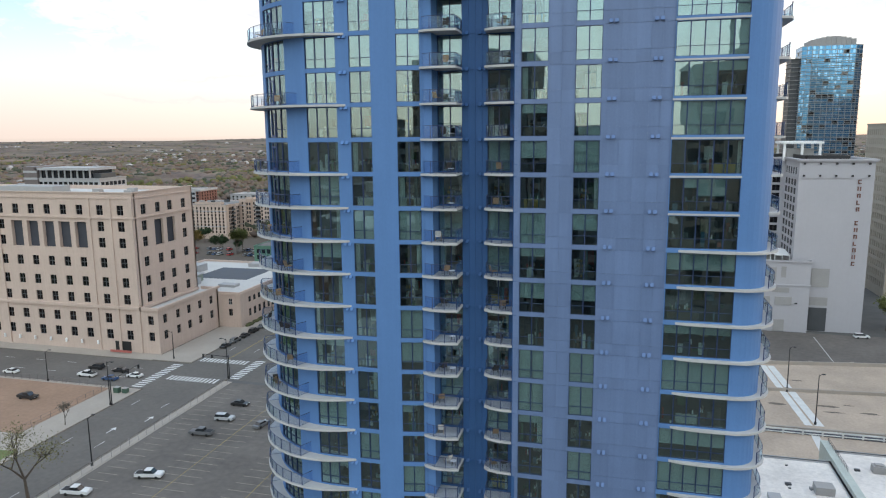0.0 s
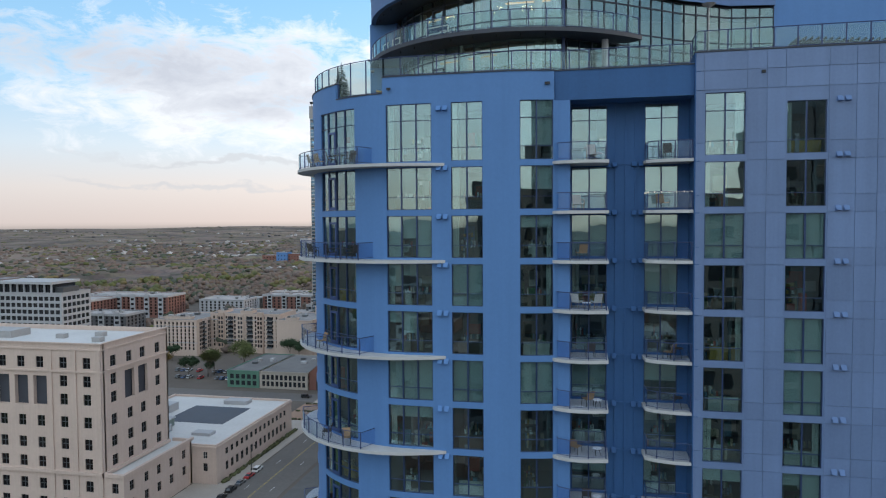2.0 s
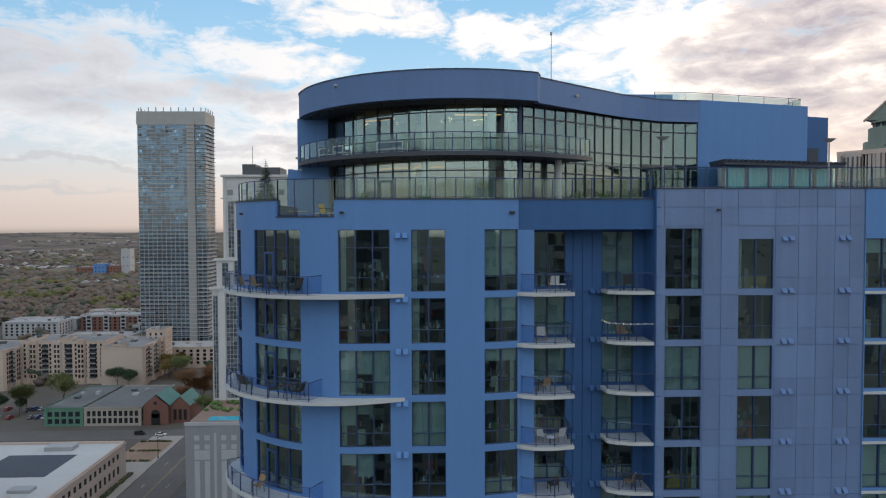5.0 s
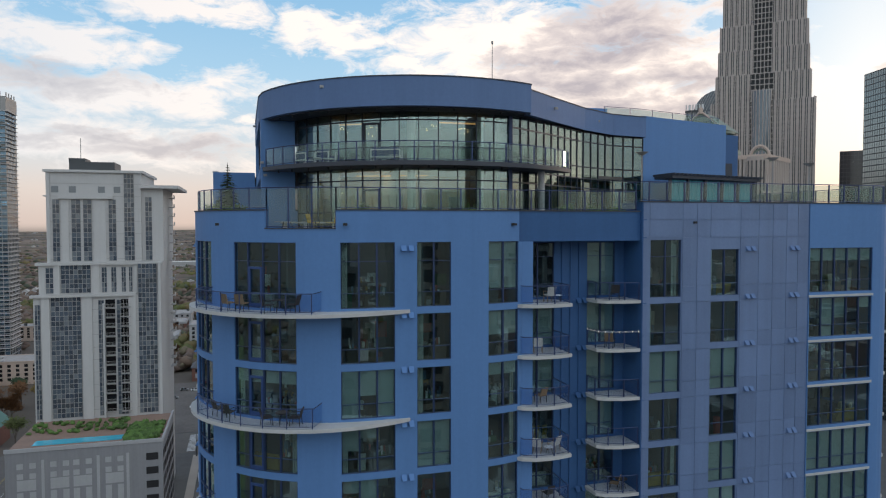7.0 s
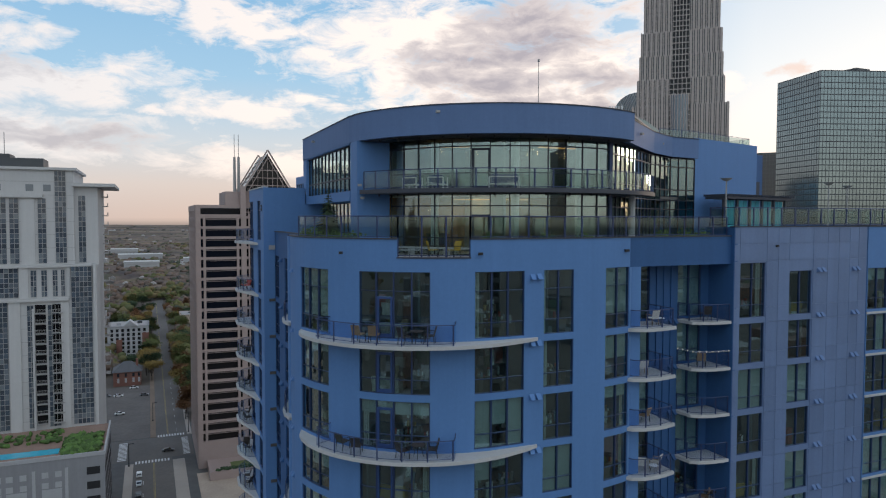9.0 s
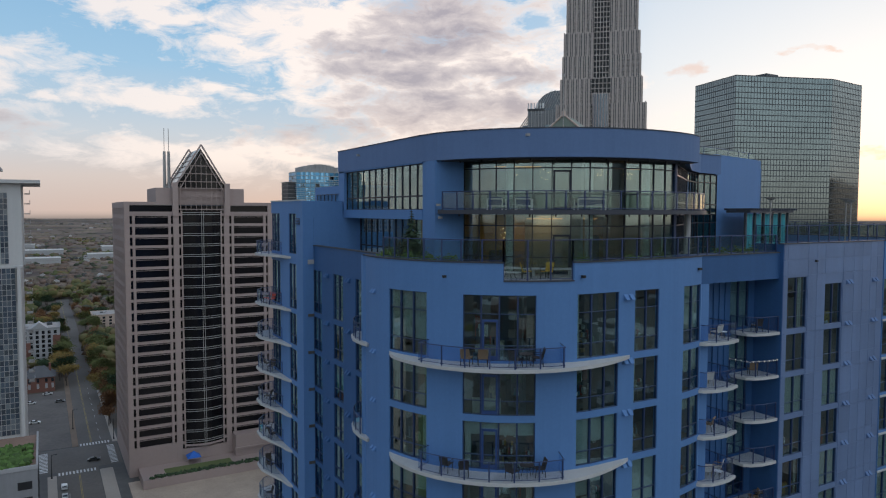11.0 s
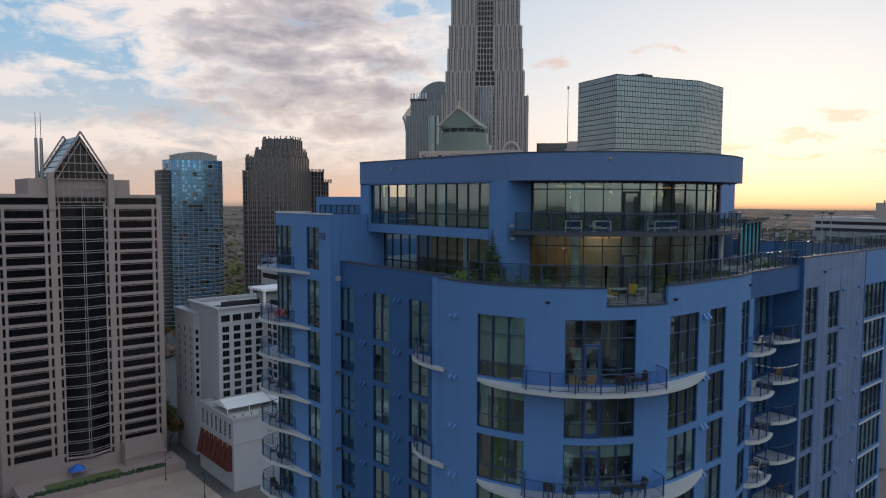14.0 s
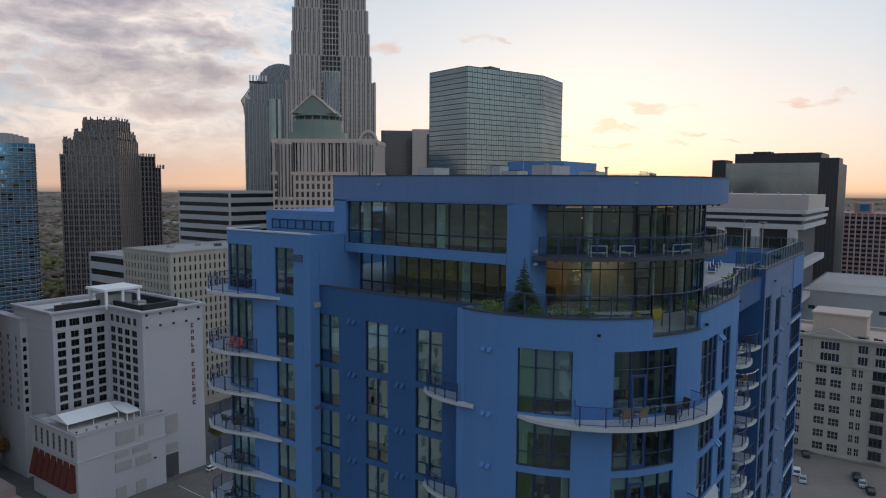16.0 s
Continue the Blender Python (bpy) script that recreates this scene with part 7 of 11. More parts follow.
for k in range(9):  # rounded crown screen, highest in the middle
    x0 = 128 + k * 3.25
    part("crown_screen", Shape().box(x0, 563, 129, x0 + 3.1, 584, 133.8 + 2.6 * math.sin(math.pi * (k + 0.5) / 9)), GREYBAR, b, "pale rounded crown screen")
part("corner_shaft", Shape().prism(rect(117, 569, 123, 585), 0, 121.5), DARKBAR, b)
for k in range(39):
    z = 4 + 3.1 * k
    part("balcony_ring", Shape().prism([(122.3, 565.6), (128.6, 560.5), (138, 559.9), (148, 559.9), (157.4, 560.5), (163.2, 565.6), (163.2, 584), (122.3, 584)], z, z + 0.32), GREYBAR, b)
    part("shaft_balcony", Shape().box(116.0, 568.2, z, 122.3, 584, z + 0.32), GREYBAR, b)
o_s = rect(-242, 567, -190, 590)
SLIMGL = surface("grey_blue_far_glass", (0.13, 0.22, 0.31), 0.12, 0.6, vary=0.35, grain=(0.02, 0.25))
b = tier_tower("slim_glass_tower", "tall grey and blue glass residential tower with comb crown", [(o_s, 0, 176)], SLIMGL, GREYBAR, 3.05, 3.4, 0.32, 0.45, 0.15, "apartment tower")
patches(b, o_s, 0, 172, 3.05, 3.4, 0.40, DGLASS, 7)
patches(b, o_s, 0, 172, 3.05, 1.7, 0.05, GLINTBL, 8, "bright_pane")
part("crown", Shape().prism(rect(-242.6, 566.4, -189.4, 590.6), 173, 183), GREYBAR, b, "pale crown screen")
comb(b, rect(-242, 567, -190, 590), 183, 3.2, 6, GREYBAR, 0.6)
part("shaft", Shape().prism(rect(-204, 565.6, -198, 567), 0, 176), GREYBAR, b)
sh = Shape()
for k in range(55):
    sh.box(-190, 566.2, 8 + 3.05 * k, -188.4, 589, 8.3 + 3.05 * k)
    sh.box(-204, 565.0, 8 + 3.05 * k, -190, 567.0, 8.3 + 3.05 * k)
    sh.box(-242, 566.3, 8 + 3.05 * k, -204, 567.0, 8.2 + 3.05 * k)
part("balcony_edges", sh, PALEBAND, b, kind="stuff")
c_t = [([(191.8, 592), (223.3, 566), (255, 590), (250, 606), (202, 606)], 0, 124.3), ([(194.5, 592), (223.3, 567.6), (253.5, 591), (249, 604), (203, 604)], 124.3, 136), ([(204, 588), (223.3, 569.5), (251, 590), (247, 602), (208, 602)], 136, 142.5), ([(210, 586), (224, 571.5), (243, 584), (240, 600), (214, 600)], 142.5, 151.8)]
b = tier_tower("brown_tower", "dark brown office tower with vertical ribs and comb crown", c_t, DGLASS, RIBBR, 4.2, 3.6, 1.1, 1.2, 0.7, sill_mat=BROWN)
for o, z0, z1 in c_t[1:]:
    comb(b, o, z1, 2.4, 5.0, BROWN, 0.7)
b = tier_tower("brown_annex", "dark brown stepped office annex with ribs", [(rect(255.6, 591, 268.9, 603), 0, 125.4), (rect(269, 592, 274.5, 603), 0, 116.3)], DGLASS, BROWN, 4.2, 3.0, 1.2, 0.6, 0.4)
comb(b, rect(258, 588, 268, 600), 126, 2, 2.5, BROWN, 0.5)
comb(b, rect(268, 588, 276, 600), 117, 2, 2.5, BROWN, 0.5)
b = tier_tower("dark_slab_office", "dark glass office slab with concrete side", [([(489, 529), (509.6, 504.5), (532.6, 523.8), (512, 548.3)], 0, 160)], DGLASS, DARKBAR, 3.8, 3.0, 0.3, 0.5, 0.1)
part("side", Shape().prism([(510, 504), (534, 475.6), (557, 494.9), (533, 523.4)], 0, 162), GRANITE, b, "plain concrete flank")
part("side_slot", Shape().prism([(519.6, 492), (523.8, 487), (524.4, 487.5), (520.2, 492.5)], 120, 157), DARK, b)
# black office tower: mirrored front between two dark end blocks
b = hold("black_tower", "black office tower with mirrored glass front between dark ends", "office tower", (510, 150, 0))
part("core", Shape().box(481.5, 108, 0, 540, 188, 121), DARKBAR, b)
for y0, y1, z1, x0 in ((181, 190.6, 123.8, 479), (106.6, 118.6, 124.3, 478)):
    blk = part("end_block", Shape().box(x0, y0, 0, 500, y1, z1), BLACKCLAD, b, "dark end block with upright seams")
    for k in range(1, 5):
        y = y0 + (y1 - y0) * k / 5
        part("seam", Shape().box(x0 - 0.25, y - 0.12, 2, x0, y + 0.12, z1 - 0.4), DARKBAR, blk)
part("penthouse", Shape().box(479.5, 117.8, 121.4, 520, 174.6, 128.2).box(479.2, 150, 128.2, 490, 162, 129.4), BLACKCLAD, b, "dark rooftop plant floor")
for k in range(5):
    for n in range(7):
        y0, z0 = 118.8 + k * 12.42, 66 + n * 7.9
        part("mirror_pane", Shape().box(479.6, y0, z0, 480.6, y0 + 12.34, z0 + 7.82), MGLASS, b)
for k in range(7):
    y0 = 118.8 + k * 8.9
    part("base_pane", Shape().box(479.8, y0, 4, 480.8, y0 + 8.4, 64), DGLASS, b)
# pinkish gridded block
b = hold("pink_grid_office", "pinkish office block with pale gridded front", "office tower", (655, 80, 0))
part("core", Shape().box(631, 20.5, 0, 680, 121.5, 81), DGLASS, b)
for n in range(20):
    z = 3 + n * 4.0
    part("spandrel", Shape().box(629.9, 20, z, 631.2, 122, z + 1.7), PINKCLAD, b)
for k in range(23):
    y = 20 + k * 4.62
    part("rib", Shape().box(629.3, y - 0.45, 0, 631, y + 0.45, 81.8 if k % 4 else 82.6), PALERIB, b)
part("parapet", Shape().box(629.6, 19.5, 81, 681, 122.5, 82.0), PINKCLAD, b)
part("penthouse", Shape().box(634, 97, 82, 660, 109.5, 90.6), PINKCLAD, b)
part("penthouse_glazing", Shape().box(633.8, 98.5, 84, 634, 105.5, 89.8), BLGLASS, b)


def banded(name, label, o, z1, mat, floors, z_first=4.0, share=0.45, roof_mat=None, category="office building"):
    """A block with long strip windows between solid bands."""
    b = hold(name, label, category, (sum(p[0] for p in o) / len(o), sum(p[1] for p in o) / len(o), 0))
    cx, cy = sum(p[0] for p in o) / len(o), sum(p[1] for p in o) / len(o)
    ins = [(p[0] + (0.6 if p[0] < cx else -0.6), p[1] + (0.6 if p[1] < cy else -0.6)) for p in o]
    part("glass_body", Shape().prism(ins, 0.2, z1 - 0.6), DGLASS, b)
    step = (z1 - z_first) / floors
    for e in edges_of(o):
        sh = Shape()
        pierced(sh, e, 0.504 if e.trim else 0.0, e.length, 0, z1, [(1.0, e.length - 1.0, [(z_first + step * k + step * 0.3, z_first + step * k + step * (0.3 + share)) for k in range(floors)])], 0, 0.5)
        part("wall", sh, mat, b)
    part("roof", Shape().prism(ins, z1 - 0.6, z1 - 0.3), roof_mat or ROOFG, b)
    return b


def punched(name, label, o, z1, mat, floors, bay=3.6, w=1.5, h=1.8, z_first=4.0, roof_mat=None, faces=(0, 1, 3), category="apartment building", objects=False, win=None):
    """A block with rows of single windows."""
    cx, cy = sum(p[0] for p in o) / len(o), sum(p[1] for p in o) / len(o)
    b = hold(name, label, category, (cx, cy, 0))
    ins = [(p[0] + (0.5 if p[0] < cx else -0.5), p[1] + (0.5 if p[1] < cy else -0.5)) for p in o]
    part("core", Shape().prism(ins, 0.2, z1 - 0.6), DGLASS, b)
    step = (z1 - z_first - 1.0) / floors
    zs = [z_first + step * k for k in range(floors)]
    for i, e in enumerate(edges_of(o)):
        sh = Shape()
        n = max(1, round((e.length - 2) / bay)) if i in faces else 0
        if objects and n:
            face_windows(b, sh, e, 0, z1, grid_wins(e, n, 1.0, w, h, zs, win), None)
        else:
            g = (e.length - 2) / max(n, 1)
            pierced(sh, e, 0.404 if e.trim else 0.0, e.length, 0, z1, [(1 + g * (q + 0.5) - w / 2, 1 + g * (q + 0.5) + w / 2, [(z, z + h) for z in zs]) for q in range(n)], 0, 0.4)
        part("wall", sh, mat, b)
    part("roof", Shape().prism(ins, z1 - 0.6, z1 - 0.3), roof_mat or ROOFG, b)
    sh = Shape()
    for e in edges_of(o):
        band(sh, e, 0, e.length, z1 - 0.5, z1, 0.3, 0.8)
    part("cornice", sh, mat, b)
    rr = random.Random(len(name) * 31 + int(abs(cx)))
    for q in range(3):
        x = ins[0][0] + (ins[2][0] - ins[0][0]) * rr.uniform(0.2, 0.8)
        y = ins[0][1] + (ins[2][1] - ins[0][1]) * rr.uniform(0.2, 0.8)
        w, d = rr.uniform(0.7, 1.8), rr.uniform(0.7, 1.5)
        part("roof_unit", Shape().box(x - w, y - d, z1 - 0.4, x + w, y + d, z1 + rr.uniform(0.5, 1.5)), (GREYBAR, WTOWER, DARKBAR)[q % 3], b)
    return b


BEIGE = surface("beige_precast", (0.40, 0.36, 0.30), 0.8, vary=0.1, grain=(0.05, 0.8))
GREYST = surface("dark_grey_brick", (0.10, 0.10, 0.105), 0.8, vary=0.2)
banded("white_band_office", "white office block with dark strip windows", rect(184, 380, 240, 430), 99, WTOWER, 18)
punched("beige_office", "beige precast office with slim upright windows", rect(108, 322, 165, 360), 73, BEIGE, 17, 2.6, 0.9, 2.6, category="office building")
banded("white_low_office", "white low office block with red emblem", rect(138, 408, 180, 450), 63, WTOWER, 8)
# white office: three roof bands with dark gaps over a recessed colonnade
b = hold("white_parapet_office", "white office with deep roof bands over recessed columns", "office building", (260, 120, 0))
part("core", Shape().box(233.5, 94, 0, 288, 147, 93.6), DARK, b)
part("recess_glazing", Shape().box(233.2, 95, 74, 233.4, 146, 87), DGLASS, b)
for z0, z1, d in ((93.3, 94.7, 0.0), (90.7, 92.0, 0.3), (87.2, 89.2, 0.8)):
    part("roof_band", Shape().band(ring_of(rect(229 + d, 89.5 + d, 292 - d, 151.5 - d), 0.0), ring_of(rect(231 + d, 91.5 + d, 290 - d, 149.5 - d), 0.0), z0, z1), PALEBAND, b, "white precast roof band")
part("band_core", Shape().box(230.6, 91.2, 88.0, 290.5, 150, 94.2), DARK, b)
for z in (74.0, 60.5, 47.0):
    part("floor_band", Shape().box(229.6, 90.2, z - 2.4, 291, 151, z), PALEBAND, b)
for k in range(5):
    for z0 in (74.0, 60.5):
        part("column", Shape().box(229.8, 92.7 + 13.3 * k, z0, 233.4, 95.9 + 13.3 * k, z0 + (13.2 if z0 > 70 else 11.1)), PALEBAND, b, "broad white column")
part("lower_wall", Shape().box(231, 91, 0, 290, 150, 44.6), PALEBAND, b)
for k in range(4):
    for z in (60.6, 47.2):
        part("recess_window", Shape().box(232.9, 97 + 13.3 * k, z, 233.4, 105.6 + 13.3 * k, z + 9.6), DGLASS, b)
part("plant_house", Shape().box(236, 90, 94.3, 284, 130.6, 100.6), GRANITE, b, "grey rooftop plant house")
for k in range(5):
    part("roof_mast", Shape().rod((237, 92 + 9 * k, 100.6), (237, 92 + 9 * k, 101.6), 0.3, 6), GREYBAR, b)
punched("long_grey_block", "long pale low building with white roof", rect(255, 20, 330, 93), 61, WTOWER, 8, 5, 2.5, 1.6, category="office building")
# cream apartment building beside a parking garage
def cream_building():
    b = hold("cream_apartment_building", "cream brick apartment building with white framed windows and balconies", "apartment building", (155, 70, 0))
    o = rect(145, 55, 166, 85)
    single, triple, wide = far_window(1.05, 2.1, DGLASS, CREAM, 1, 1, 0.06, 0.15), far_window(2.6, 2.1, DGLASS, CREAM, 2, 1, 0.06, 0.15), far_window(4.6, 2.2, DGLASS, CREAM, 4, 0, 0.07, 0.15)
    gap, attic = far_window(3.0, 2.5, DGLASS, DARKBAR, 2, 0, 0.08, 0.15), far_window(2.3, 2.2, DGLASS, CREAM, 2, 0, 0.06, 0.15)
    zs = [31.0 + 3.62 * k for k in range(7)]
    for i, e in enumerate(edges_of(o)):
        wins, high = [], []
        if i == 3:     # the west front runs from y 85 down to y 55
            wins += [(s - 0.525, z, 1.05, 2.1, single) for s in (6.45, 7.95, 21.05, 22.55) for z in zs]
            wins += [(s - 1.3, z, 2.6, 2.1, triple) for s in (13.2, 16.8) for z in zs]
            wins += [(s - 1.5, z - 0.2, 3.0, 2.5, gap) for s in (3.2, 26.8) for z in zs]
            high += [(s - 1.15, z, 2.3, 2.2, attic) for s in (3.2, 7.2, 22.8, 26.8) for z in (56.2, 59.3)]
            high += [(12.7, z, 4.6, 2.2, wide) for z in (56.2, 59.3)]
        for za, zb, ws in ((0, 55.4, wins), (55.4, 63.0, high)):
            sh = Shape()
            face_windows(b, sh, e, za, zb, sorted(ws, key=lambda w: (w[0], w[1])), None)
            part("wall", sh, CREAM, b)
    for z, d, h in ((55.3, 0.3, 0.4), (62.3, 0.5, 0.4), (62.7, 0.9, 0.5), (29.8, 0.3, 0.6)):
        part("cornice", Shape().band(ring_of(o, d), ring_of(o, -0.5), z, z + h), CREAM, b)
    part("core", Shape().prism(ring_of(o, -0.5)[:-1], 0.2, 62.0), DARK, b)
    part("roof", Shape().prism(ring_of(o, -0.4)[:-1], 62.0, 62.3), TANW, b)
    for y0, y1 in ((74.6, 75.2), (64.8, 65.4), (79.4, 79.9), (60.1, 60.6)):
        part("pilaster", Shape().box(144.7, y0, 55.8, 145.02, y1, 62.3), CREAM, b)
    sh = Shape()
    sh.v += [(144.6, 75.4, 63.2), (144.6, 64.6, 63.2), (144.6, 70, 65.2), (146.0, 75.4, 63.2), (146.0, 64.6, 63.2), (146.0, 70, 65.2)]
    sh.f += [(0, 2, 1), (3, 4, 5), (0, 3, 5, 2), (2, 5, 4, 1), (0, 1, 4, 3)]
    part("pediment", sh, CREAM, b)
    for y in (81.8, 58.2):
        for z in zs:
            bal = part("balcony", Shape().box(143.7, y - 1.8, z - 0.4, 145.0, y + 1.8, z - 0.2), CREAM, b)
            rail = Shape().box(143.72, y - 1.78, z + 0.7, 143.78, y + 1.78, z + 0.76)
            for k in range(13):
                rail.box(143.73, y - 1.76 + k * 0.29, z - 0.2, 143.77, y - 1.72 + k * 0.29, z + 0.7)
            part("railing", rail, BLACK, bal)
    part("roof_house", Shape().box(149, 62, 62.3, 160, 75, 68.4).box(148.6, 61.6, 68.4, 160.4, 75.4, 68.9), TANW, b, "tan rooftop plant house")
    part("roof_dome", Shape().rod((148, 82, 62.3), (148, 82, 64.4), 1.8, 12, 1.2), TERRA, b, "pale terracotta roof drum")
    rr = random.Random(8)
    for k in range(26):
        x, y = rr.uniform(146.5, 149), rr.uniform(57, 80)
        part("condenser", Shape().box(x - 0.5, y - 0.5, 62.3, x + 0.5, y + 0.5, 63.4), BLACK if k % 3 else GREYBAR, b)
    part("annex", Shape().box(142, 85.1, 0, 150, 91, 38).box(141.8, 84.95, 38, 150.2, 91.2, 38.4), WTOWER, b, "white side annex")
    g = hold("parking_garage", "tan concrete parking garage with open roof level", "parking garage", (105, 65, 0))
    part("deck", Shape().box(62, 31, 28.9, 144.6, 97, 29.5), surface("tan_garage_deck", (0.20, 0.17, 0.145), 0.9, vary=0.25, grain=(0.08, 1.0)), g, "stained tan roof deck")
    part("core", Shape().box(63, 32, 0, 144, 96, 28.9), DARKBAR, g)
    for e in edges_of(rect(62, 31, 144.6, 97)):
        for k in range(9):
            sh = Shape()
            band(sh, e, 0, e.length, 2.2 + 3.2 * k, 3.4 + 3.2 * k, 0.0, 0.3)
            part("parapet", sh, TANW, g)


TERRA = surface("pale_terracotta", (0.42, 0.24, 0.17), 0.8, vary=0.15)
cream_building()
# west of the street
PINKW = surface("pinkish_apartment_render", (0.46, 0.34, 0.27), 0.85, vary=0.15, grain=(0.05, 1.0), streak=0.2)


ROOFM = surface("mottled_grey_roof", (0.22, 0.21, 0.205), 0.9, vary=0.5, grain=(0.08, 0.7))


def tan_wing(label, o, z1, faces, stacks, brick=0.0):
    """Seven storeys of flats: stepped bays, balcony stacks, trim bands and parapets."""
    b = punched("tan_apartments", label, o, z1, TANW, 8, 2.9, 1.25, 1.8, faces=faces, roof_mat=ROOFM)
    es = edges_of(o)
    step = (z1 - 5.0) / 7
    for i in faces:
        e = es[i]
        for z in (8.4, z1 - 4.6):
            sh = Shape()
            band(sh, e, 0, e.length, z, z + 0.4, 0.18, 0.3)
            part("trim_band", sh, WTOWER, b)
        k = 0
        for s in stacks.get(i, ()):
            k += 1
            q, m = e.at(s)
            d = Vector((-m.y, m.x))
            if k % 2:      # projecting bay
                corner = [q - d * 2.6, q - d * 1.9 + m * 1.3, q + d * 1.9 + m * 1.3, q + d * 2.6]
                pr = [(p.x, p.y) for p in corner]
                area = sum(pr[a][0] * pr[(a + 1) % 4][1] - pr[(a + 1) % 4][0] * pr[a][1] for a in range(4))
                pr = pr if area > 0 else pr[::-1]
                part("bay", Shape().prism(pr, 0, z1 - 0.4 + (k % 3) * 0.7), PINKW if k % 3 else TANW, b)
                panes = Shape()
                for n in range(7):
                    z = 4.0 + step * n
                    for off in (-0.95, 0.95):
                        c = q + d * off + m * 1.32
                        a, bb = c - d * 0.6, c + d * 0.6
                        panes.prism(ring_ccw([(a.x, a.y), (bb.x, bb.y), (bb.x + m.x * 0.05, bb.y + m.y * 0.05), (a.x + m.x * 0.05, a.y + m.y * 0.05)]), z, z + 1.9)
                part("bay_glazing", panes, DGLASS, b, kind="stuff")
            else:          # balcony stack
                a, bb = q - d * 1.9, q + d * 1.9
                for n in range(7):
                    z = 3.6 + step * n
                    part("balcony_door", Shape().prism(ring_ccw([(a.x, a.y), (bb.x, bb.y), (bb.x + m.x * 0.05, bb.y + m.y * 0.05), (a.x + m.x * 0.05, a.y + m.y * 0.05)]), z + 0.1, z + 2.3), DGLASS, b)
                    part("balcony", Shape().prism(ring_ccw([(a.x, a.y), (bb.x, bb.y), (bb.x + m.x * 1.3, bb.y + m.y * 1.3), (a.x + m.x * 1.3, a.y + m.y * 1.3)]), z - 0.2, z), WTOWER, b)
                    part("railing", Shape().prism(ring_ccw([(a.x + m.x * 1.2, a.y + m.y * 1.2), (bb.x + m.x * 1.2, bb.y + m.y * 1.2), (bb.x + m.x * 1.28, bb.y + m.y * 1.28), (a.x + m.x * 1.28, a.y + m.y * 1.28)]), z, z + 1.0), DARKBAR, b)
    return b


tan_wing("long tan apartment building with stepped front", rect(-261, 436, -211.2, 462), 26, (0,), {0: (8, 14.5, 22, 28.5, 36, 42.5)})
tan_wing("tan apartment wing with plain end", rect(-292, 419, -261.2, 456), 23.5, (0, 1), {1: (3, 8, 13)})
tan_wing("tan apartment wing with balconies", rect(-211, 430, -187, 470), 23.2, (1,), {1: (4, 9.5, 16, 21.5, 28)})
tan_wing("taller tan stair tower of the apartments", rect(-197, 462, -185, 474), 28.5, (0, 1), {})
for x0, y0, x1, y1, z in ((-288, 424, -268, 428, 24.8), (-240, 437.5, -232, 445, 27.6), (-206, 433, -198, 437, 24.4), (-258, 440, -252, 450, 27.2)):
    punched("roof_room", "tan stair head on the apartment roof", rect(x0, y0, x1, y1), z, TANW, 1, 3, 1, 1, z - 3, roof_mat=ROOFM, faces=())
OY = 391.0
ob_ = punched("office_block", "white and grey modern office block with stepped top", rect(-396, OY, -337, OY + 26), 43, WTOWER, 9, 4.2, 3.2, 2.6, category="office building")
part("top_storey", Shape().box(-386, OY + 2, 42.6, -345, OY + 22, 48.2), DGLASS, ob_, "recessed dark glass top storey")
for k in range(9):
    part("top_column", Shape().box(-385.5 + k * 5, OY + 0.6, 42.6, -384.6 + k * 5, OY + 1.4, 48.2), WTOWER, ob_)
part("roof_slab", Shape().box(-388, OY - 1, 48.2, -343, OY + 24, 49.8), WTOWER, ob_, "overhanging pale roof slab")
part("end_tower", Shape().box(-397, OY - 1, 0, -386, OY + 20, 50.6), BROWN, ob_, "dark brown glazed end")
for k in range(10):
    part("end_tower_band", Shape().box(-397.2, OY - 1.3, 5 + k * 4.6, -385.9, OY - 0.95, 6.4 + k * 4.6), WTOWER, ob_)
part("plant_box", Shape().box(-345, OY + 4, 42.6, -339, OY + 18, 46.0), DARKBAR, ob_, "dark rooftop plant box")
punched("white_terrace_block", "white apartment block far off", rect(-470, 455, -400, 480), 34, WTOWER, 6, 4.5, 2.0, 2.0)
rb = random.Random(3)
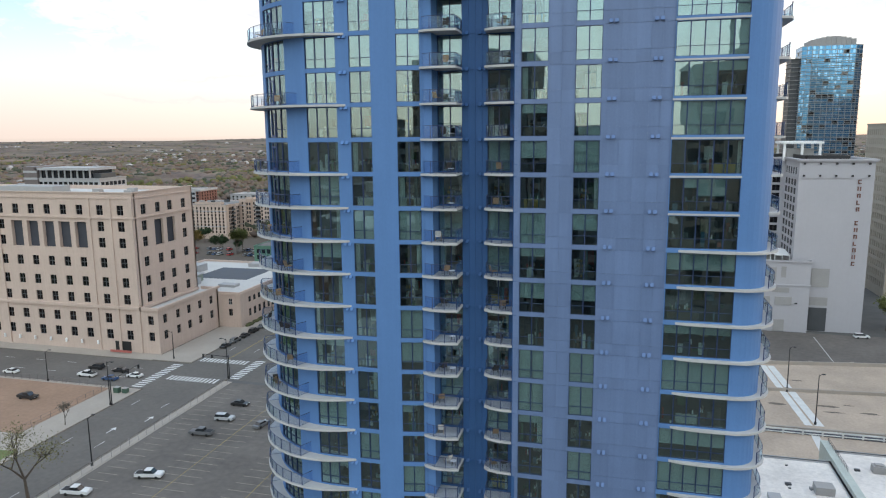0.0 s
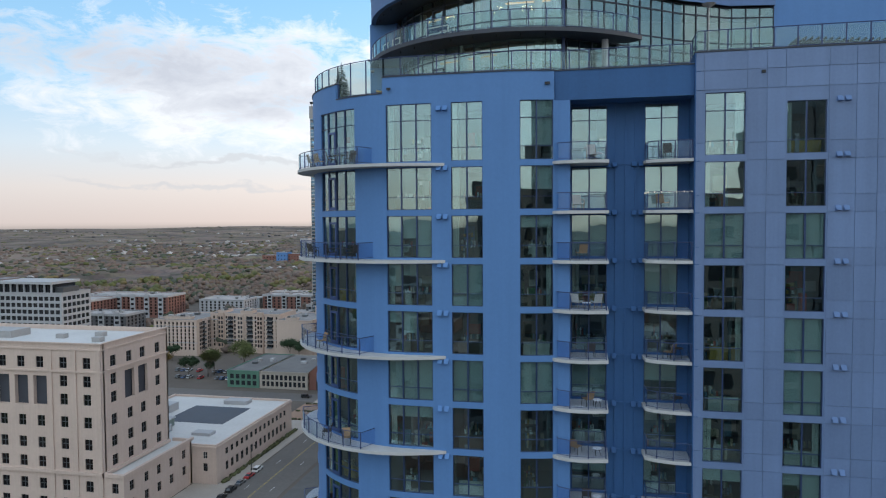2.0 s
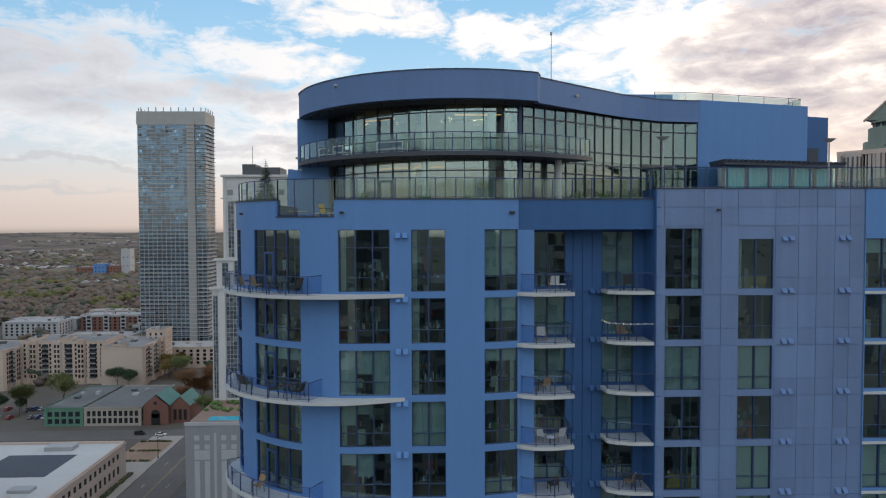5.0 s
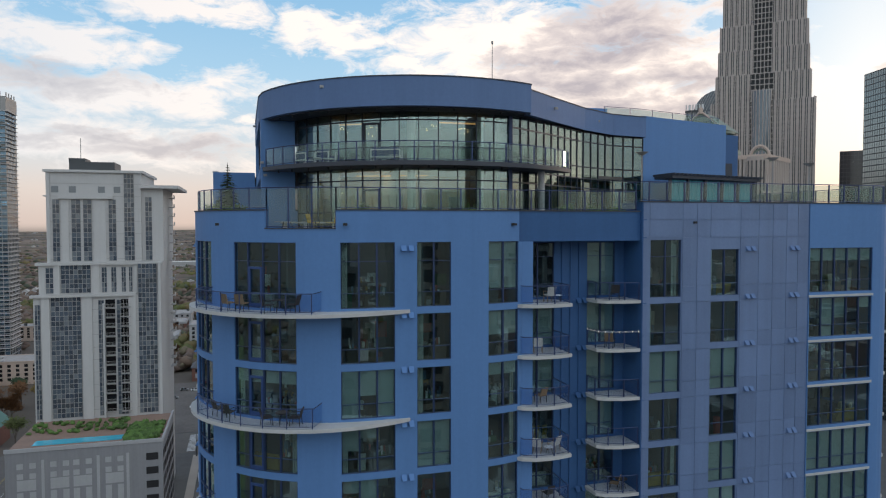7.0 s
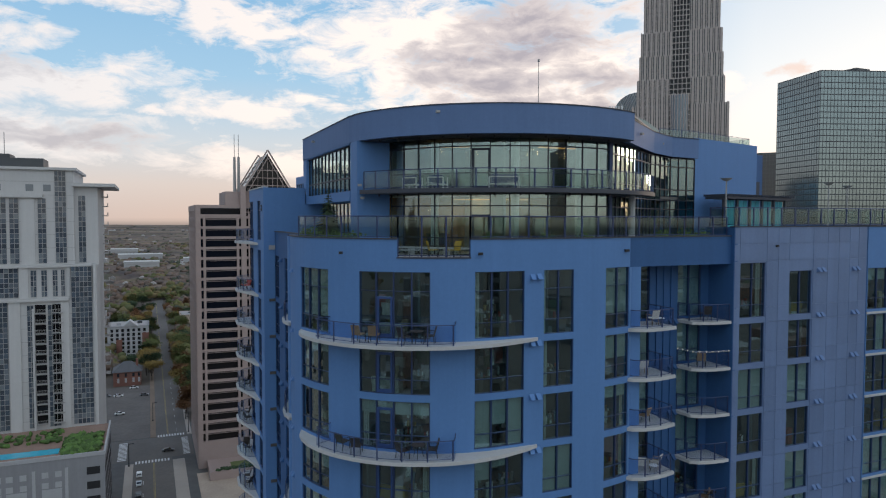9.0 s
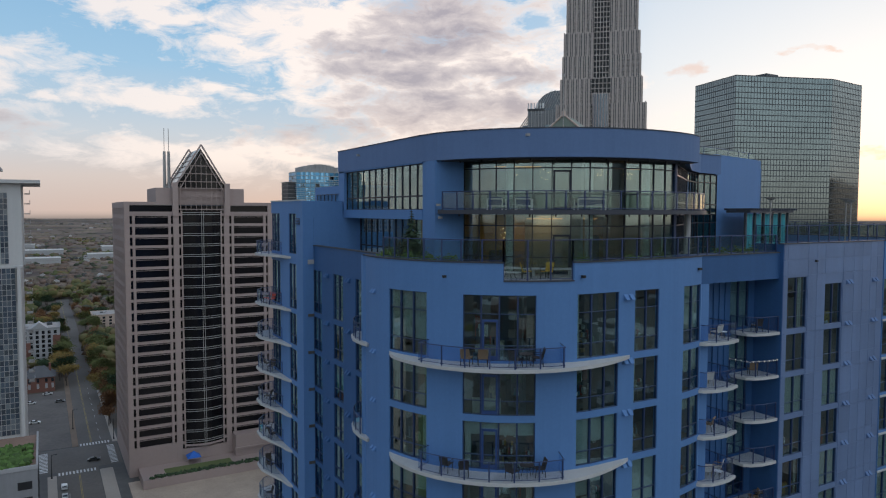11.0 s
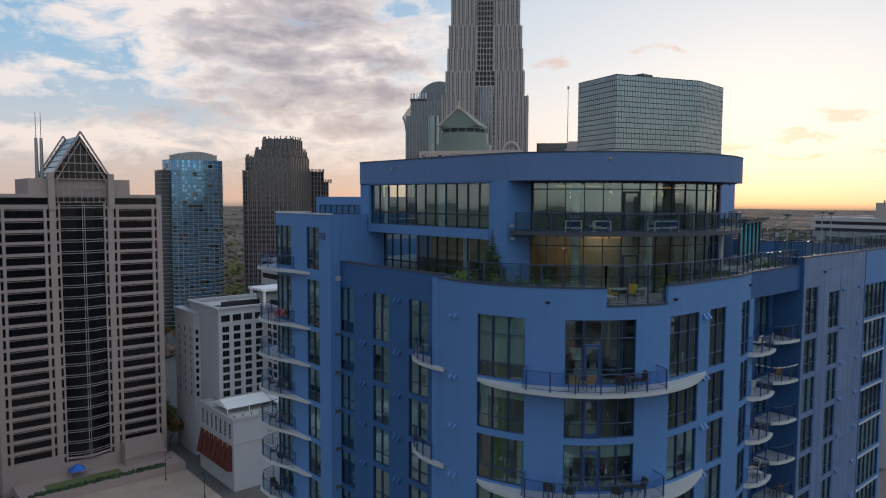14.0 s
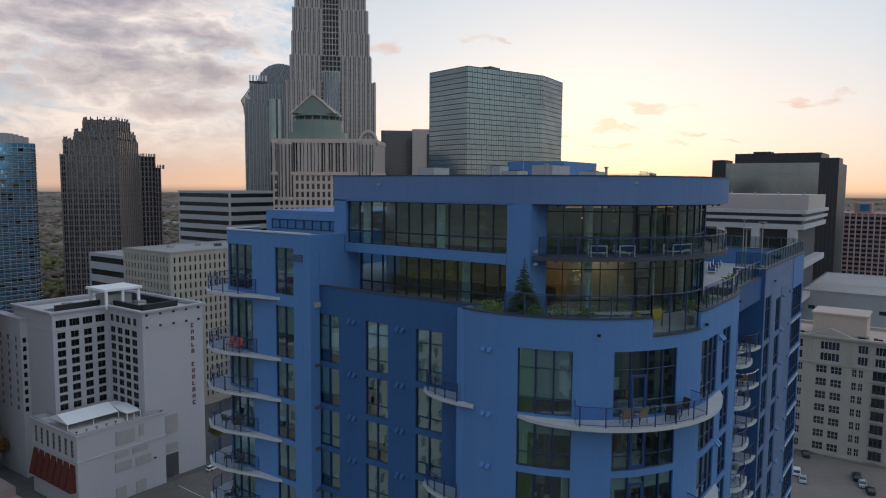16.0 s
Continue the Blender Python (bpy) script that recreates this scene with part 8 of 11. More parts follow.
for x, y, w, d, h, mat in ((-470, 576, 85, 28, 20, BRICK), (-470, 520, 34, 55, 19, BRICK), (-372, 606, 46, 26, 14, WTOWER), (-324, 640, 60, 26, 15, BRICK), (-398, 478, 42, 24, 17, GREYST), (-440, 470, 40, 30, 16, WTOWER), (-290, 540, 50, 24, 12, WTOWER),
                           (-205, 480, 60, 24, 14, TANW), (-150, 560, 70, 30, 13, WTOWER), (-345, 700, 50, 16, 12, TANW), (-290, 712, 60, 16, 13, TANW), (-395, 655, 60, 18, 10, WTOWER), (-262, 600, 46, 20, 11, GREYST), (-240, 650, 60, 18, 12, TANW), (-140, 640, 60, 30, 12, BRICK), (-120, 700, 40, 30, 12, WTOWER), (60, 760, 60, 30, 14, WTOWER), (-20, 640, 40, 26, 16, TANW),
                           (150, 800, 70, 40, 12, WTOWER), (330, 780, 90, 40, 14, WTOWER), (420, 720, 70, 40, 16, TANW), (560, 620, 60, 40, 16, WTOWER), (640, 480, 70, 50, 18, TANW), (690, 300, 60, 40, 16, WTOWER)):
    nm, lb = {id(BRICK): ("brick_apartments", "red brick apartment block with pale top"), id(WTOWER): ("white_apartments", "white low apartment block"), id(TANW): ("tan_block", "tan rendered low block"), id(GREYST): ("grey_apartments", "dark grey apartment block")}[id(mat)]
    bb = punched(nm, lb, rect(x, y, x + w, y + d), h, mat, max(3, round(h / 3.4)), 4.6, 2.0, 1.8, 2.5)
    if mat in (BRICK, GREYST):     # pale top storey, white corner bays and roof clutter
        bays = Shape()
        for e in edges_of(rect(x - 0.2, y - 0.2, x + w + 0.2, y + d + 0.2)):
            sh = Shape()
            band(sh, e, 0, e.length, h - 1.3, h + 0.5, 0.15, 0.4)
            part("attic_band", sh, WTOWER, bb)
        for k in range(max(2, round(w / 14))):
            q = x + w * (k + 0.5) / max(2, round(w / 14))
            part("bay", Shape().box(q - 2.4, y - 0.9, 0, q + 2.4, y + 0.3, h + 1.2), WTOWER, bb)
            for n in range(4):
                bays.box(q - 1.5, y - 1.0, 2.5 + n * h / 4.6, q + 1.5, y - 0.88, 4.6 + n * h / 4.6)
        part("bay_windows", bays, DGLASS, bb, kind="stuff")
    for k in range(3):
        qx, qy = x + rb.uniform(2, w - 3), y + rb.uniform(2, d - 3)
        part("roof_unit", Shape().box(qx, qy, h - 0.4, qx + rb.uniform(1, 2.6), qy + rb.uniform(1, 2.2), h + rb.uniform(0.5, 1.6)), (GREYBAR, DARKBAR, WTOWER)[k % 3], bb)
# white and brick flats and a brick house by the street lot
fl = punched("white_brick_flats", "white rendered flats with red brick side and roof pediment", rect(-70, 536, -44.5, 560), 24, WTOWER, 7, 3.4, 1.7, 2.1, 2.5)
part("brick_bay", Shape().box(-48.6, 535.2, 0, -44.3, 560.2, 19), BRICK, fl, "red brick end bay")
part("brick_bay", Shape().box(-64.6, 535.2, 0, -61.0, 536.4, 15), BRICK, fl, "red brick bay")
sh = Shape()
sh.v += [(-61, 535.4, 23.6), (-51, 535.4, 23.6), (-56, 535.4, 27.6), (-61, 545, 23.6), (-51, 545, 23.6), (-56, 545, 27.6)]
sh.f += [(0, 1, 2), (5, 4, 3), (0, 2, 5, 3), (1, 4, 5, 2)]
part("pediment", sh, WTOWER, fl)
hs = hold("brick_house", "red brick house with hipped grey roof", "house", (-56, 468, 0))
part("wall", Shape().box(-63.5, 461, 0, -48.8, 476, 8.2), BRICK, hs)
sh = Shape()
sh.v += [(-64.2, 460.3, 8.1), (-48.1, 460.3, 8.1), (-48.1, 476.7, 8.1), (-64.2, 476.7, 8.1), (-58, 468, 13.2), (-54, 468, 13.2)]
sh.f += [(0, 1, 5, 4), (1, 2, 5), (2, 3, 4, 5), (3, 0, 4), (0, 3, 2, 1)]
part("roof", sh, GREYST, hs, "dark grey hipped roof")
for x in (-61.5, -57.5, -53.5, -50.5):
    part("window", Shape().box(x, 460.9, 2.0, x + 1.2, 461.05, 4.6), WTOWER, hs)
    part("window", Shape().box(x, 460.9, 5.4, x + 1.2, 461.05, 7.4), DGLASS, hs)
part("chimney", Shape().box(-51.6, 466, 9, -50.4, 467.2, 14.6), BRICK, hs)
for x, y, w, d, h in ((-86, 1405, 60, 40, 4), (-104, 1640, 88, 50, 6), (20, 1480, 110, 40, 5), (-128, 1850, 60, 46, 9), (-180, 1520, 60, 40, 4), (60, 1700, 120, 60, 8)):
    sd = hold("white_shed", "long low white industrial shed far off", "shed", (x, y, 0), "far sheds")
    part("wall", Shape().box(x, y, 0, x + w, y + d, h + 12), WTOWER, sd)
    part("roof", Shape().box(x - 0.5, y - 0.5, h + 12, x + w + 0.5, y + d + 0.5, h + 12.5), ROOFW, sd)
    part("door_band", Shape().box(x + 4, y - 0.2, 12.2, x + w - 4, y - 0.05, h + 7), GREYBAR, sd)
# painted sheds of a far works
for x, y, w, d, h, mat, lb in ((-645, 1290, 34, 26, 19, BRICK, "red brick works shed far off"), (-612, 1284, 22, 24, 25, BLUE, "bright blue works shed far off"), (-592, 1290, 26, 26, 22, BRICK, "red brick works shed far off"), (-566, 1294, 16, 20, 52, WTOWER, "pale tall silo block far off")):
    punched("works_shed", lb, rect(x, y, x + w, y + d), h, mat, 3, 6, 2, 2, category="shed")
# the blocks behind the walk, seen only in the panes
rs = random.Random(77)
far_side, far_panes_s = Shape(), Shape()
for gx in range(-7, 8):
    for gy in range(1, 9):
        if rs.random() < 0.25:
            continue
        x, y = gx * 85 + rs.uniform(-12, 12), -gy * 95 + rs.uniform(-14, 14)
        w, d = rs.uniform(30, 62), rs.uniform(30, 60)
        h = rs.choice((8, 10, 12, 15, 18, 24, 40)) if gy > 2 else rs.choice((5, 7, 9, 12))
        far_side.box(x, y, 0, x + w, y + d, h)
        far_side.box(x + w * 0.3, y + d * 0.3, h, x + w * 0.5, y + d * 0.6, h + 3)
for x0, x1, h in ((24, 42, 96), (42, 60, 122), (60, 86, 140), (-56, -34, 100), (-34, -20, 80), (-20, -4, 74)):      # taller fronts mirrored in the upper panes
    far_side.box(x0, -190, 0, x1 - 0.5, -150, h)
    for k in range(int((x1 - x0) / 6.5)):
        for n in range(int(h / 7)):
            far_panes_s.box(x0 + 1 + 6.5 * k, -150, 3 + 7 * n, x0 + 5.2 + 6.5 * k, -149.9, 7.5 + 7 * n)
CITYMIX = motley("city_block_walls", [(0.24, 0.23, 0.21), (0.12, 0.115, 0.115), (0.17, 0.10, 0.075), (0.30, 0.29, 0.27), (0.18, 0.16, 0.14), (0.08, 0.09, 0.10)])
thing("southern_blocks", far_side, CITYMIX, "plain city blocks facing the tower's front", "city blocks", kind="stuff")
thing("southern_windows", far_panes_s, DGLASS, "dark strip windows of the plain city blocks", "windows", kind="stuff")
# church and green-fronted shops
ROOFD = surface("dull_grey_roofing", (0.14, 0.135, 0.13), 0.9, vary=0.35, grain=(0.08, 1.0))
GREENP = surface("green_shop_front", (0.10, 0.22, 0.16), 0.6, vary=0.15)
punched("cream_shops", "low cream shop building with dark shopfronts and deep grey roof", rect(-181.7, 347, -155, 392), 9, CREAM, 2, 2.4, 1.7, 2.6, 1.2, ROOFD, category="shop")
punched("green_shops", "low green-fronted shop building with grey roof", rect(-200, 347, -182, 392), 9, GREENP, 2, 3.0, 2.2, 2.4, 1.2, ROOFD, category="shop")
CHGREEN = surface("green_church_roof", (0.035, 0.15, 0.12), 0.5, vary=0.2)
ch = hold("brick_church", "red brick church front with green roof", "church", (-144, 356, 0))
sh = Shape()
sh.v += [(-150, 348, 0), (-138, 348, 0), (-138, 348, 9), (-144, 348, 14), (-150, 348, 9), (-150, 366, 0), (-138, 366, 0), (-138, 366, 9), (-144, 366, 14), (-150, 366, 9)]
sh.f += [(0, 1, 2, 3, 4), (9, 8, 7, 6, 5), (0, 4, 9, 5), (1, 6, 7, 2)]
part("wall", sh, BRICK, ch)
sh = Shape()
sh.v += [(-150.6, 349, 8.8), (-144, 349, 14.3), (-137.4, 349, 8.8), (-150.6, 366.5, 8.8), (-144, 366.5, 14.3), (-137.4, 366.5, 8.8)]
sh.f += [(0, 1, 4, 3), (1, 2, 5, 4)]
part("roof", sh, CHGREEN, ch, "green metal roof")
part("doorway", Shape().box(-146, 347.8, 0, -142, 348.1, 5.2).rod((-144, 347.8, 5.2), (-144, 348.1, 5.2), 2.0, 16), BLACK, ch, "dark arched doorway")
part("round_window", Shape().rod((-144, 347.8, 10.4), (-144, 348.1, 10.4), 0.9, 14), BLACK, ch)
sh = Shape()
sh.v += [(-137.9, 351, 0), (-129, 351, 0), (-129, 351, 8.4), (-133.4, 351, 12.6), (-137.9, 351, 8.4), (-137.9, 368, 0), (-129, 368, 0), (-129, 368, 8.4), (-133.4, 368, 12.6), (-137.9, 368, 8.4)]
sh.f += [(0, 1, 2, 3, 4), (9, 8, 7, 6, 5), (0, 4, 9, 5), (1, 6, 7, 2)]
part("side_wing", sh, BRICK, ch)
sh = Shape()
sh.v += [(-138.3, 350.6, 8.2), (-133.4, 350.6, 12.9), (-128.6, 350.6, 8.2), (-138.3, 368.4, 8.2), (-133.4, 368.4, 12.9), (-128.6, 368.4, 8.2)]
sh.f += [(0, 1, 4, 3), (1, 2, 5, 4)]
part("roof", sh, CHGREEN, ch, "green metal roof")
for x in (-136.6, -134.2, -131.8):
    part("window", Shape().box(x, 350.85, 1.5, x + 1.4, 351.05, 6.5), BLACK, ch)
ch.location.x -= 4.6
# near roofs and decks east of the tower
ROOFB = surface("weathered_white_roof", (0.70, 0.65, 0.605), 0.85, vary=0.3, grain=(0.12, 1.5), streak=0.0)
punched("white_roof_annex", "low white-roofed building with roof units", rect(22, 90, 41.4, 142), 6.0, WTOWER, 1, 6, 2, 2, 2, ROOFB)
punched("white_roof_annex", "low white-roofed building with a dark gutter", rect(43.0, 90, 78, 147.5), 6.0, WTOWER, 1, 6, 2, 2, 2, ROOFB)
pw = thing("parapet_wall", Shape().box(41.45, 90, 0, 42.95, 150, 6.9), surface("pale_green_render", (0.46, 0.50, 0.46), 0.85, vary=0.2, grain=(0.15, 1.5)), "pale green parapet wall between the white roofs", "wall", kind="structure")
for k in range(14):
    part("rail_post", Shape().rod((42.7, 136 + k, 6.9), (42.7, 136 + k, 7.9), 0.035, 5), BLACK, pw)
for z in (7.4, 7.9):
    part("rail", Shape().rod((42.7, 136, z), (42.7, 149.5, z), 0.04, 5), BLACK, pw)
rd = random.Random(44)
for k in range(26):
    x, y, s = rd.uniform(30, 60), rd.uniform(112, 140), rd.uniform(0.2, 0.6)
    if 40.3 < x < 44.2:
        continue
    sh = Shape().box(x - s, y - s * 0.6, 5.7, x + s, y + s * 0.6, 5.7 + s * 0.7).box(x - s * 0.8, y - s * 0.9, 5.7, x - s * 0.3, y + s * 0.2, 5.9)
    thing("roof_debris", sh, (GREYBAR, BROWN, WHITE, DARKBAR)[k % 4], "small pile of rubble and offcuts on the white roof", "debris", "debris on the white roof")

# ---------------------------------------------------------------- trees and woods
BARK = surface("bark", (0.09, 0.07, 0.055), 0.95, vary=0.3, grain=(1.0, 8.0))
TWIG = surface("bare_twigs", (0.15, 0.125, 0.10), 0.95, vary=0.3, island=0.4)
LEAFG = surface("spring_leaves", (0.10, 0.115, 0.035), 0.9, vary=0.4, grain=(0.5, 3.0), island=0.5)
LEAFD = surface("dark_evergreen", (0.035, 0.065, 0.028), 0.9, vary=0.4, grain=(0.5, 3.0), island=0.5)
LEAFR = surface("rusty_leaves", (0.16, 0.075, 0.03), 0.9, vary=0.4, grain=(0.5, 3.0), island=0.5)
LEAFY = surface("yellow_leaves", (0.20, 0.135, 0.035), 0.9, vary=0.4, grain=(0.5, 3.0), island=0.5)
WOODS = motley("winter_woods", [(0.176, 0.127, 0.105), (0.151, 0.120, 0.098), (0.158, 0.134, 0.093), (0.188, 0.142, 0.119), (0.142, 0.110, 0.095), (0.171, 0.122, 0.095), (0.161, 0.134, 0.119)], 0.95, 0.05)


def canopy_material():
    """Brown, grey, olive and rust patches of bare woods at several sizes."""
    m = surface("woods_canopy", (0.135, 0.108, 0.088), 0.95, spec=0.05)
    t = m.node_tree
    pos = t.nodes.new("ShaderNodeNewGeometry").outputs["Position"]

    def cloud(scale, detail=5.0):
        n = nd(t, "ShaderNodeTexNoise", i_Scale=scale, i_Detail=detail, i_Roughness=0.65)
        t.links.new(pos, n.inputs["Vector"])
        return n.outputs[0]
    col = ramp_node(t, cloud(0.012), [(0.34, (0.110, 0.096, 0.092)), (0.45, (0.202, 0.146, 0.125)), (0.55, (0.179, 0.149, 0.112)), (0.66, (0.234, 0.154, 0.117))])
    col = mix_node(t, ramp_node(t, cloud(0.02), [(0.54, (0, 0, 0)), (0.64, (0.85, 0.85, 0.85))]), col, (0.085, 0.097, 0.058))
    col = mix_node(t, ramp_node(t, cloud(0.0035, 4.0), [(0.46, (0, 0, 0)), (0.60, (0.7, 0.7, 0.7))]), col, (0.149, 0.127, 0.112))
    col = mix_node(t, ramp_node(t, cloud(0.006, 4.0), [(0.58, (0, 0, 0)), (0.68, (0.6, 0.6, 0.6))]), col, (0.192, 0.165, 0.098))
    fine = ramp_node(t, cloud(0.16, 3.0), [(0.30, (0.84, 0.84, 0.84)), (0.70, (1.16, 1.16, 1.16))])
    col = mix_node(t, 1.0, col, fine, "MULTIPLY")
    broad = ramp_node(t, cloud(0.0045, 4.0), [(0.36, (0.55, 0.58, 0.62)), (0.52, (1.0, 1.0, 1.0)), (0.64, (1.4, 1.36, 1.3))])
    col = mix_node(t, 1.0, col, broad, "MULTIPLY")
    t.links.new(col, t.nodes["Principled BSDF"].inputs["Base Color"])
    return m


CANOPY = canopy_material()
PINES = surface("evergreen_and_haze_tone", (0.075, 0.085, 0.062), 0.95, vary=0.3, grain=(0.01, 0.05), island=0.4, spec=0.05)
OLIVE = motley("budding_woods", [(0.146, 0.134, 0.064), (0.121, 0.125, 0.052), (0.167, 0.134, 0.070), (0.105, 0.114, 0.056)], 0.95, 0.05)
ROOFS = surface("far_roofs", (0.25, 0.238, 0.232), 0.9, vary=0.75, grain=(0.01, 0.1), island=0.85)

ICO_V = [(0, 0, 1), (0.894, 0, 0.447), (0.276, 0.851, 0.447), (-0.724, 0.526, 0.447), (-0.724, -0.526, 0.447), (0.276, -0.851, 0.447),
         (0.724, 0.526, -0.447), (-0.276, 0.851, -0.447), (-0.894, 0, -0.447), (-0.276, -0.851, -0.447), (0.724, -0.526, -0.447), (0, 0, -1)]
ICO_F = [(0, 1, 2), (0, 2, 3), (0, 3, 4), (0, 4, 5), (0, 5, 1), (1, 6, 2), (2, 7, 3), (3, 8, 4), (4, 9, 5), (5, 10, 1), (6, 7, 2), (7, 8, 3), (8, 9, 4), (9, 10, 5), (10, 6, 1), (11, 7, 6), (11, 8, 7), (11, 9, 8), (11, 10, 9), (11, 6, 10)]


def clump(shape, x, y, z, rx, rz, r, rough=0.35):
    i = len(shape.v)
    for a, b, c in ICO_V:
        k = 1 + r.uniform(-rough, rough)
        shape.v.append((x + a * rx * k, y + b * rx * k, z + c * rz * k))
    shape.f += [(i + a, i + b, i + c) for a, b, c in ICO_F]


def tuft(shape, x, y, z, rx, rz, r):
    """A small ragged far crown of eight faces."""
    i = len(shape.v)
    a0 = r.uniform(0, 1.57)
    for k in range(4):
        q = rx * r.uniform(0.6, 1.3)
        shape.v.append((x + q * math.cos(a0 + k * 1.571), y + q * math.sin(a0 + k * 1.571), z + rz * r.uniform(-0.35, 0.35)))
    shape.v += [(x + rx * r.uniform(-0.3, 0.3), y + rx * r.uniform(-0.3, 0.3), z + rz * r.uniform(0.8, 1.3)), (x, y, z - rz)]
    for k in range(4):
        shape.f += [(i + k, i + (k + 1) % 4, i + 4), (i + (k + 1) % 4, i + k, i + 5)]


def leaf(shape, p, size, r):
    u = Vector((r.uniform(-1, 1), r.uniform(-1, 1), r.uniform(-0.6, 0.6))).normalized()
    v = u.orthogonal().normalized()
    v = v * r.uniform(0.6, 1.0)
    i = len(shape.v)
    for a, b in ((-1, -0.5), (1, -0.5), (0.7, 0.6), (-0.7, 0.6)):
        shape.v.append(tuple(p + (u * a + v * b) * size))
    shape.f.append((i, i + 1, i + 2, i + 3))


def tree(x, y, h, spread, leaves, mat, seed, label, leaf_size=0.35, z=0.0, name="tree"):
    """A tapered trunk that forks into limbs, with twigs or leaves at their ends."""
    r = random.Random(seed)
    base = Vector((x, y, z))
    t = hold(name, label, "tree", base)
    trunk, tips = Shape(), []

    def grow(p, d, length, rad, depth):
        q = p + d * length
        trunk.rod(p, q, rad, 6 if depth > 1 else 4, rad * 0.62)
        if depth == 0:
            tips.append(q)
            return
        tips.append(q) if depth < 3 else None
        for k in range(3 if depth > 1 else 3):
            nd_ = (d + Vector((r.uniform(-1, 1), r.uniform(-1, 1), r.uniform(-0.15, 0.6))) * spread).normalized()
            grow(q, nd_, length * r.uniform(0.62, 0.82), rad * 0.6, depth - 1)

    grow(base, Vector((r.uniform(-0.05, 0.05), r.uniform(-0.05, 0.05), 1)).normalized(), h * 0.30, h * 0.022, 4)
    part("trunk", trunk, BARK, t)
    crown = Shape()
    for p in tips:
        for k in range(leaves):
            leaf(crown, p + Vector((r.gauss(0, 1), r.gauss(0, 1), r.gauss(0, 0.8))) * h * 0.07, leaf_size * r.uniform(0.5, 1.2), r)
    part("crown", crown, mat, t)
    return t


def conifer(x, y, z, h, w, seed, label, mat=LEAFD):
    r = random.Random(seed)
    t = hold("conifer", label, "tree", (x, y, z))
    part("trunk", Shape().rod((x, y, z), (x, y, z + h), h * 0.025, 6, 0.01), BARK, t)
    cr = Shape()
    tiers_n = 22
    for k in range(tiers_n):
        u = k / tiers_n
        zz, rad = z + h * (0.08 + 0.92 * u), w * (1 - u) + 0.03
        for q in range(26):
            a = r.uniform(0, 6.283)
            rr = rad * r.uniform(0.75, 1.1)
            tip = Vector((x + rr * math.cos(a), y + rr * math.sin(a), zz - 0.12 * rr + r.uniform(-0.05, 0.05)))
            root = Vector((x, y, zz + 0.18 * rr))
            side = Vector((-math.sin(a), math.cos(a), 0)) * rr * 0.16
            m = root.lerp(tip, 0.6)
            i = len(cr.v)
            cr.v += [tuple(root), tuple(m + side), tuple(tip), tuple(m - side)]
            cr.f.append((i, i + 1, i + 2, i + 3))
    part("foliage", cr, mat, t)
    return t


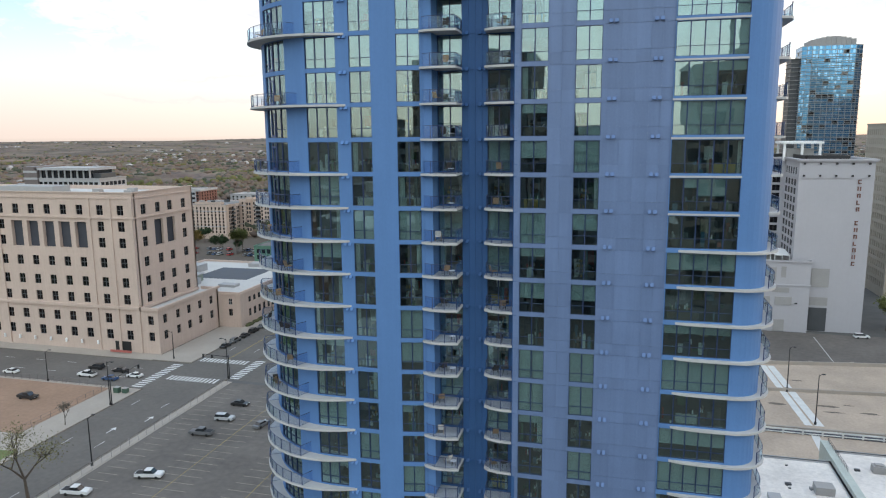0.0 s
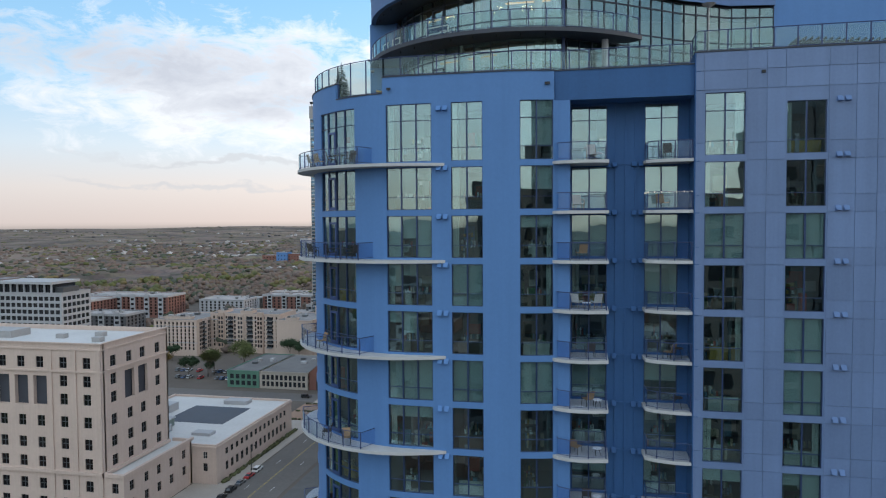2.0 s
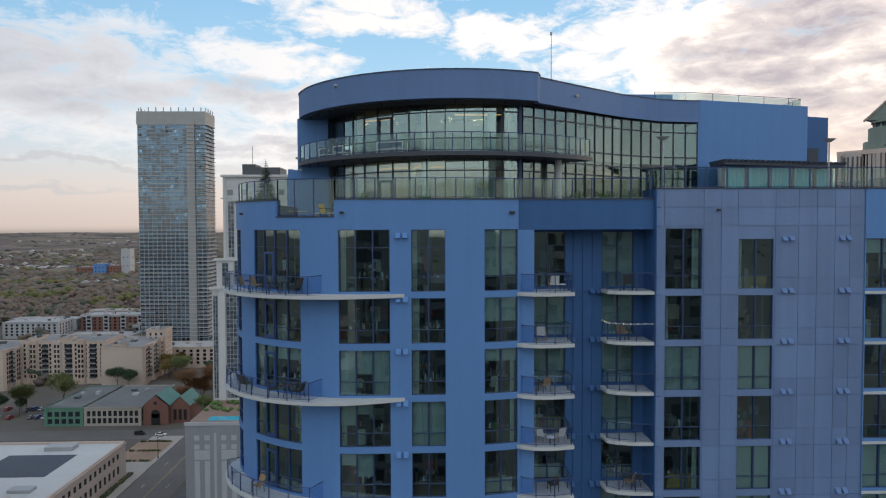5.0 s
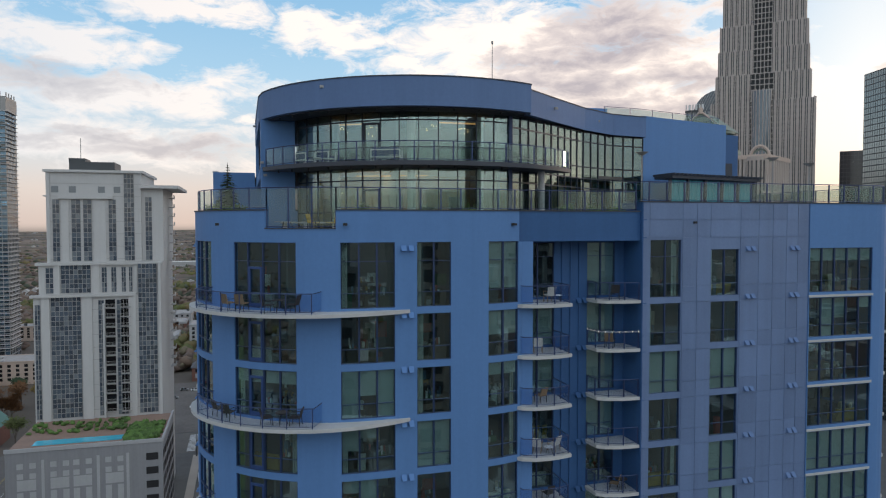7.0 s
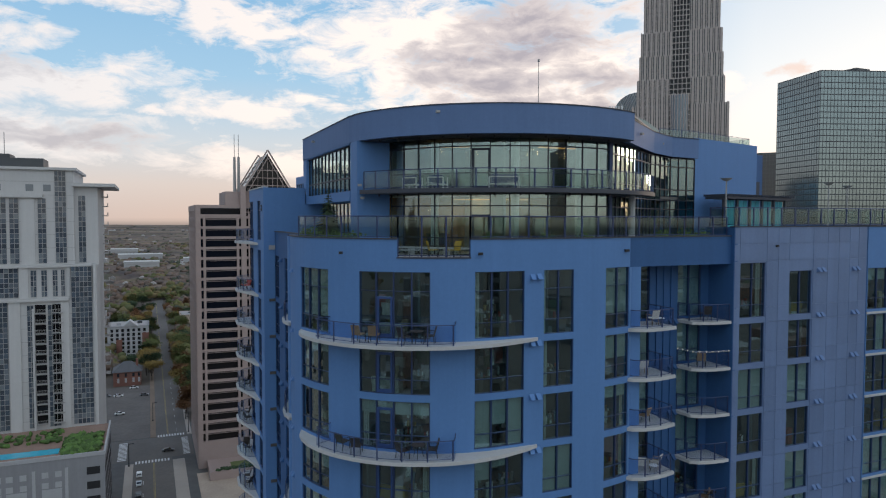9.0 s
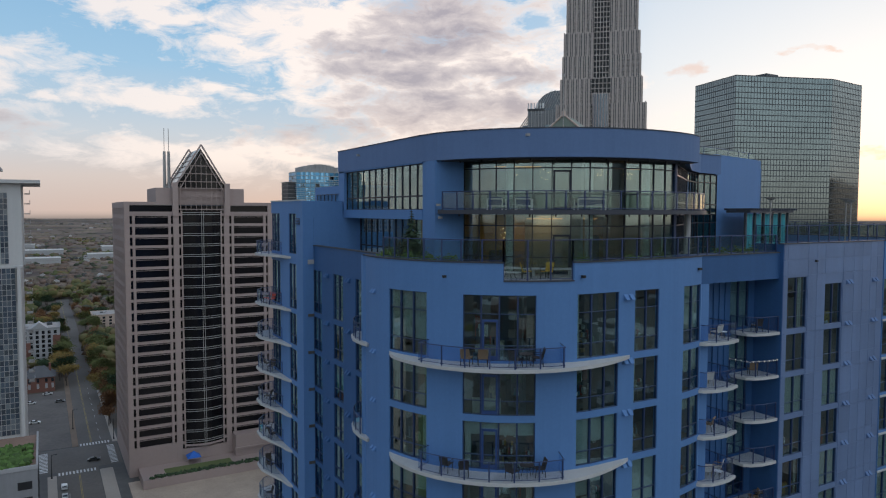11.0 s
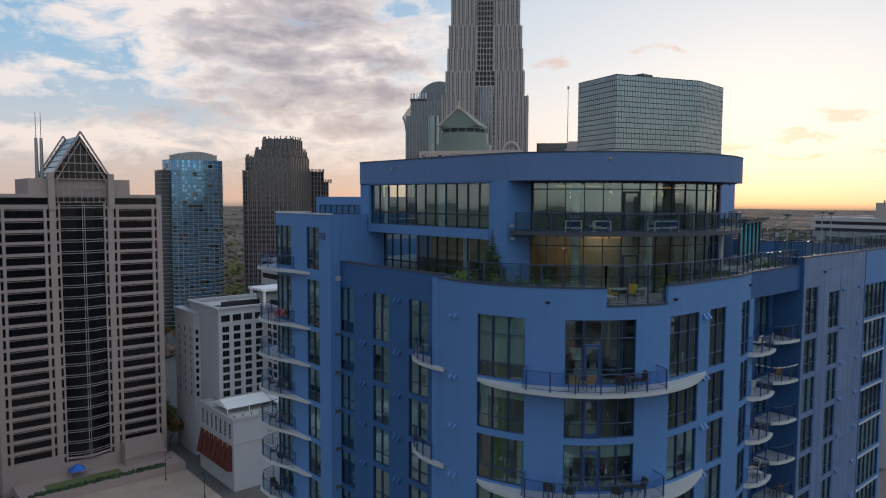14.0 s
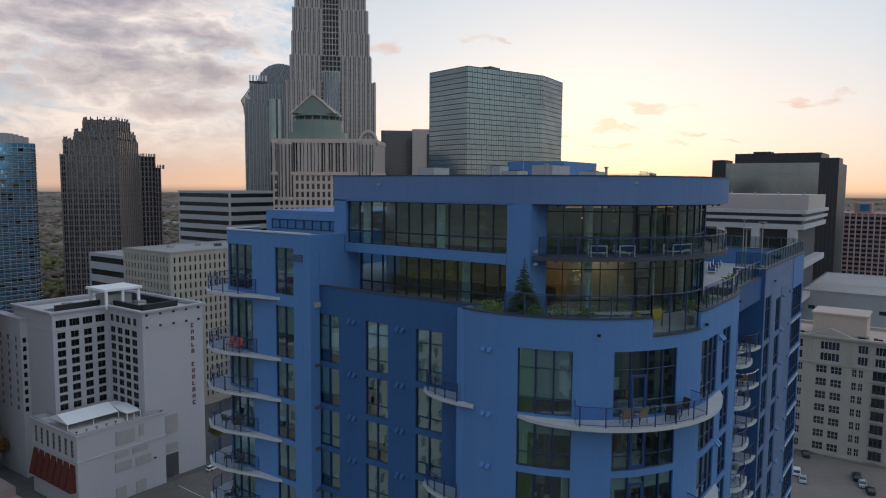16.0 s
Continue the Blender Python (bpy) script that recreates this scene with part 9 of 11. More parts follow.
def woods():
    r = random.Random(11)
    brown, green, olive, roofs = Shape(), Shape(), Shape(), Shape()

    def ground_z(x, y):
        d = math.hypot(x + 30, y - 120)
        u = min(max(d - 700, 0) / 3900, 1)
        return 44 * u ** 1.3 + 7 * u * noise.noise((x * 0.0016, y * 0.0016, 0))
    def blocked(x, y):
        return (90 < x < 700 and y < 640) or (-136 < x < -100 and y < 900) or (-62 < x < -26 and y < 900) or (-480 < x < -100 and y < 690 and not r.random() < 0.05)
    # the canopy: one bumpy sheet of crowns running together, open over streets and town
    rings, cols_n = 300, 1150
    can_v, can_f, open_at = [], [], []
    for i in range(rings + 1):
        d = 430 * (4800 / 430) ** (i / rings)
        for k in range(cols_n + 1):
            a = radians(-68 + 164 * k / cols_n)
            x, y = -30 + d * math.sin(a), 60 + d * math.cos(a)
            patch = noise.noise((x * 0.005, y * 0.005, 3))
            f = 0.075 / (1 + d / 1600)
            # bumps flatten with distance, shaping in a hazy softness
            calm = 1 / (1 + (max(d - 700, 0) / 1300) ** 1.4)
            h = 3.2 + (4.2 * noise.noise((x * f, y * f, 7)) + 1.8 * noise.noise((x * f * 2.7, y * f * 2.7, 8)) + r.uniform(-0.25, 0.25)) * calm
            clear = patch < -0.52 and d < 2400
            can_v.append((x, y, ground_z(x, y) + (-0.8 if clear else max(h, 0.3))))
            open_at.append((90 < x < 700 and y < 640) or (-136 < x < -100 and y < 900) or (-76 < x < -20 and y < 1000) or (-480 < x < -100 and y < 690) or (-100 < x < 90 and y < 640))
    for i in range(rings):
        for k in range(cols_n):
            q = i * (cols_n + 1) + k
            if not (open_at[q] or open_at[q + 1] or open_at[q + cols_n + 1] or open_at[q + cols_n + 2]):
                can_f.append((q, q + 1, q + cols_n + 2, q + cols_n + 1))
    canopy = Shape()
    canopy.v, canopy.f = can_v, can_f
    ob = thing("woods_canopy", canopy, CANOPY, "brown canopy of bare winter woods", "woods", kind="stuff")
    ob.data.polygons.foreach_set("use_smooth", [True] * len(ob.data.polygons))
    n = 0
    while n < 46000:
        a = radians(r.uniform(-66, 94) if n % 16 else r.uniform(94, 294))       # thinner behind the camera
        d = 430 * math.exp(r.random() * math.log(4700 / 430))
        x, y = -30 + d * math.sin(a), 60 + d * math.cos(a)
        n += 1
        if blocked(x, y):
            continue
        if noise.noise((x * 0.005, y * 0.005, 3)) < -0.34 and d < 2400:
            continue
        s = r.uniform(2.2, 4.0) * (1 + min(d, 3600) / 1500)       # crowns that run into one canopy
        z = ground_z(x, y)
        high = r.uniform(1.6, 3.6)
        # evergreen share grows with distance, painting in the darker haze of far hills
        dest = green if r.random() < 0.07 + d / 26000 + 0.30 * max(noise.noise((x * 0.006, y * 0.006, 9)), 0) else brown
        if dest is brown and noise.noise((x * 0.011, y * 0.011, 21)) > 0.22 and r.random() < 0.8:
            dest = olive
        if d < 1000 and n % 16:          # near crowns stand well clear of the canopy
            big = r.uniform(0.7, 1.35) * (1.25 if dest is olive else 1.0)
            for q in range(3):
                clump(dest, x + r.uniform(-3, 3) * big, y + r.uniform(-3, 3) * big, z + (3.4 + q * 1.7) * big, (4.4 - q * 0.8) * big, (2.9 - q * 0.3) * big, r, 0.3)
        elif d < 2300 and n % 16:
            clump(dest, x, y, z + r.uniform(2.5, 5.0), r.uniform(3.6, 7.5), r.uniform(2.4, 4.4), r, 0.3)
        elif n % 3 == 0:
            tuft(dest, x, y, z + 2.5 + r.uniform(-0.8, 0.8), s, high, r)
    for k in range(4600):
        a = radians(r.uniform(-66, 94))
        d = 900 * math.exp(r.random() * math.log(4300 / 900))
        x, y = -30 + d * math.sin(a), 60 + d * math.cos(a)
        if blocked(x, y) or noise.noise((x * 0.0022, y * 0.0050, 5)) < 0.16:
            continue
        z = ground_z(x, y) + 3.0
        w, dd, h = r.uniform(4, 8) * (1 + d / 3200), r.uniform(5, 9), r.uniform(2.0, 4.0)
        if r.random() < 0.10:          # long flat-roofed sheds
            w, dd = w * 3.0, dd * 2
            roofs.box(x, y, z, x + w, y + dd, z + h)
            continue
        i = len(roofs.v)
        roofs.box(x, y, z, x + w, y + dd, z + h)
        roofs.v += [(x + w / 2, y, z + h + 2.2), (x + w / 2, y + dd, z + h + 2.2)]
        roofs.f += [(i + 4, i + 5, i + 8), (i + 7, i + 9, i + 6), (i + 4, i + 8, i + 9, i + 7), (i + 5, i + 6, i + 9, i + 8)]
    for ob in (thing("winter_woods", brown, WOODS, "bare brown winter woods to the horizon", "woods", kind="stuff"), thing("evergreens", green, PINES, "dark evergreens among the bare woods, more far off in place of haze", "woods", kind="stuff"), thing("budding_woods", olive, OLIVE, "olive budding trees among the bare woods", "woods", kind="stuff")):
        ob.data.polygons.foreach_set("use_smooth", [True] * len(ob.data.polygons))
    thing("far_houses", roofs, ROOFS, "pale far houses and sheds among trees", "houses", kind="stuff")


woods()
BUD = surface("budding_twigs", (0.17, 0.155, 0.075), 0.95, vary=0.35, island=0.5)
tree(-109.5, 100.5, 17, 0.85, 16, BUD, 4, "large budding tree beside the parking lot", 0.17)
tree(-131, 133, 6, 0.6, 3, TWIG, 5, "small bare street tree in the pavement", 0.15)
PROTO = {}
for k, (x, y, h, m, lv, lb) in enumerate(((-222, 372, 15, LEAFG, 26, "yellow-green budding tree by the car park"), (-208, 381, 19, LEAFG, 44, "large yellow-green budding tree by the shops"), (-269, 404, 10, LEAFD, 26, "dark green tree by the apartments"),
                                          (-199, 424, 12, LEAFD, 40, "dark dense evergreen by the apartments"), (-193, 424, 12, LEAFD, 40, "dark dense evergreen by the apartments"), (-179, 455, 11, LEAFY, 18, "yellow autumn tree by apartments"), (-141, 395, 10, LEAFR, 14, "rusty autumn tree by road"),
                                          (-43, 470, 13, LEAFY, 20, "yellow autumn street tree"), (-43.5, 500, 14, LEAFY, 18, "yellow autumn street tree"), (-26.5, 425, 13, LEAFG, 20, "green leafy street tree"), (-26, 480, 13, LEAFG, 20, "green leafy street tree"),
                                          (-26.5, 440, 12, LEAFR, 20, "rusty autumn street tree"), (-27, 455, 12, LEAFR, 18, "rusty autumn street tree"), (-43, 540, 14, LEAFG, 16, "green leafy street tree"), (-26, 520, 14, LEAFR, 16, "rusty autumn street tree"),
                                          (-52, 490, 13, LEAFD, 20, "dark green street tree"), (-26, 560, 13, LEAFY, 16, "yellow autumn street tree"), (-46, 600, 13, LEAFR, 16, "rusty autumn street tree"), (92, 268, 13, LEAFG, 22, "olive tree beside the hotel"), (96, 256, 12, LEAFD, 22, "dark tree beside the hotel"),
                                          (34, 330, 15, LEAFD, 20, "dark tree between hotel and tower"), (37, 345, 14, LEAFG, 20, "olive tree between hotel and tower"), (33, 318, 12, LEAFR, 16, "rusty tree between hotel and tower"))):
    PROTO[k] = tree(x, y, h, 0.72, lv, m, 40 + k, lb, 0.36)
# more street and yard trees of the same kinds
r = random.Random(21)


def plant(kinds, x0, y0, x1, y1, count):
    for k in range(count):
        src = PROTO[r.choice(kinds)]
        g = r.uniform(0.8, 1.25)
        m = Matrix.Translation((r.uniform(x0, x1), r.uniform(y0, y1), 0)) @ Matrix.Rotation(r.uniform(0, 6.28), 4, "Z") @ Matrix.Scale(g, 4)
        copy_thing(src, m)


plant((7, 9, 11, 13, 14, 15), -27.5, 380, -22, 700, 22)
plant((7, 9, 11, 13, 14, 15), -46, 480, -42.5, 800, 20)
plant((7, 8, 16), -46.5, 482, -43, 530, 5)
plant((9, 11, 12, 13, 17), -24, 430, 26, 640, 22)
plant((18, 20, 21, 22), 28, 322, 37, 362, 9)
plant((13, 20, 21), 84.5, 330, 104, 420, 10)
plant((13, 15, 20, 17), 95, 450, 135, 555, 12)
plant((0, 2, 5), -258, 362, -208, 380, 4)
plant((0, 2, 4, 5, 6), -262, 434, -150, 470, 10)
plant((2, 6, 11), -300, 386, -266, 440, 6)
plant((5, 7), -180, 446, -172, 456, 3)
plant((6, 11, 14), -152, 384, -142, 420, 7)
plant((9, 13), -128, 346, -124, 350, 1)
plant((6, 11, 5), -140, 425, -120, 470, 6)
# planting on the pool deck
sh = Shape()
r = random.Random(5)
for k in range(160):
    clump(sh, r.uniform(-66, -57), r.uniform(232, 250), 33.9, r.uniform(0.6, 1.3), r.uniform(0.5, 1.1), r)
for k in range(90):
    clump(sh, r.uniform(-94, -68), r.uniform(246, 259), 33.7, r.uniform(0.5, 1.0), r.uniform(0.4, 0.7), r)
thing("deck_shrubs", sh, surface("shrub_green", (0.07, 0.13, 0.03), 0.9, vary=0.4, island=0.6), "clipped green shrubs on the pool deck", "shrubs", kind="stuff")

flat("yard", -109, 458.2, -44.4, 640, 0.0, LAND, "brown leaf-strewn yards beside the street", "ground")
flat("yard_2", -26.8, 372, 34, 640, 0.0, LAND, "brown leaf-strewn yards beside the street", "ground")
plant((9, 11, 13, 14, 15, 17), -26.5, 385, -20, 600, 12)
plant((7, 11, 13, 15, 17), -72, 566, -48, 680, 14)
plant((8, 10, 11, 13, 15, 17), -66, 600, -46, 880, 26)
plant((9, 10, 11, 13, 15, 17), -26, 600, 8, 880, 22)
plant((11, 13, 15, 17), -22, 395, 30, 520, 10)
plant((11, 12, 14, 7), -28.6, 360, -26, 450, 9)
plant((11, 14, 7), -100, 440, -62, 640, 10)
# hedges and beds by the stone building
flat("planted_bed", -146, 296, -131, 322, 0.16, DIRT, "brown mulched bed beside the pavement", "flower bed")
sh = Shape()
for k in range(260):
    y = r.uniform(223, 283)
    clump(sh, -133.2 + r.uniform(-0.7, 0.7), y, 0.5, r.uniform(0.35, 0.7), r.uniform(0.3, 0.6), r)
for k in range(120):
    clump(sh, r.uniform(-145, -132), r.choice((296.5, 309, 321.5)) + r.uniform(-0.5, 0.5), 0.5, r.uniform(0.3, 0.6), r.uniform(0.3, 0.5), r)
thing("low_hedges", sh, surface("dull_hedge_green", (0.07, 0.075, 0.03), 0.9, vary=0.5, island=0.6), "low dull green and brown hedges along the stone building", "hedge", kind="stuff")

for k, (x, y, w, h) in enumerate(((-133.6, 154.6, 1.6, 1.7), (-131.2, 154.9, 1.4, 1.5))):
    t = hold("utility_box", "green metal utility cabinet at the street corner", "utility cabinet", (x, y, 0.12), "utility cabinets")
    part("body", Shape().box(x - w / 2, y - 0.6, 0.22, x + w / 2, y + 0.6, h), surface("utility_green", (0.05, 0.10, 0.07), 0.6, vary=0.15), t)
    part("lid", Shape().box(x - w / 2 - 0.06, y - 0.66, h, x + w / 2 + 0.06, y + 0.66, h + 0.1), GREYBAR, t)
    part("plinth", Shape().box(x - w / 2 - 0.1, y - 0.7, 0.12, x + w / 2 + 0.1, y + 0.7, 0.22), PAVE, t)

# ---------------------------------------------------------------- street marks, fences, lamps, cars
def mark(name, pts, label, mat=PAINT, z=0.006):
    """A painted mark on the ground, a thin sheet."""
    return thing(name, Shape().prism(pts, z - 0.004, z), mat, label, "road marking", kind="structure")


bar = 0
for x0, x1, y0, y1, n, along in ((-127.5, -111, 167.2, 170.6, 13, "x"), (-127.5, -111, 184.0, 187.4, 13, "x"), (-133.5, -130.2, 160, 180.5, 14, "y"), (-109.8, -106.5, 172, 189, 11, "y"), (-49.8, -36.6, 319.8, 323, 11, "x"), (-41.2, -29.6, 352.8, 356, 10, "x"), (-56.5, -53.2, 326, 350, 14, "y"), (-31.6, -29.0, 326, 350, 14, "y")):
    for i in range(n):
        if along == "x":
            w = (x1 - x0) / n
            a = x0 + w * i
            mark("crosswalk_bar", rect(a, y0, a + w * 0.5, y1), "white crosswalk bar on asphalt")
        else:
            w = (y1 - y0) / n
            a = y0 + w * i
            mark("crosswalk_bar", rect(x0, a, x1, a + w * 0.5), "white crosswalk bar on asphalt")
YELLOW = surface("yellow_road_paint", (0.36, 0.27, 0.09), 0.85, vary=0.35)
for x in (-119.7, -119.3):
    for y0, y1 in ((188, 324), (341, 700)):
        mark("centre_line", rect(x, y0, x + 0.15, y1), "yellow double centre line", YELLOW)
for y0, y1, xc in ((60, 319, -43.2), (357, 1000, -37.2)):
    for x in (xc, xc + 0.4):
        mark("centre_line", rect(x, y0, x + 0.14, y1), "yellow double centre line", YELLOW)
for x in (-124, -115):
    for k in range(20):
        y = 64 + k * 12
        if k % 2 and not 155 < y < 188:
            mark("lane_dash", rect(x, y, x + 0.15, y + 3.5), "white dashed lane line")
for x, y_first in ((-46.8, 200), (-33.3, 360)):
    for k in range(9):
        y = y_first + k * 12
        mark("lane_dash", rect(x, y, x + 0.15, y + 3.5), "white dashed lane line")
for y in (166, 174):
    for k in range(14):
        mark("lane_dash", rect(-300 + k * 12, y, -296.5 + k * 12, y + 0.15), "white dashed lane line")
for x, y in ((-117.8, 133.1), (-113.2, 141)):      # turn arrows
    mark("turn_arrow", [(x - 0.12, y - 1.6), (x + 0.12, y - 1.6), (x + 0.12, y + 0.5), (x + 0.9, y + 0.5), (x, y + 1.8), (x - 0.9, y + 0.5), (x - 0.12, y + 0.5)], "white arrow painted on asphalt")
# parking stalls
stall = set_mat(Shape().box(0, 0, 0, 5.0, 0.11, 0.006).mesh("stall_line"), surface("worn_stall_paint", (0.34, 0.30, 0.23), 0.85, vary=0.3, grain=(0.4, 4.0)))
lot = bpy.data.objects["parking_lot"]
for x in (-105.5, -92.6, -87.4, -74.5, -69.3):
    for k in range(36):
        part("stall_line", stall, None, lot, at=(x, 62 + k * 2.9, 0.05))
for x in (-87.5, -69.4):
    mark("stall_spine", rect(x, 62, x + 0.12, 164), "worn yellow stall line", YELLOW, 0.06)
lot2 = bpy.data.objects["parking_lot_2"]
part("lane_line", Shape().prism([(65.5, 254.5), (65.7, 254.5), (64.6, 225), (64.4, 225)], 0.05, 0.058), PAINT, lot2)
deck2 = bpy.data.objects["parking_deck_2"]
for x in (-14, 2, 7, 20):
    for k in range(16):
        part("stall_line", stall, None, deck2, at=(x, 245 + k * 2.8, 0.06))
# patches and stains of the near decks
thing("deck_edge", Shape().prism([(30, 216.9), (130, 216.9), (130, 232.6), (30, 218.4)], -0.2, 0.072), DECK, "sandy concrete edge of the deck", "parking deck", kind="structure")
for k, (xs, ys) in enumerate((((42.3, 44.0, 46.3, 44.6), (219, 219, 174.4, 174.4)), ((44.3, 46.2, 48.9, 46.9), (219, 219, 174.4, 174.4)), ((44.6, 46.3, 45.6, 43.8), (169.0, 169.0, 150.2, 150.2)))):
    thing("deck_strip", Shape().prism(list(zip(xs, ys)), 0.07, 0.09), PAINT, "white painted strip across the deck", "painted strip", kind="structure")
for ya, yb, h in ((218.4, 232.6, 1.1), (195.9, 204.5, 0.95)):
    w = Shape().prism([(30, ya), (130, yb), (130, yb + 0.5), (30, ya + 0.5)], 0, h)
    wl = thing("deck_wall", w, PAVE, "low pale concrete wall of the deck", "wall", kind="structure")
    for k in range(9):
        u = k / 8
        part("wall_post", Shape().box(33 + 94 * u, ya + (yb - ya) * (0.03 + 0.94 * u) - 0.12, 0, 34.2 + 94 * u, ya + (yb - ya) * (0.03 + 0.94 * u) + 0.75, h + 0.12), PAVE, wl)
STAIN = surface("dark_oil_stain", (0.13, 0.105, 0.085), 0.8, vary=0.5, grain=(0.4, 3.0))
for k, (x, y, rx, ry) in enumerate(((40.9, 187.4, 2.4, 0.9), (53.2, 188.3, 3.2, 0.7), (53.6, 184.4, 2.6, 0.6), (62.0, 185.3, 2.4, 0.7), (50.0, 207.0, 2.0, 0.5), (58.5, 190.0, 1.8, 0.3), (66.0, 178.5, 1.5, 0.4))):
    r = random.Random(300 + k)
    thing("oil_stain", Shape().prism([(x + rx * math.cos(a * 0.35) * r.uniform(0.6, 1.1), y + ry * math.sin(a * 0.35) * r.uniform(0.6, 1.1)) for a in range(18)], 0.06, 0.066), STAIN, "dark oily stain on the deck", "stain", kind="structure")
g = hold("guard_rail", "white railing over a dark trough along the deck", "rail", (46, 170, 0))
part("trough", Shape().prism([(30, 168.9), (110, 166.4), (110, 171.6), (30, 171.4)], 0.06, 0.12), DARK, g, "dark open trough")
part("trough_edge", Shape().prism([(30, 171.4), (110, 171.6), (110, 172.5), (30, 172.0)], 0.06, 0.5), PAVE, g)
part("rail", Shape().box(30, 168.2, 1.0, 110, 168.5, 1.3), PAINT, g)
part("rail", Shape().box(30, 168.2, 0.35, 110, 168.5, 0.5), PAINT, g)
for k in range(20):
    part("post", Shape().box(30 + k * 4.2, 168.15, 0, 30.3 + k * 4.2, 168.5, 1.3), PAINT, g)
thing("retaining_wall", Shape().box(-33, 219.5, 0, 29.5, 220.1, 1.2), PAVE, "low concrete wall round the parking deck", "wall", kind="structure")
for k, (x, y) in enumerate(((36, 112), (48, 139), (52, 128), (33, 121))):
    thing("roof_unit", Shape().box(x, y, 5.7, x + 2.2, y + 1.8, 7.1).box(x + 0.4, y + 0.4, 7.1, x + 1.8, y + 1.4, 7.35), GREYBAR, "grey rooftop air unit on the annex", "air unit", "annex roof units")
t = hold("blue_tent", "small bright blue pop-up tent", "tent", (-5, 301, 3.2))
sh = Shape()
sh.v += [(-7.5, 298.5, 5.6), (-2.5, 298.5, 5.6), (-2.5, 303.5, 5.6), (-7.5, 303.5, 5.6), (-5, 301, 7.6)]
sh.f += [(0, 1, 4), (1, 2, 4), (2, 3, 4), (3, 0, 4)]
part("canopy", sh, surface("blue_tent_cloth", (0.02, 0.14, 0.55), 0.7, vary=0.1), t)
for x in (-7.4, -2.6):
    for y in (298.6, 303.4):
        part("leg", Shape().rod((x, y, 3.2), (x, y, 5.6), 0.05, 5), GREYBAR, t)
sh = Shape()
r = random.Random(9)
for k in range(150):
    clump(sh, r.uniform(-22, 22), r.uniform(290.5, 292.5), 3.6, r.uniform(0.4, 0.8), r.uniform(0.4, 0.7), r)
thing("terrace_hedge", sh, LEAFD, "dark clipped hedge on the granite terrace", "hedge", kind="stuff")
thing("terrace_lawn", Shape().box(-16, 293, 3.2, 8, 299, 3.26), GRASS, "green lawn on the granite terrace", "lawn", kind="structure")

# chain-link fence beside the lot
f = hold("chain_fence", "grey chain-link fence along the parking lot", "fence", (-107.4, 115, 0))
for z in (0.15, 1.0, 1.75):
    part("rail", Shape().rod((-107.4, 62, z), (-107.4, 168, z), 0.035, 4), GREYBAR, f)
for k in range(37):
    part("post", Shape().rod((-107.4, 62 + k * 2.94, 0), (-107.4, 62 + k * 2.94, 1.85), 0.05, 5), GREYBAR, f)
f = hold("dirt_lot_fence", "brown wire fence round the dirt lot", "fence", (-150, 157, 0))
for z in (0.3, 1.0, 1.75):
    part("rail", Shape().rod((-230, 157.6, z), (-138.2, 157.6, z), 0.03, 4), BROWN, f)
    part("rail", Shape().rod((-138.2, 100, z), (-138.2, 157, z), 0.03, 4), BROWN, f)
for k in range(32):
    part("post", Shape().rod((-230 + k * 2.9, 157.6, 0), (-230 + k * 2.9, 157.6, 1.85), 0.05, 5), BROWN, f)
for k in range(20):
    part("post", Shape().rod((-138.2, 100 + k * 3, 0), (-138.2, 100 + k * 3, 1.85), 0.05, 5), BROWN, f)


def street_lamp(x, y, h=9.5, arm=1.6, turn=0, label="black street lamp with a short arm"):
    t = hold("street_lamp", label, "street lamp", (x, y, 0), "street lamps")
    part("pole", Shape().rod((x, y, 0), (x, y, h), 0.16, 8, 0.09), BLACK, t)
    part("base", Shape().rod((x, y, 0), (x, y, 0.7), 0.32, 8, 0.26), BLACK, t)
    dx, dy = arm * math.cos(radians(turn)), arm * math.sin(radians(turn))
    part("arm", Shape().pipe([(x, y, h - 0.4), (x + dx * 0.5, y + dy * 0.5, h), (x + dx, y + dy, h + 0.05)], 0.06, 5), BLACK, t)
    part("head", Shape().box(x + dx - 0.35, y + dy - 0.2, h - 0.08, x + dx + 0.35, y + dy + 0.2, h + 0.1), BLACK, t)


for x, y, h, turn in ((-136.8, 184.4, 9, 200), (-109.8, 172, 12, 180), (-129.3, 146.7, 12, 0), (-108.8, 116.5, 11, 90), (-160, 157.9, 9, 90), (-129.6, 236, 9, 0), (-52, 318, 9, 0), (-28.2, 356, 9, 180), (-43, 380, 9, 0), (-129.6, 300, 9, 0), (20, 285, 8, 0), (25, 262, 8, 90)):
    street_lamp(x, y, h, 1.6, turn)
# signal span arms over the crossing
for x0, y0, x1, y1 in ((-129.3, 146.7, -130, 160), (-109.8, 172, -118, 172)):
    sg = hold("traffic_signal", "traffic signal on a long black mast arm", "traffic signal", (x0, y0, 0))
    part("mast", Shape().rod((x0 + 0.5, y0, 0), (x0 + 0.5, y0, 7), 0.15, 7, 0.12), BLACK, sg)
    part("mast_arm", Shape().rod((x0 + 0.5, y0, 6.6), (x1, y1, 6.9), 0.1, 6, 0.06), BLACK, sg)
    for u in (0.6, 0.95):
        x, y = x0 + (x1 - x0) * u, y0 + (y1 - y0) * u
        part("signal_head", Shape().box(x - 0.2, y - 0.2, 5.8, x + 0.2, y + 0.2, 6.9), BLACK, sg)

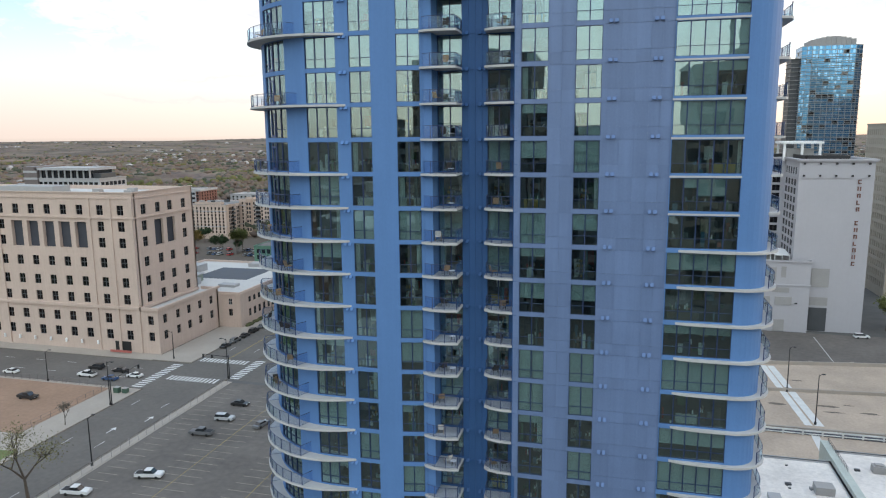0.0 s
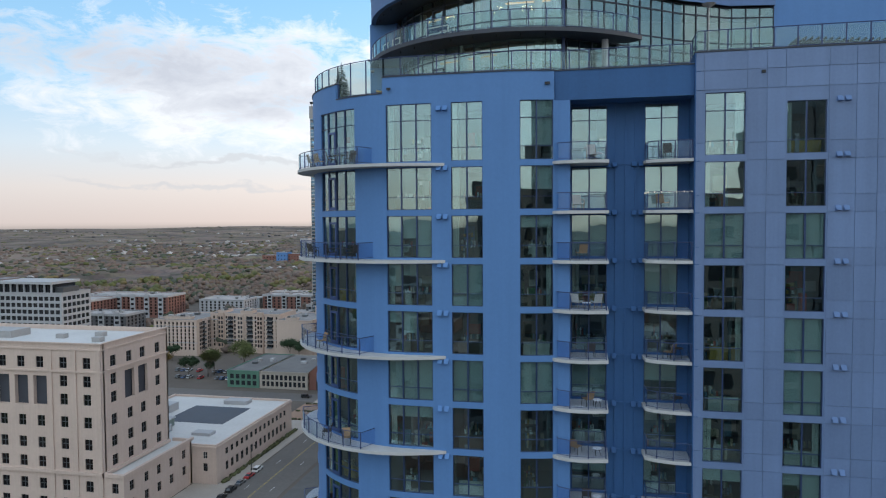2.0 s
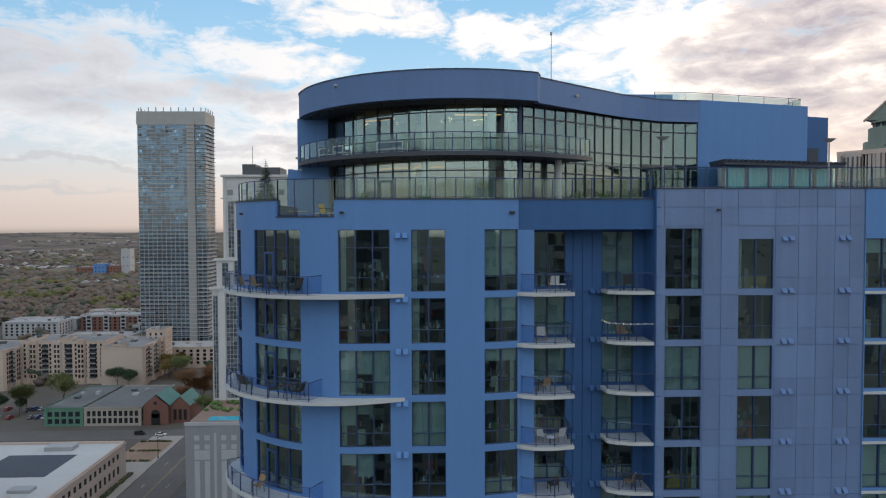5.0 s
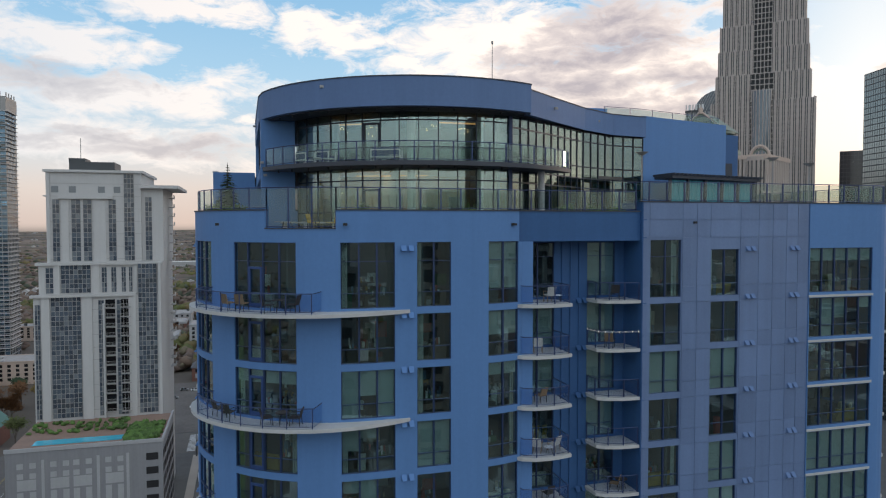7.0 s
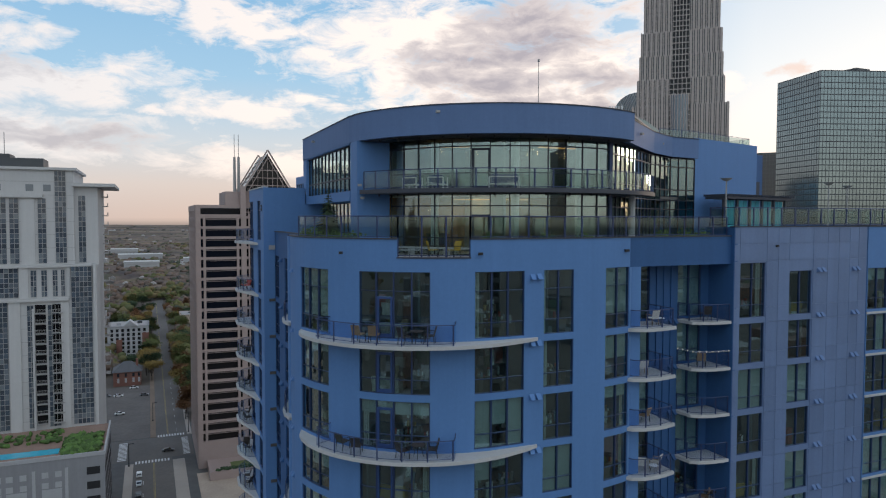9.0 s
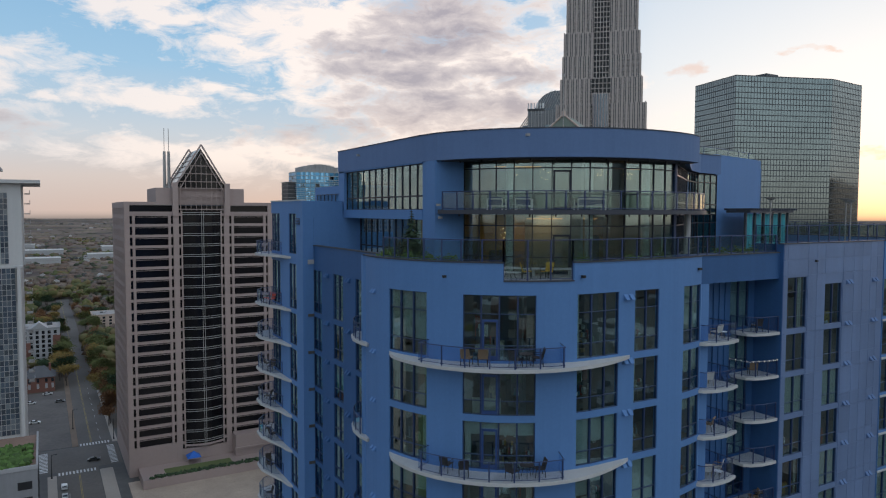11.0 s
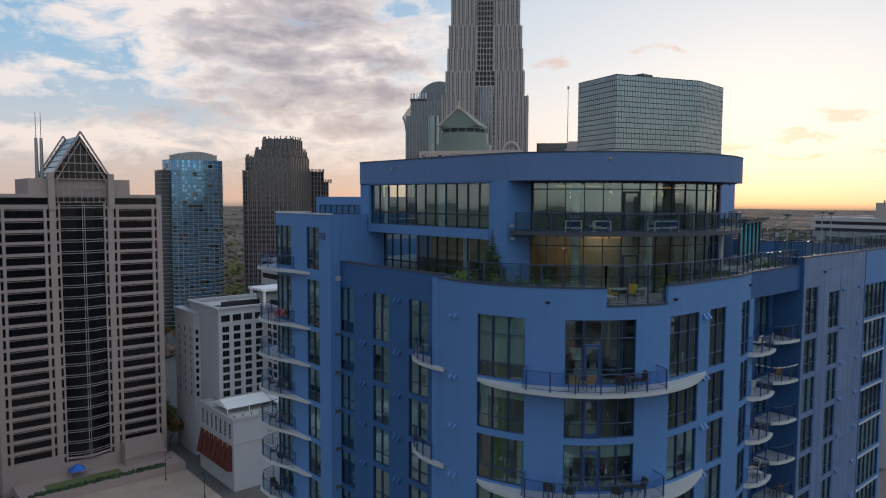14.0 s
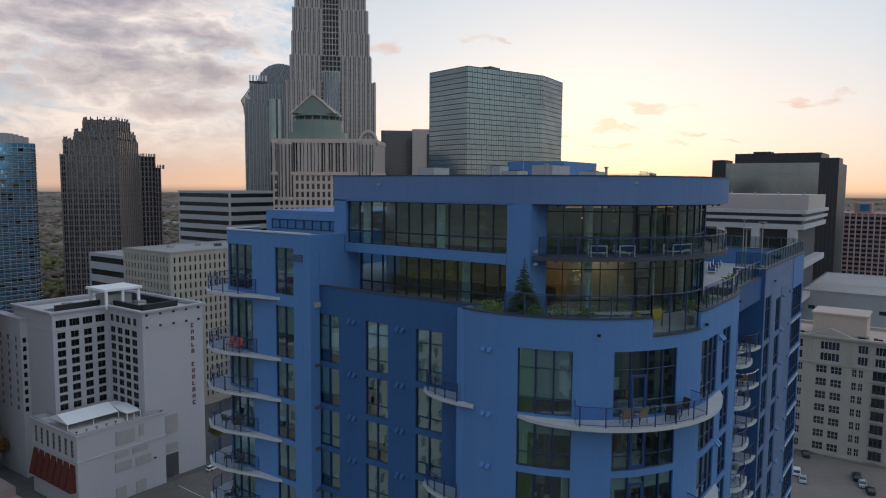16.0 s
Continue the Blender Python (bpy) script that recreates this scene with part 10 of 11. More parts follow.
CARGLASS = surface("car_glass", (0.02, 0.025, 0.03), 0.08, vary=0.1, spec=0.8)
TYRE = surface("tyre_rubber", (0.02, 0.02, 0.02), 0.9, vary=0.2)
CARPAINT = {n: surface("car_paint_" + n, c, 0.3, 0.1, vary=0.04, spec=0.7) for n, c in (("white", (0.75, 0.75, 0.74)), ("black", (0.02, 0.02, 0.022)), ("silver", (0.45, 0.46, 0.47)), ("grey", (0.14, 0.145, 0.15)), ("red", (0.40, 0.03, 0.03)), ("blue", (0.04, 0.09, 0.20)))}


for x, y in ((45.3, 197.2), (47.1, 175.4)):
    street_lamp(x, y, 12.6, 1.2, 20, "tall black lamp post on the deck")


def profile_body(pts, w, taper=0.0):
    """A body from its side outline (x, z), a little narrower above."""
    sh, n = Shape(), len(pts)
    zmax = max(z for _, z in pts)
    for s in (-1, 1):
        for x, z in pts:
            sh.v.append((x, s * (w / 2 - taper * z / zmax), z))
    sh.f += [tuple(range(n)), tuple(reversed(range(n, 2 * n)))] + [(i, i + n, (i + 1) % n + n, (i + 1) % n) for i in range(n)]
    return sh


CARS = {
    "sedan": (4.7, 1.82, [(-2.35, 0.35), (-2.3, 0.85), (-1.6, 0.95), (1.0, 0.92), (2.2, 0.75), (2.35, 0.55), (2.3, 0.3), (-2.2, 0.28)], [(-1.75, 0.93), (-1.05, 1.42), (0.25, 1.45), (1.15, 0.92)]),
    "suv": (4.8, 1.95, [(-2.4, 0.4), (-2.4, 1.05), (1.1, 1.08), (2.25, 0.98), (2.4, 0.7), (2.35, 0.38), (-2.3, 0.35)], [(-2.35, 1.05), (-2.1, 1.7), (0.35, 1.74), (1.2, 1.06)]),
    "pickup": (5.7, 1.98, [(-2.85, 0.5), (-2.85, 1.15), (-0.9, 1.15), (1.2, 1.12), (2.7, 1.05), (2.85, 0.75), (2.8, 0.42), (-2.8, 0.45)], [(-0.95, 1.13), (-0.8, 1.8), (0.65, 1.82), (1.35, 1.1)]),
}
car_count = {}


def car(kind, colour, x, y, turn, where, z=0.0):
    length, w, body, cabin = CARS[kind]
    word = {"suv": "sport utility car", "sedan": "sedan car", "pickup": "pickup truck"}[kind]
    key = (kind, colour)
    label = colour + " " + word + " " + where
    if key in car_count:
        c = copy_thing(car_count[key], pose(x, y, z, 0, 0, turn))
        return tagged(c, label)
    t = hold("car" if kind != "pickup" else "pickup_truck", label, "car", (0, 0, 0))
    part("body", profile_body(body, w, 0.04), CARPAINT[colour], t)
    part("glasshouse", profile_body(cabin, w - 0.16, 0.18), CARGLASS, t)
    top = [q for q in cabin if q[1] > 1.35]
    part("roof", profile_body([(top[0][0], top[0][1] - 0.03), (top[1][0], top[1][1] - 0.03), (top[1][0], top[1][1] + 0.03), (top[0][0], top[0][1] + 0.03)], w - 0.46, 0.0), CARPAINT[colour], t)
    if kind == "pickup":
        part("bed", Shape().box(-2.75, -0.85, 1.0, -1.0, 0.85, 1.17), BLACK, t)
    for sx in (-0.30, 0.31):
        for sy in (-1, 1):
            part("wheel", Shape().rod((sx * length, sy * (w / 2 - 0.22), 0.35), (sx * length, sy * (w / 2 + 0.01), 0.35), 0.35, 12), TYRE, t)
    for sy in (-0.6, 0.6):
        part("headlight", Shape().box(length / 2 - 0.12, sy - 0.2, 0.62, length / 2 + 0.01, sy + 0.2, 0.76), WHITE, t)
    t.matrix_basis = pose(x, y, z, 0, 0, turn)
    car_count[key] = t
    return t


car("pickup", "white", -93.3, 115, 12, "parked in the lot", 0.05)
car("pickup", "white", -103, 105.6, 8, "parked in the lot", 0.05)
car("suv", "silver", -94.1, 144.8, 5, "parked in the lot", 0.05)
car("pickup", "grey", -94.8, 135.9, 185, "parked in the lot", 0.05)
car("sedan", "black", -95.4, 154.3, 0, "parked in the lot", 0.05)
car("sedan", "grey", -83.3, 143.6, 80, "parked in the lot", 0.05)
car("sedan", "white", -176.9, 161.5, 180, "on the cross street")
car("suv", "black", -154, 170.5, 180, "on the cross street")
car("pickup", "white", -152, 164.2, 180, "on the cross street")
car("sedan", "black", -145, 169.8, 180, "on the cross street")
car("sedan", "blue", -143, 163.0, 180, "on the cross street")
car("sedan", "white", -137.5, 166.8, 180, "waiting at the crossing")
car("pickup", "black", -154.5, 145.3, 0, "in the dirt lot", 0.1)
for k, (kd, col) in enumerate((("sedan", "black"), ("suv", "grey"), ("sedan", "black"), ("suv", "black"), ("sedan", "grey"), ("sedan", "red"), ("suv", "white"))):
    car(kd, col, -127.3, 199 + k * 6.2, 90, "parked at the kerb")
car("suv", "white", 80.9, 256.5, 5, "parked by the hotel", 0.05)
for x, y, kd, col in ((127, 74, "suv", "white"), (131.5, 76.5, "suv", "white"), (123, 72, "sedan", "silver"), (129, 59.5, "sedan", "silver"), (132.5, 61, "suv", "black"), (125.5, 57.5, "sedan", "black"), (142, 78, "sedan", "red"), (142, 74, "sedan", "black")):
    car(kd, col, x, y, 10, "parked on the garage roof", 29.5)
for y, kd, col in ((305.8, "suv", "white"), (296.6, "sedan", "silver"), (285, "suv", "black"), (262, "sedan", "grey")):
    car(kd, col, -48.2, y, 90, "on the street between towers")
car("sedan", "black", -37.4, 331.6, 0, "crossing the street")
for k, (x, y) in enumerate(((-52.5, 453), (-47.1, 433.4), (-60, 436), (-66, 438), (-58, 398), (-70, 420))):
    car("sedan", "grey" if k % 2 else "white", x, y, 0, "in the far lot", 0.06)
for k in range(34):
    if k % 7 not in (3, 5, 6):
        car(("sedan", "suv")[k % 2], ("grey", "white", "black", "silver", "black", "blue", "red")[(k * 5) % 7], -262 + (k % 17) * 3.4, (362, 378)[k // 17], 90, "in the apartment lot")
car("suv", "black", -150, 333, 0, "on the church street")
car("sedan", "white", -140, 331, 0, "on the church street")

# ---------------------------------------------------------------- things on the tower's balconies and terraces
NAVYCLOTH = surface("navy_cushion", (0.03, 0.06, 0.16), 0.9, vary=0.15)
WICKER = surface("dark_wicker", (0.05, 0.04, 0.035), 0.8, vary=0.3, grain=(3.0, 20.0))
TAN = surface("tan_slats", (0.30, 0.19, 0.10), 0.7, vary=0.2, grain=(2.0, 12.0))
CREAMC = surface("cream_cushion", (0.60, 0.56, 0.48), 0.9, vary=0.1)
YEL = surface("yellow_plastic", (0.55, 0.34, 0.03), 0.5, vary=0.08)
REDC = surface("red_plastic", (0.55, 0.07, 0.04), 0.5, vary=0.08)
POT = surface("grey_planter", (0.20, 0.20, 0.20), 0.8, vary=0.15)
SHRUB = surface("terrace_shrub", (0.09, 0.15, 0.03), 0.9, vary=0.4, island=0.5)


def balcony_chair(frame_mat, seat_mat, label, name="patio_chair"):
    t = hold(name, label, "chair", (0, 0, 0), "balcony chairs")
    sh = profile_body([(-0.26, 0.40), (0.26, 0.43), (0.26, 0.47), (-0.26, 0.45)], 0.52)
    part("seat", sh, seat_mat, t)
    part("backrest", profile_body([(-0.26, 0.45), (-0.22, 0.45), (-0.36, 0.95), (-0.41, 0.95)], 0.52), seat_mat, t)
    for sx, lean in ((-0.24, -0.04), (0.24, 0.04)):
        for sy in (-0.25, 0.25):
            part("leg", Shape().rod((sx + lean, sy, 0), (sx, sy, 0.43), 0.022, 5), frame_mat, t)
    for sy in (-0.28, 0.28):
        part("armrest", Shape().pipe([(-0.3, sy, 0.66), (0.24, sy, 0.66), (0.26, sy, 0.43)], 0.02, 5), frame_mat, t)
    return t


def patio_table(label, mat, r=0.35, h=0.5):
    t = hold("patio_table", label, "table", (0, 0, 0), "balcony tables")
    part("tabletop", Shape().rod((0, 0, h - 0.03), (0, 0, h), r, 18), mat, t)
    for k in range(3):
        a = 2.1 * k
        part("leg", Shape().rod((r * 0.8 * math.cos(a), r * 0.8 * math.sin(a), 0), (r * 0.4 * math.cos(a), r * 0.4 * math.sin(a), h - 0.03), 0.018, 5), BLACK, t)
    return t


first = {}


def put(kind, make, x, y, z, turn=0):
    m = pose(x, y, z, 0, 0, turn)
    if kind in first:
        return copy_thing(first[kind], m)
    ob = make()
    ob.matrix_basis = m
    first[kind] = ob
    return ob


chair_dark = lambda: balcony_chair(BLACK, WICKER, "dark wicker chair on a balcony")
chair_tan = lambda: balcony_chair(BLACK, TAN, "tan slatted chair on a balcony")
chair_cream = lambda: balcony_chair(TAN, CREAMC, "cream cushioned armchair on a small balcony")
chair_red = lambda: balcony_chair(BLACK, REDC, "red plastic chair on a wing balcony")
table_dark = lambda: patio_table("round dark patio table on a balcony", WICKER, 0.38, 0.7)
table_white = lambda: patio_table("small round white side table", WHITE, 0.28, 0.45)
z = level(0)
put("tan", chair_tan, -33.3, 60.2, z, 40)
put("tan", chair_tan, -32.6, 59.7, z, 60)
put("table", table_dark, -30.7, 58.4, z)
put("dark", chair_dark, -30.0, 58.3, z, 150)
put("dark", chair_dark, -31.3, 58.5, z, 20)
z = level(2)
put("dark", chair_dark, -33.9, 61.3, z, 30)
put("dark", chair_dark, -33.4, 60.3, z, 60)
put("table", table_dark, -30.6, 58.4, z)
put("dark", chair_dark, -29.9, 58.2, z, 160)
put("dark", chair_dark, -31.4, 58.6, z, 10)
rc = random.Random(21)
for k in (4, 6, 8, 9, 10, 11, 12, 13, 14, 15):
    z = level(k)
    for q in range(rc.randint(1, 3)):
        a = radians(rc.uniform(215, 250))
        put(*rc.choice((("dark", chair_dark), ("tan", chair_tan), ("dark", chair_dark))), -26 + 10.2 * math.cos(a), 67.3 + 10.2 * math.sin(a), z, rc.uniform(0, 360))
for k in range(0, 18):
    z = level(k)
    if k == 3:
        put("cream", chair_cream, -15.6, 58.9, z, 60)
        put("cream", chair_cream, -14.5, 58.9, z, 120)
        put("side", table_white, -15.05, 58.4, z)
        continue
    if rc.random() < 0.75:
        put(*rc.choice((("dark", chair_dark), ("tan", chair_tan), ("cream", chair_cream))), -15.4 + rc.uniform(-0.3, 0.6), 59.0, z, rc.uniform(30, 150))
    if rc.random() < 0.5:
        put("side", table_white, -14.4, 58.8, z)
    if rc.random() < 0.75:
        put(*rc.choice((("dark", chair_dark), ("tan", chair_tan))), -10.3 + rc.uniform(-0.5, 0.5), 59.3, z, rc.uniform(30, 150))
    if rc.random() < 0.4:
        put("table", table_dark, -9.7, 59.2, z)
for k in range(-1, 10):
    z = 95.2 if k == -1 else level(k)
    if k == 0:
        put("red", chair_red, -35.4, 89.6, z, 200)
        put("red", chair_red, -35.5, 90.6, z, 170)
    elif k > 0 and rc.random() < 0.8:
        put("dark", chair_dark, -35.4, 89.5 + rc.uniform(-0.4, 1), z, rc.uniform(0, 360))
        put("dark", chair_dark, -35.3, 91.2, z, rc.uniform(0, 360))
for k in (10, 12, 13, 15, 17):
    put("dark", chair_dark, 12.05, 65 + rc.uniform(-1, 2), level(k), rc.uniform(0, 360))


def lamp_string():
    t = hold("string_lights", "string of small white bulbs on a balcony rail", "string lights", (-10.3, 58.7, level(1)))
    z = level(1) + 1.12
    p = Path(rail_2)
    n = 9
    bulb = glower("bulb_glow", (1.0, 0.9, 0.7), 0.45)
    wire = []
    for i in range(n * 2 + 1):
        q, m = p.at(p.length * i / (2 * n))
        wire.append((q.x - 0.02, q.y - 0.03, z - (0.1 if i % 2 else 0.0)))
    part("wire", Shape().pipe(wire, 0.008, 4), WHITE, t)
    for i in range(0, 2 * n + 1, 2):
        x, y, zz = wire[i]
        part("bulb", Shape().rod((x, y - 0.02, zz - 0.1), (x, y - 0.02, zz - 0.03), 0.02, 6), bulb, t)


lamp_string()


def outdoor_sofa(label, length=1.7):
    t = hold("outdoor_sofa", label, "sofa", (0, 0, 0), "white framed sofas")
    for sy in (-0.36, 0.36):
        for sx in (-length / 2, length / 2):
            part("leg", Shape().box(sx - 0.03, sy - 0.03, 0, sx + 0.03, sy + 0.03, 0.66), WHITE, t)
    part("seat_frame", Shape().box(-length / 2, -0.38, 0.2, length / 2, 0.38, 0.27), WHITE, t)
    part("back_rail", Shape().box(-length / 2, 0.34, 0.62, length / 2, 0.4, 0.68), WHITE, t)
    part("seat_cushion", profile_body([(-length / 2 + 0.05, 0.27), (length / 2 - 0.05, 0.27), (length / 2 - 0.07, 0.42), (-length / 2 + 0.07, 0.42)], 0.7, 0.03), NAVYCLOTH, t)
    sh = Shape().box(-length / 2 + 0.06, 0.2, 0.42, length / 2 - 0.06, 0.33, 0.78)
    part("back_cushion", sh, NAVYCLOTH, t)
    return t


def arc_place(r, a):
    return CX + r * math.cos(radians(a)), CY + r * math.sin(radians(a))


sofa = lambda: outdoor_sofa("white framed outdoor sofa with navy cushions")
lounge = lambda: outdoor_sofa("white framed outdoor armchair with navy cushions", 0.95)
for a, key, make in ((217, "lounge", lounge), (226, "lounge", lounge), (247, "sofa", sofa)):
    x, y = arc_place(10.75, a)
    put(key, make, x, y, 99.1, a + 90 + 180)
for a in (224, 249.5):
    x, y = arc_place(10.8, a)
    put("low", lambda: patio_table("low white outdoor coffee table", WHITE, 0.42, 0.34), x, y, 99.1)

conifer(-33.4, 66.4, 95.6, 3.7, 1.35, 3, "small dark spruce in a terrace planter")
thing("planter", Shape().rod((-33.4, 66.4, 95.1), (-33.4, 66.4, 95.7), 0.5, 14, 0.58), POT, "round grey terrace planter with spruce", "planter")
for k, (x, y, s) in enumerate(((-34.4, 67.6, 0.55), (-34.3, 65.2, 0.5), (-33.6, 64.0, 0.5), (-32.8, 62.9, 0.45), (-34.0, 68.4, 0.5), (-26.0, 59.2, 0.4), (-22.5, 58.9, 0.4), (-20.0, 59.0, 0.4), (-13.2, 60.0, 0.45), (-11.4, 60.0, 0.45), (-9.8, 60.2, 0.45))):
    t = hold("potted_shrub", "leafy green shrub in a grey terrace pot", "potted plant", (x, y, 95.1), "terrace pots")
    part("pot", Shape().rod((x, y, 95.1), (x, y, 95.65), s * 0.6, 12, s * 0.75), POT, t)
    sh, r = Shape(), random.Random(60 + k)
    for q in range(260):
        v = Vector((r.gauss(0, 1), r.gauss(0, 1), r.gauss(0, 0.8))) * s * 0.55
        leaf(sh, Vector((x, y, 96.0 + s * 0.3)) + v, 0.09, r)
    part("leaves", sh, SHRUB, t)
put("yellow", lambda: balcony_chair(BLACK, YEL, "yellow plastic chair on the roof terrace", "terrace_chair"), -27.6, 60.6, 95.1, 200)
put("yellow", chair_red, -28.6, 61.2, 95.1, 330)
put("lowt", lambda: patio_table("round pale fire table on the terrace", SLAB, 0.6, 0.5), -30.2, 60.6, 95.1)
b = hold("curved_bench", "long pale curved terrace bench", "bench", (-30, 63, 95.1))
bench = Path(arc(-19.3, 71.2, 11.6, 203, 240, 14))
sh = Shape()
band(sh, bench, 0, bench.length, 95.5, 95.6, 0.25, 0.5)
part("seat", sh, SLAB, b)
for u in (0.02, 0.34, 0.66, 0.98):
    q, m = bench.at(bench.length * u)
    part("leg", Shape().box(q.x - 0.15, q.y - 0.15, 95.1, q.x + 0.15, q.y + 0.15, 95.5), SLAB, b)

# chandeliers and warm lamps inside the penthouse
GLOW = glower("warm_bulb", (1.0, 0.66, 0.28), 5.0)
COVE = glower("warm_cove_strip", (0.9, 0.45, 0.14), 0.45)
for x, y, z in ((-26.3, 65.9, 101.4), (-24.6, 64.6, 101.4), (-21.0, 63.2, 101.4), (-19.0, 62.9, 101.4), (-26.6, 66.3, 97.6)):
    t = hold("chandelier", "glittering round chandelier with small bulbs", "chandelier", (x, y, z))
    top = 102.1 if z > 99 else 98.8
    part("cord", Shape().rod((x, y, z), (x, y, top), 0.015, 4), BLACK, t)
    r = random.Random(int(-x * 10))
    for q in range(9):
        v = Vector((r.gauss(0, 1), r.gauss(0, 1), r.gauss(0, 1))).normalized() * 0.36
        part("bulb", Shape().rod((x + v.x, y + v.y, z + v.z - 0.016), (x + v.x, y + v.y, z + v.z + 0.016), 0.016, 5), GLOW, t)
lamp = bpy.data.lights.new("room_light", "AREA")
lamp.shape, lamp.size, lamp.size_y, lamp.energy, lamp.color = "RECTANGLE", 5.0, 2.0, 44.0, (1.0, 0.66, 0.32)
room_light = new("room_light", lamp)
room_light.matrix_world = pose(-23.6, 66.2, 98.7, 0, 0, -30)
for x0, y0, x1, y1, z in ((-25.5, 65.2, -21.2, 63.4, 98.5), (-20.5, 63.2, -17.5, 63.1, 101.85), (-27.0, 66.8, -24.5, 65.2, 101.9)):
    thing("cove_lamp", Shape().prism([(x0, y0), (x1, y1), (x1 + 0.05, y1 + 0.25), (x0 + 0.05, y0 + 0.25)], z, z + 0.06), COVE, "warm strip lamp at the penthouse ceiling", "ceiling lamp")
# round interior columns
for x, y in ((-26.75, 65.5), (-22.4, 62.9), (-18.2, 62.1)):
    part("column", Shape().rod((x, y, 95.1), (x, y, 102.1), 0.26, 14), WHITE, tower, "pale round column behind the glass")
# soffit lamps and small wall vents
for a in range(204, 292, 8):
    x, y = arc_place(10.9, a)
    part("soffit_lamp", Shape().rod((x, y, 102.02), (x, y, 102.14), 0.05, 6), BLACK, tower)
    x, y = arc_place(11.0, a)
    part("soffit_lamp", Shape().rod((x, y, 98.68), (x, y, 98.84), 0.05, 6), BLACK, tower)
for x, y, z, w in ((-27.25, 57.86, 95.45, 0.22), (-17.4, 58.28, 95.45, 0.3), (-5.2, 58.28, 95.55, 0.2), (-33.9, 61.6, 95.45, 0.2)):
    part("scupper", Shape().box(x - w / 2, y - 0.09, z - 0.07, x + w / 2, y + 0.06, z + 0.07), BLACK, tower, "small black scupper")
for x, y, z in ((-31.3, 66.9, 99.4), (-31.1, 67.0, 98.6), (-12.5, 63.2, 103.1), (-7.0, 67.6, 103.1), (-28.0, 62.1, 103.5), (-31.55, 79.0, 103.3)):
    part("wall_lamp", Shape().box(x - 0.11, y - 0.18, z - 0.07, x + 0.11, y, z + 0.07), GREYBAR, tower, "small grey wall lamp")
t = hold("terrace_lamp", "tall slim terrace lamp post with dish head", "lamp post", (-7.9, 60.1, 95.1))
part("pole", Shape().rod((-7.9, 60.1, 95.1), (-7.9, 60.1, 99.9), 0.06, 8, 0.045), GREYBAR, t)
part("head", Shape().rod((-7.9, 60.1, 99.85), (-7.9, 60.1, 100.05), 0.12, 12, 0.42), GREYBAR, t)
for x, y in ((3.0, 61.0), (9.0, 64.0)):
    t = hold("terrace_lamp", "tall slim terrace lamp post with dish head", "lamp post", (x, y, 95.1))
    part("pole", Shape().rod((x, y, 95.1), (x, y, 99.9), 0.06, 8, 0.045), GREYBAR, t)
    part("head", Shape().rod((x, y, 99.85), (x, y, 100.05), 0.12, 12, 0.42), GREYBAR, t)
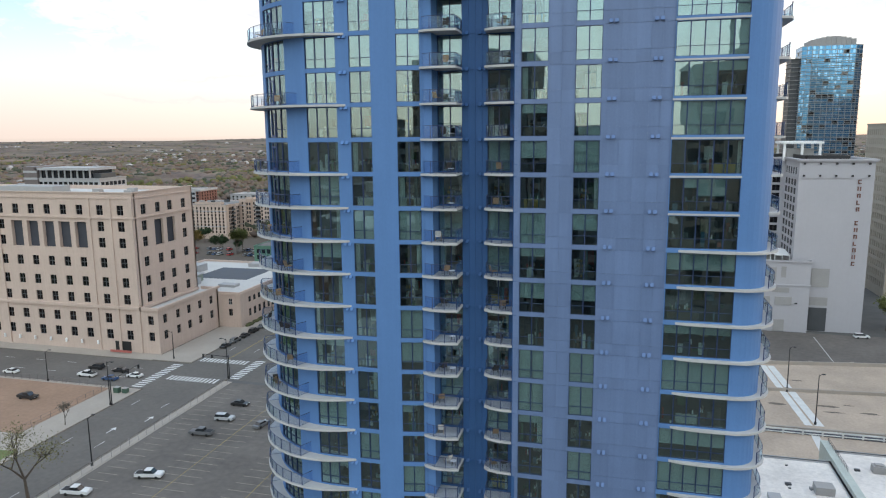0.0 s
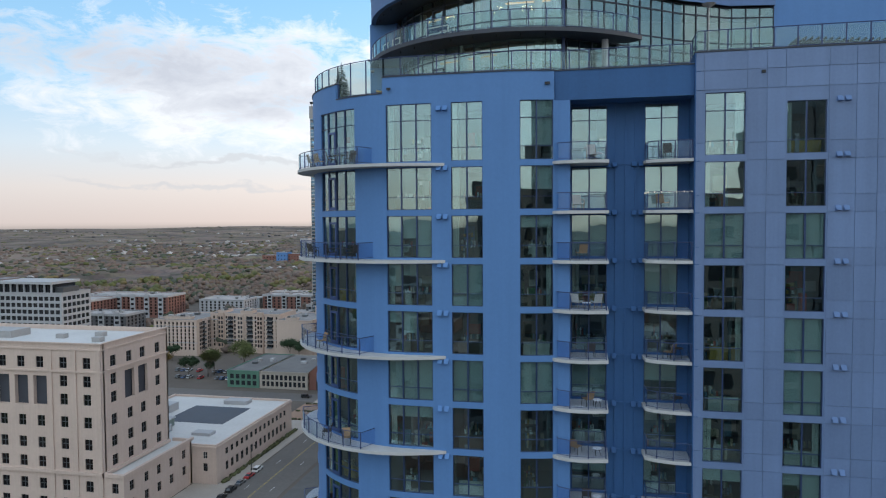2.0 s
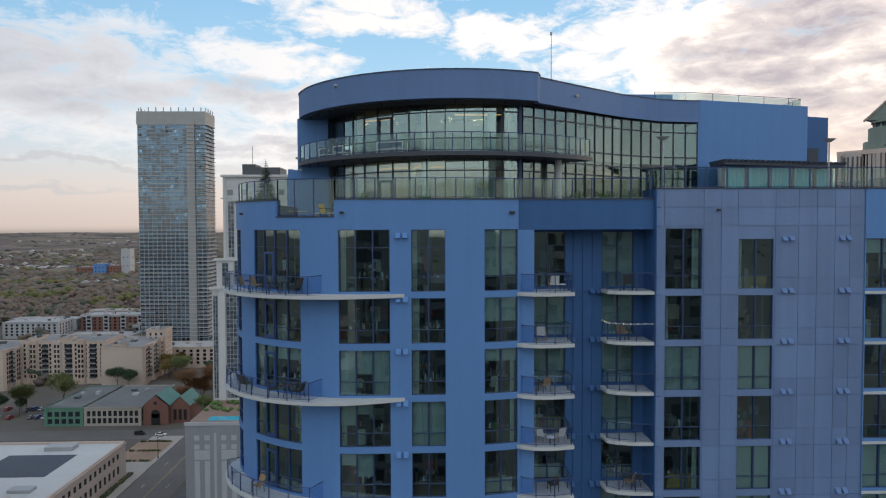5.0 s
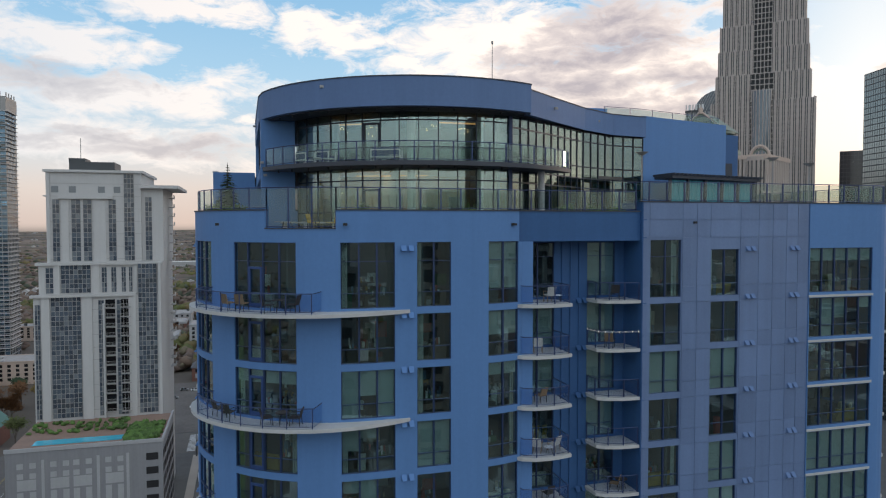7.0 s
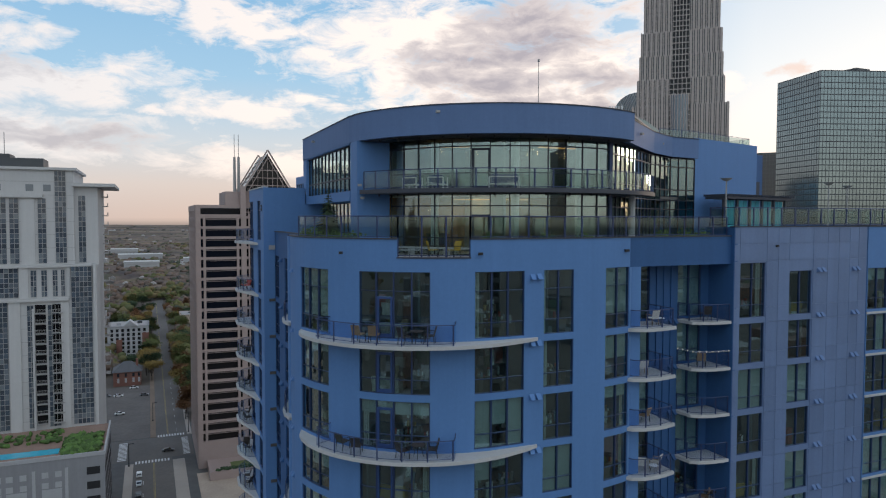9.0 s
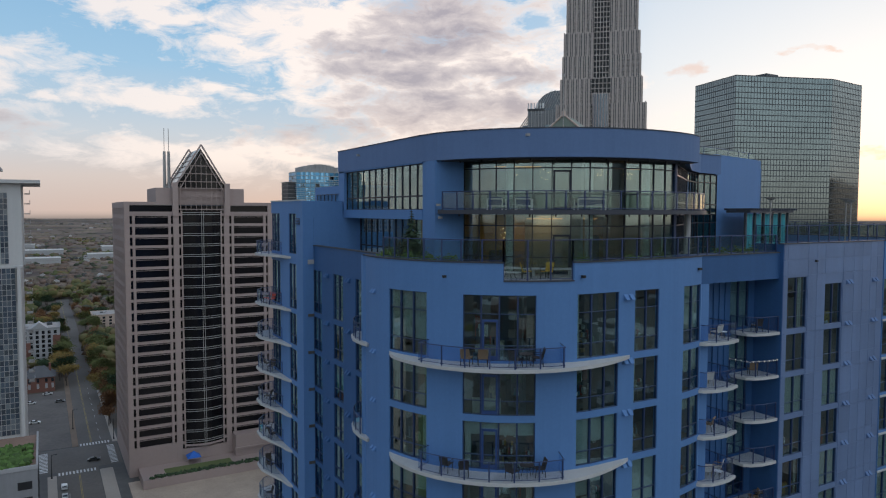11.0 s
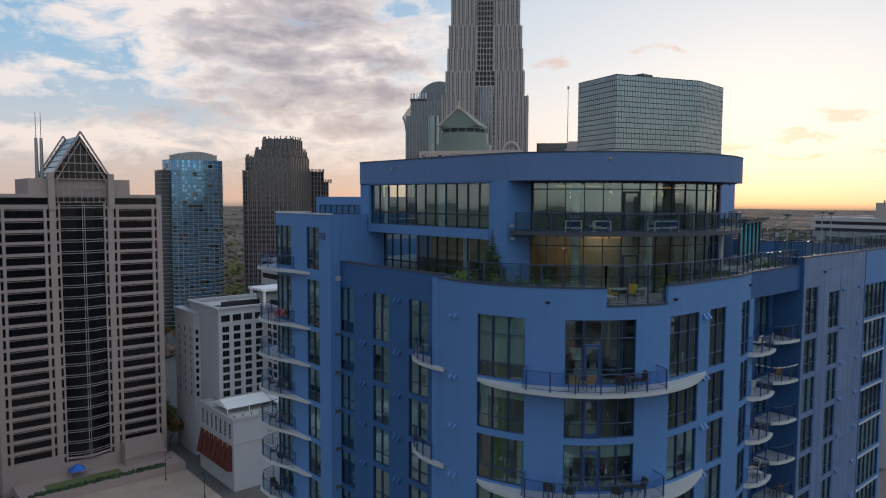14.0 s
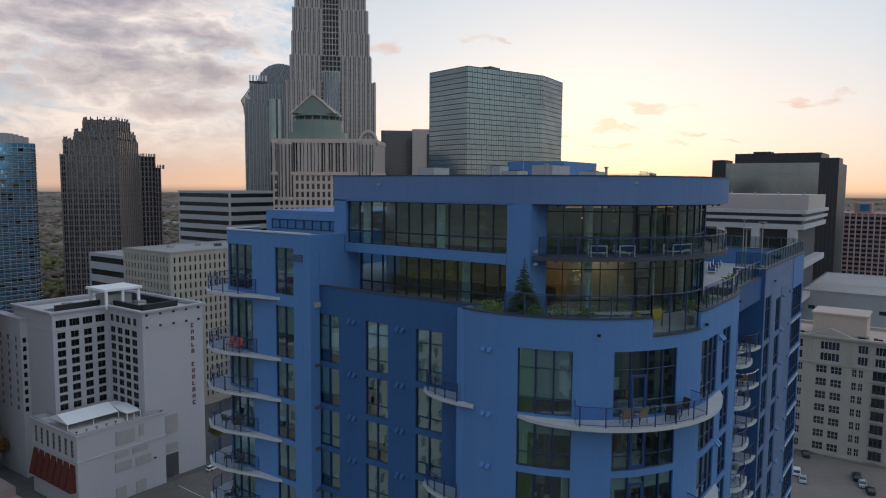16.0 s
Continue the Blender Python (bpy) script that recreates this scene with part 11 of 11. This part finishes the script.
# pergola with teal curtains before the stair block
pg = hold("pergola", "flat roofed pergola with teal curtains on the pool terrace", "pergola", (4, 68.5, 95.1))
part("roof", Shape().prism([(-1.2, 66.6), (9.2, 69.5), (9.2, 71.9), (-1.2, 69.0)], 98.95, 99.15), DARK, pg)
for k in range(24):
    u = k / 23
    x, y = -1.2 + 10.4 * u, 66.6 + 2.9 * u
    part("slat", Shape().prism([(x, y - 0.3), (x + 0.1, y - 0.3), (x + 0.1, y + 2.6), (x, y + 2.6)], 99.16, 99.32), DARK, pg)
for k in range(6):
    u = k / 5
    x, y = -1.0 + 10.0 * u, 67.2 + 2.8 * u
    part("post", Shape().box(x - 0.09, y - 0.09, 95.1, x + 0.09, y + 0.09, 98.95), DARK, pg)
    if k < 5:
        for q in range(5):
            a, c = x + 0.2 + q * 0.34, y + 0.1 + q * 0.095
            part("curtain", Shape().prism([(a, c + 0.12 * (q % 2)), (a + 0.3, c + 0.085 + 0.12 * ((q + 1) % 2)), (a + 0.3, c + 0.12 + 0.12 * ((q + 1) % 2)), (a, c + 0.04 + 0.12 * (q % 2))], 95.3, 98.85), TEAL, pg, "teal curtain")
for k in range(3):
    x, y = 1.0 + k * 2.6, 65.0 + k * 0.4
    put("lounger", lambda: outdoor_sofa("white framed lounge seat on the pool terrace", 1.9), x, y, 95.1, 15)
# roof plant
an = hold("roof_antenna", "thin lightning rod antenna on the roof", "antenna", (-11.2, 79.0, 103.5))
part("rod", Shape().rod((-11.2, 79.0, 103.5), (-11.2, 79.0, 111.4), 0.05, 6, 0.025), GREYBAR, an)
part("tip", Shape().rod((-11.2, 79.0, 111.3), (-11.2, 79.0, 111.55), 0.1, 8), GREYBAR, an)
for x, y, w, d, h in ((-21.5, 74, 1.6, 1.4, 0.9), (-14.0, 71.0, 1.8, 1.5, 1.0), (-17.5, 78.0, 1.4, 1.4, 1.4), (-24.5, 79.5, 2.0, 1.6, 1.1), (-11.5, 76.0, 3.5, 2.0, 1.6)):
    t = hold("roof_unit", "pale metal air unit on the tower roof", "air unit", (x, y, 103.5), "tower roof units")
    part("case", Shape().box(x - w / 2, y - d / 2, 103.5, x + w / 2, y + d / 2, 103.5 + h), WTOWER, t)
    part("fan", Shape().rod((x, y, 103.5 + h), (x, y, 103.56 + h), min(w, d) * 0.38, 14), BLACK, t)
for x, y, h in ((-19.2, 72.5, 0.9), (-16.4, 73.5, 0.7), (-12.9, 70.2, 0.8), (-23.2, 75.0, 0.6), (-10.2, 72.5, 0.9)):
    t = hold("vent_pipe", "short grey roof vent pipe", "vent", (x, y, 103.5), "roof vents")
    part("pipe", Shape().rod((x, y, 103.5), (x, y, 104.0 + h), 0.12, 8), GREYBAR, t)
    part("cap", Shape().rod((x, y, 104.0 + h), (x, y, 104.12 + h), 0.2, 8), GREYBAR, t)
part("louver", Shape().box(-34.96, 83.0, 97.9, -34.9, 83.9, 98.4), DARK, tower, "dark wall louvre")
for q in range(4):
    part("louver_slat", Shape().box(-34.99, 83.0, 97.93 + q * 0.12, -34.95, 83.9, 97.97 + q * 0.12), BLUE, tower)
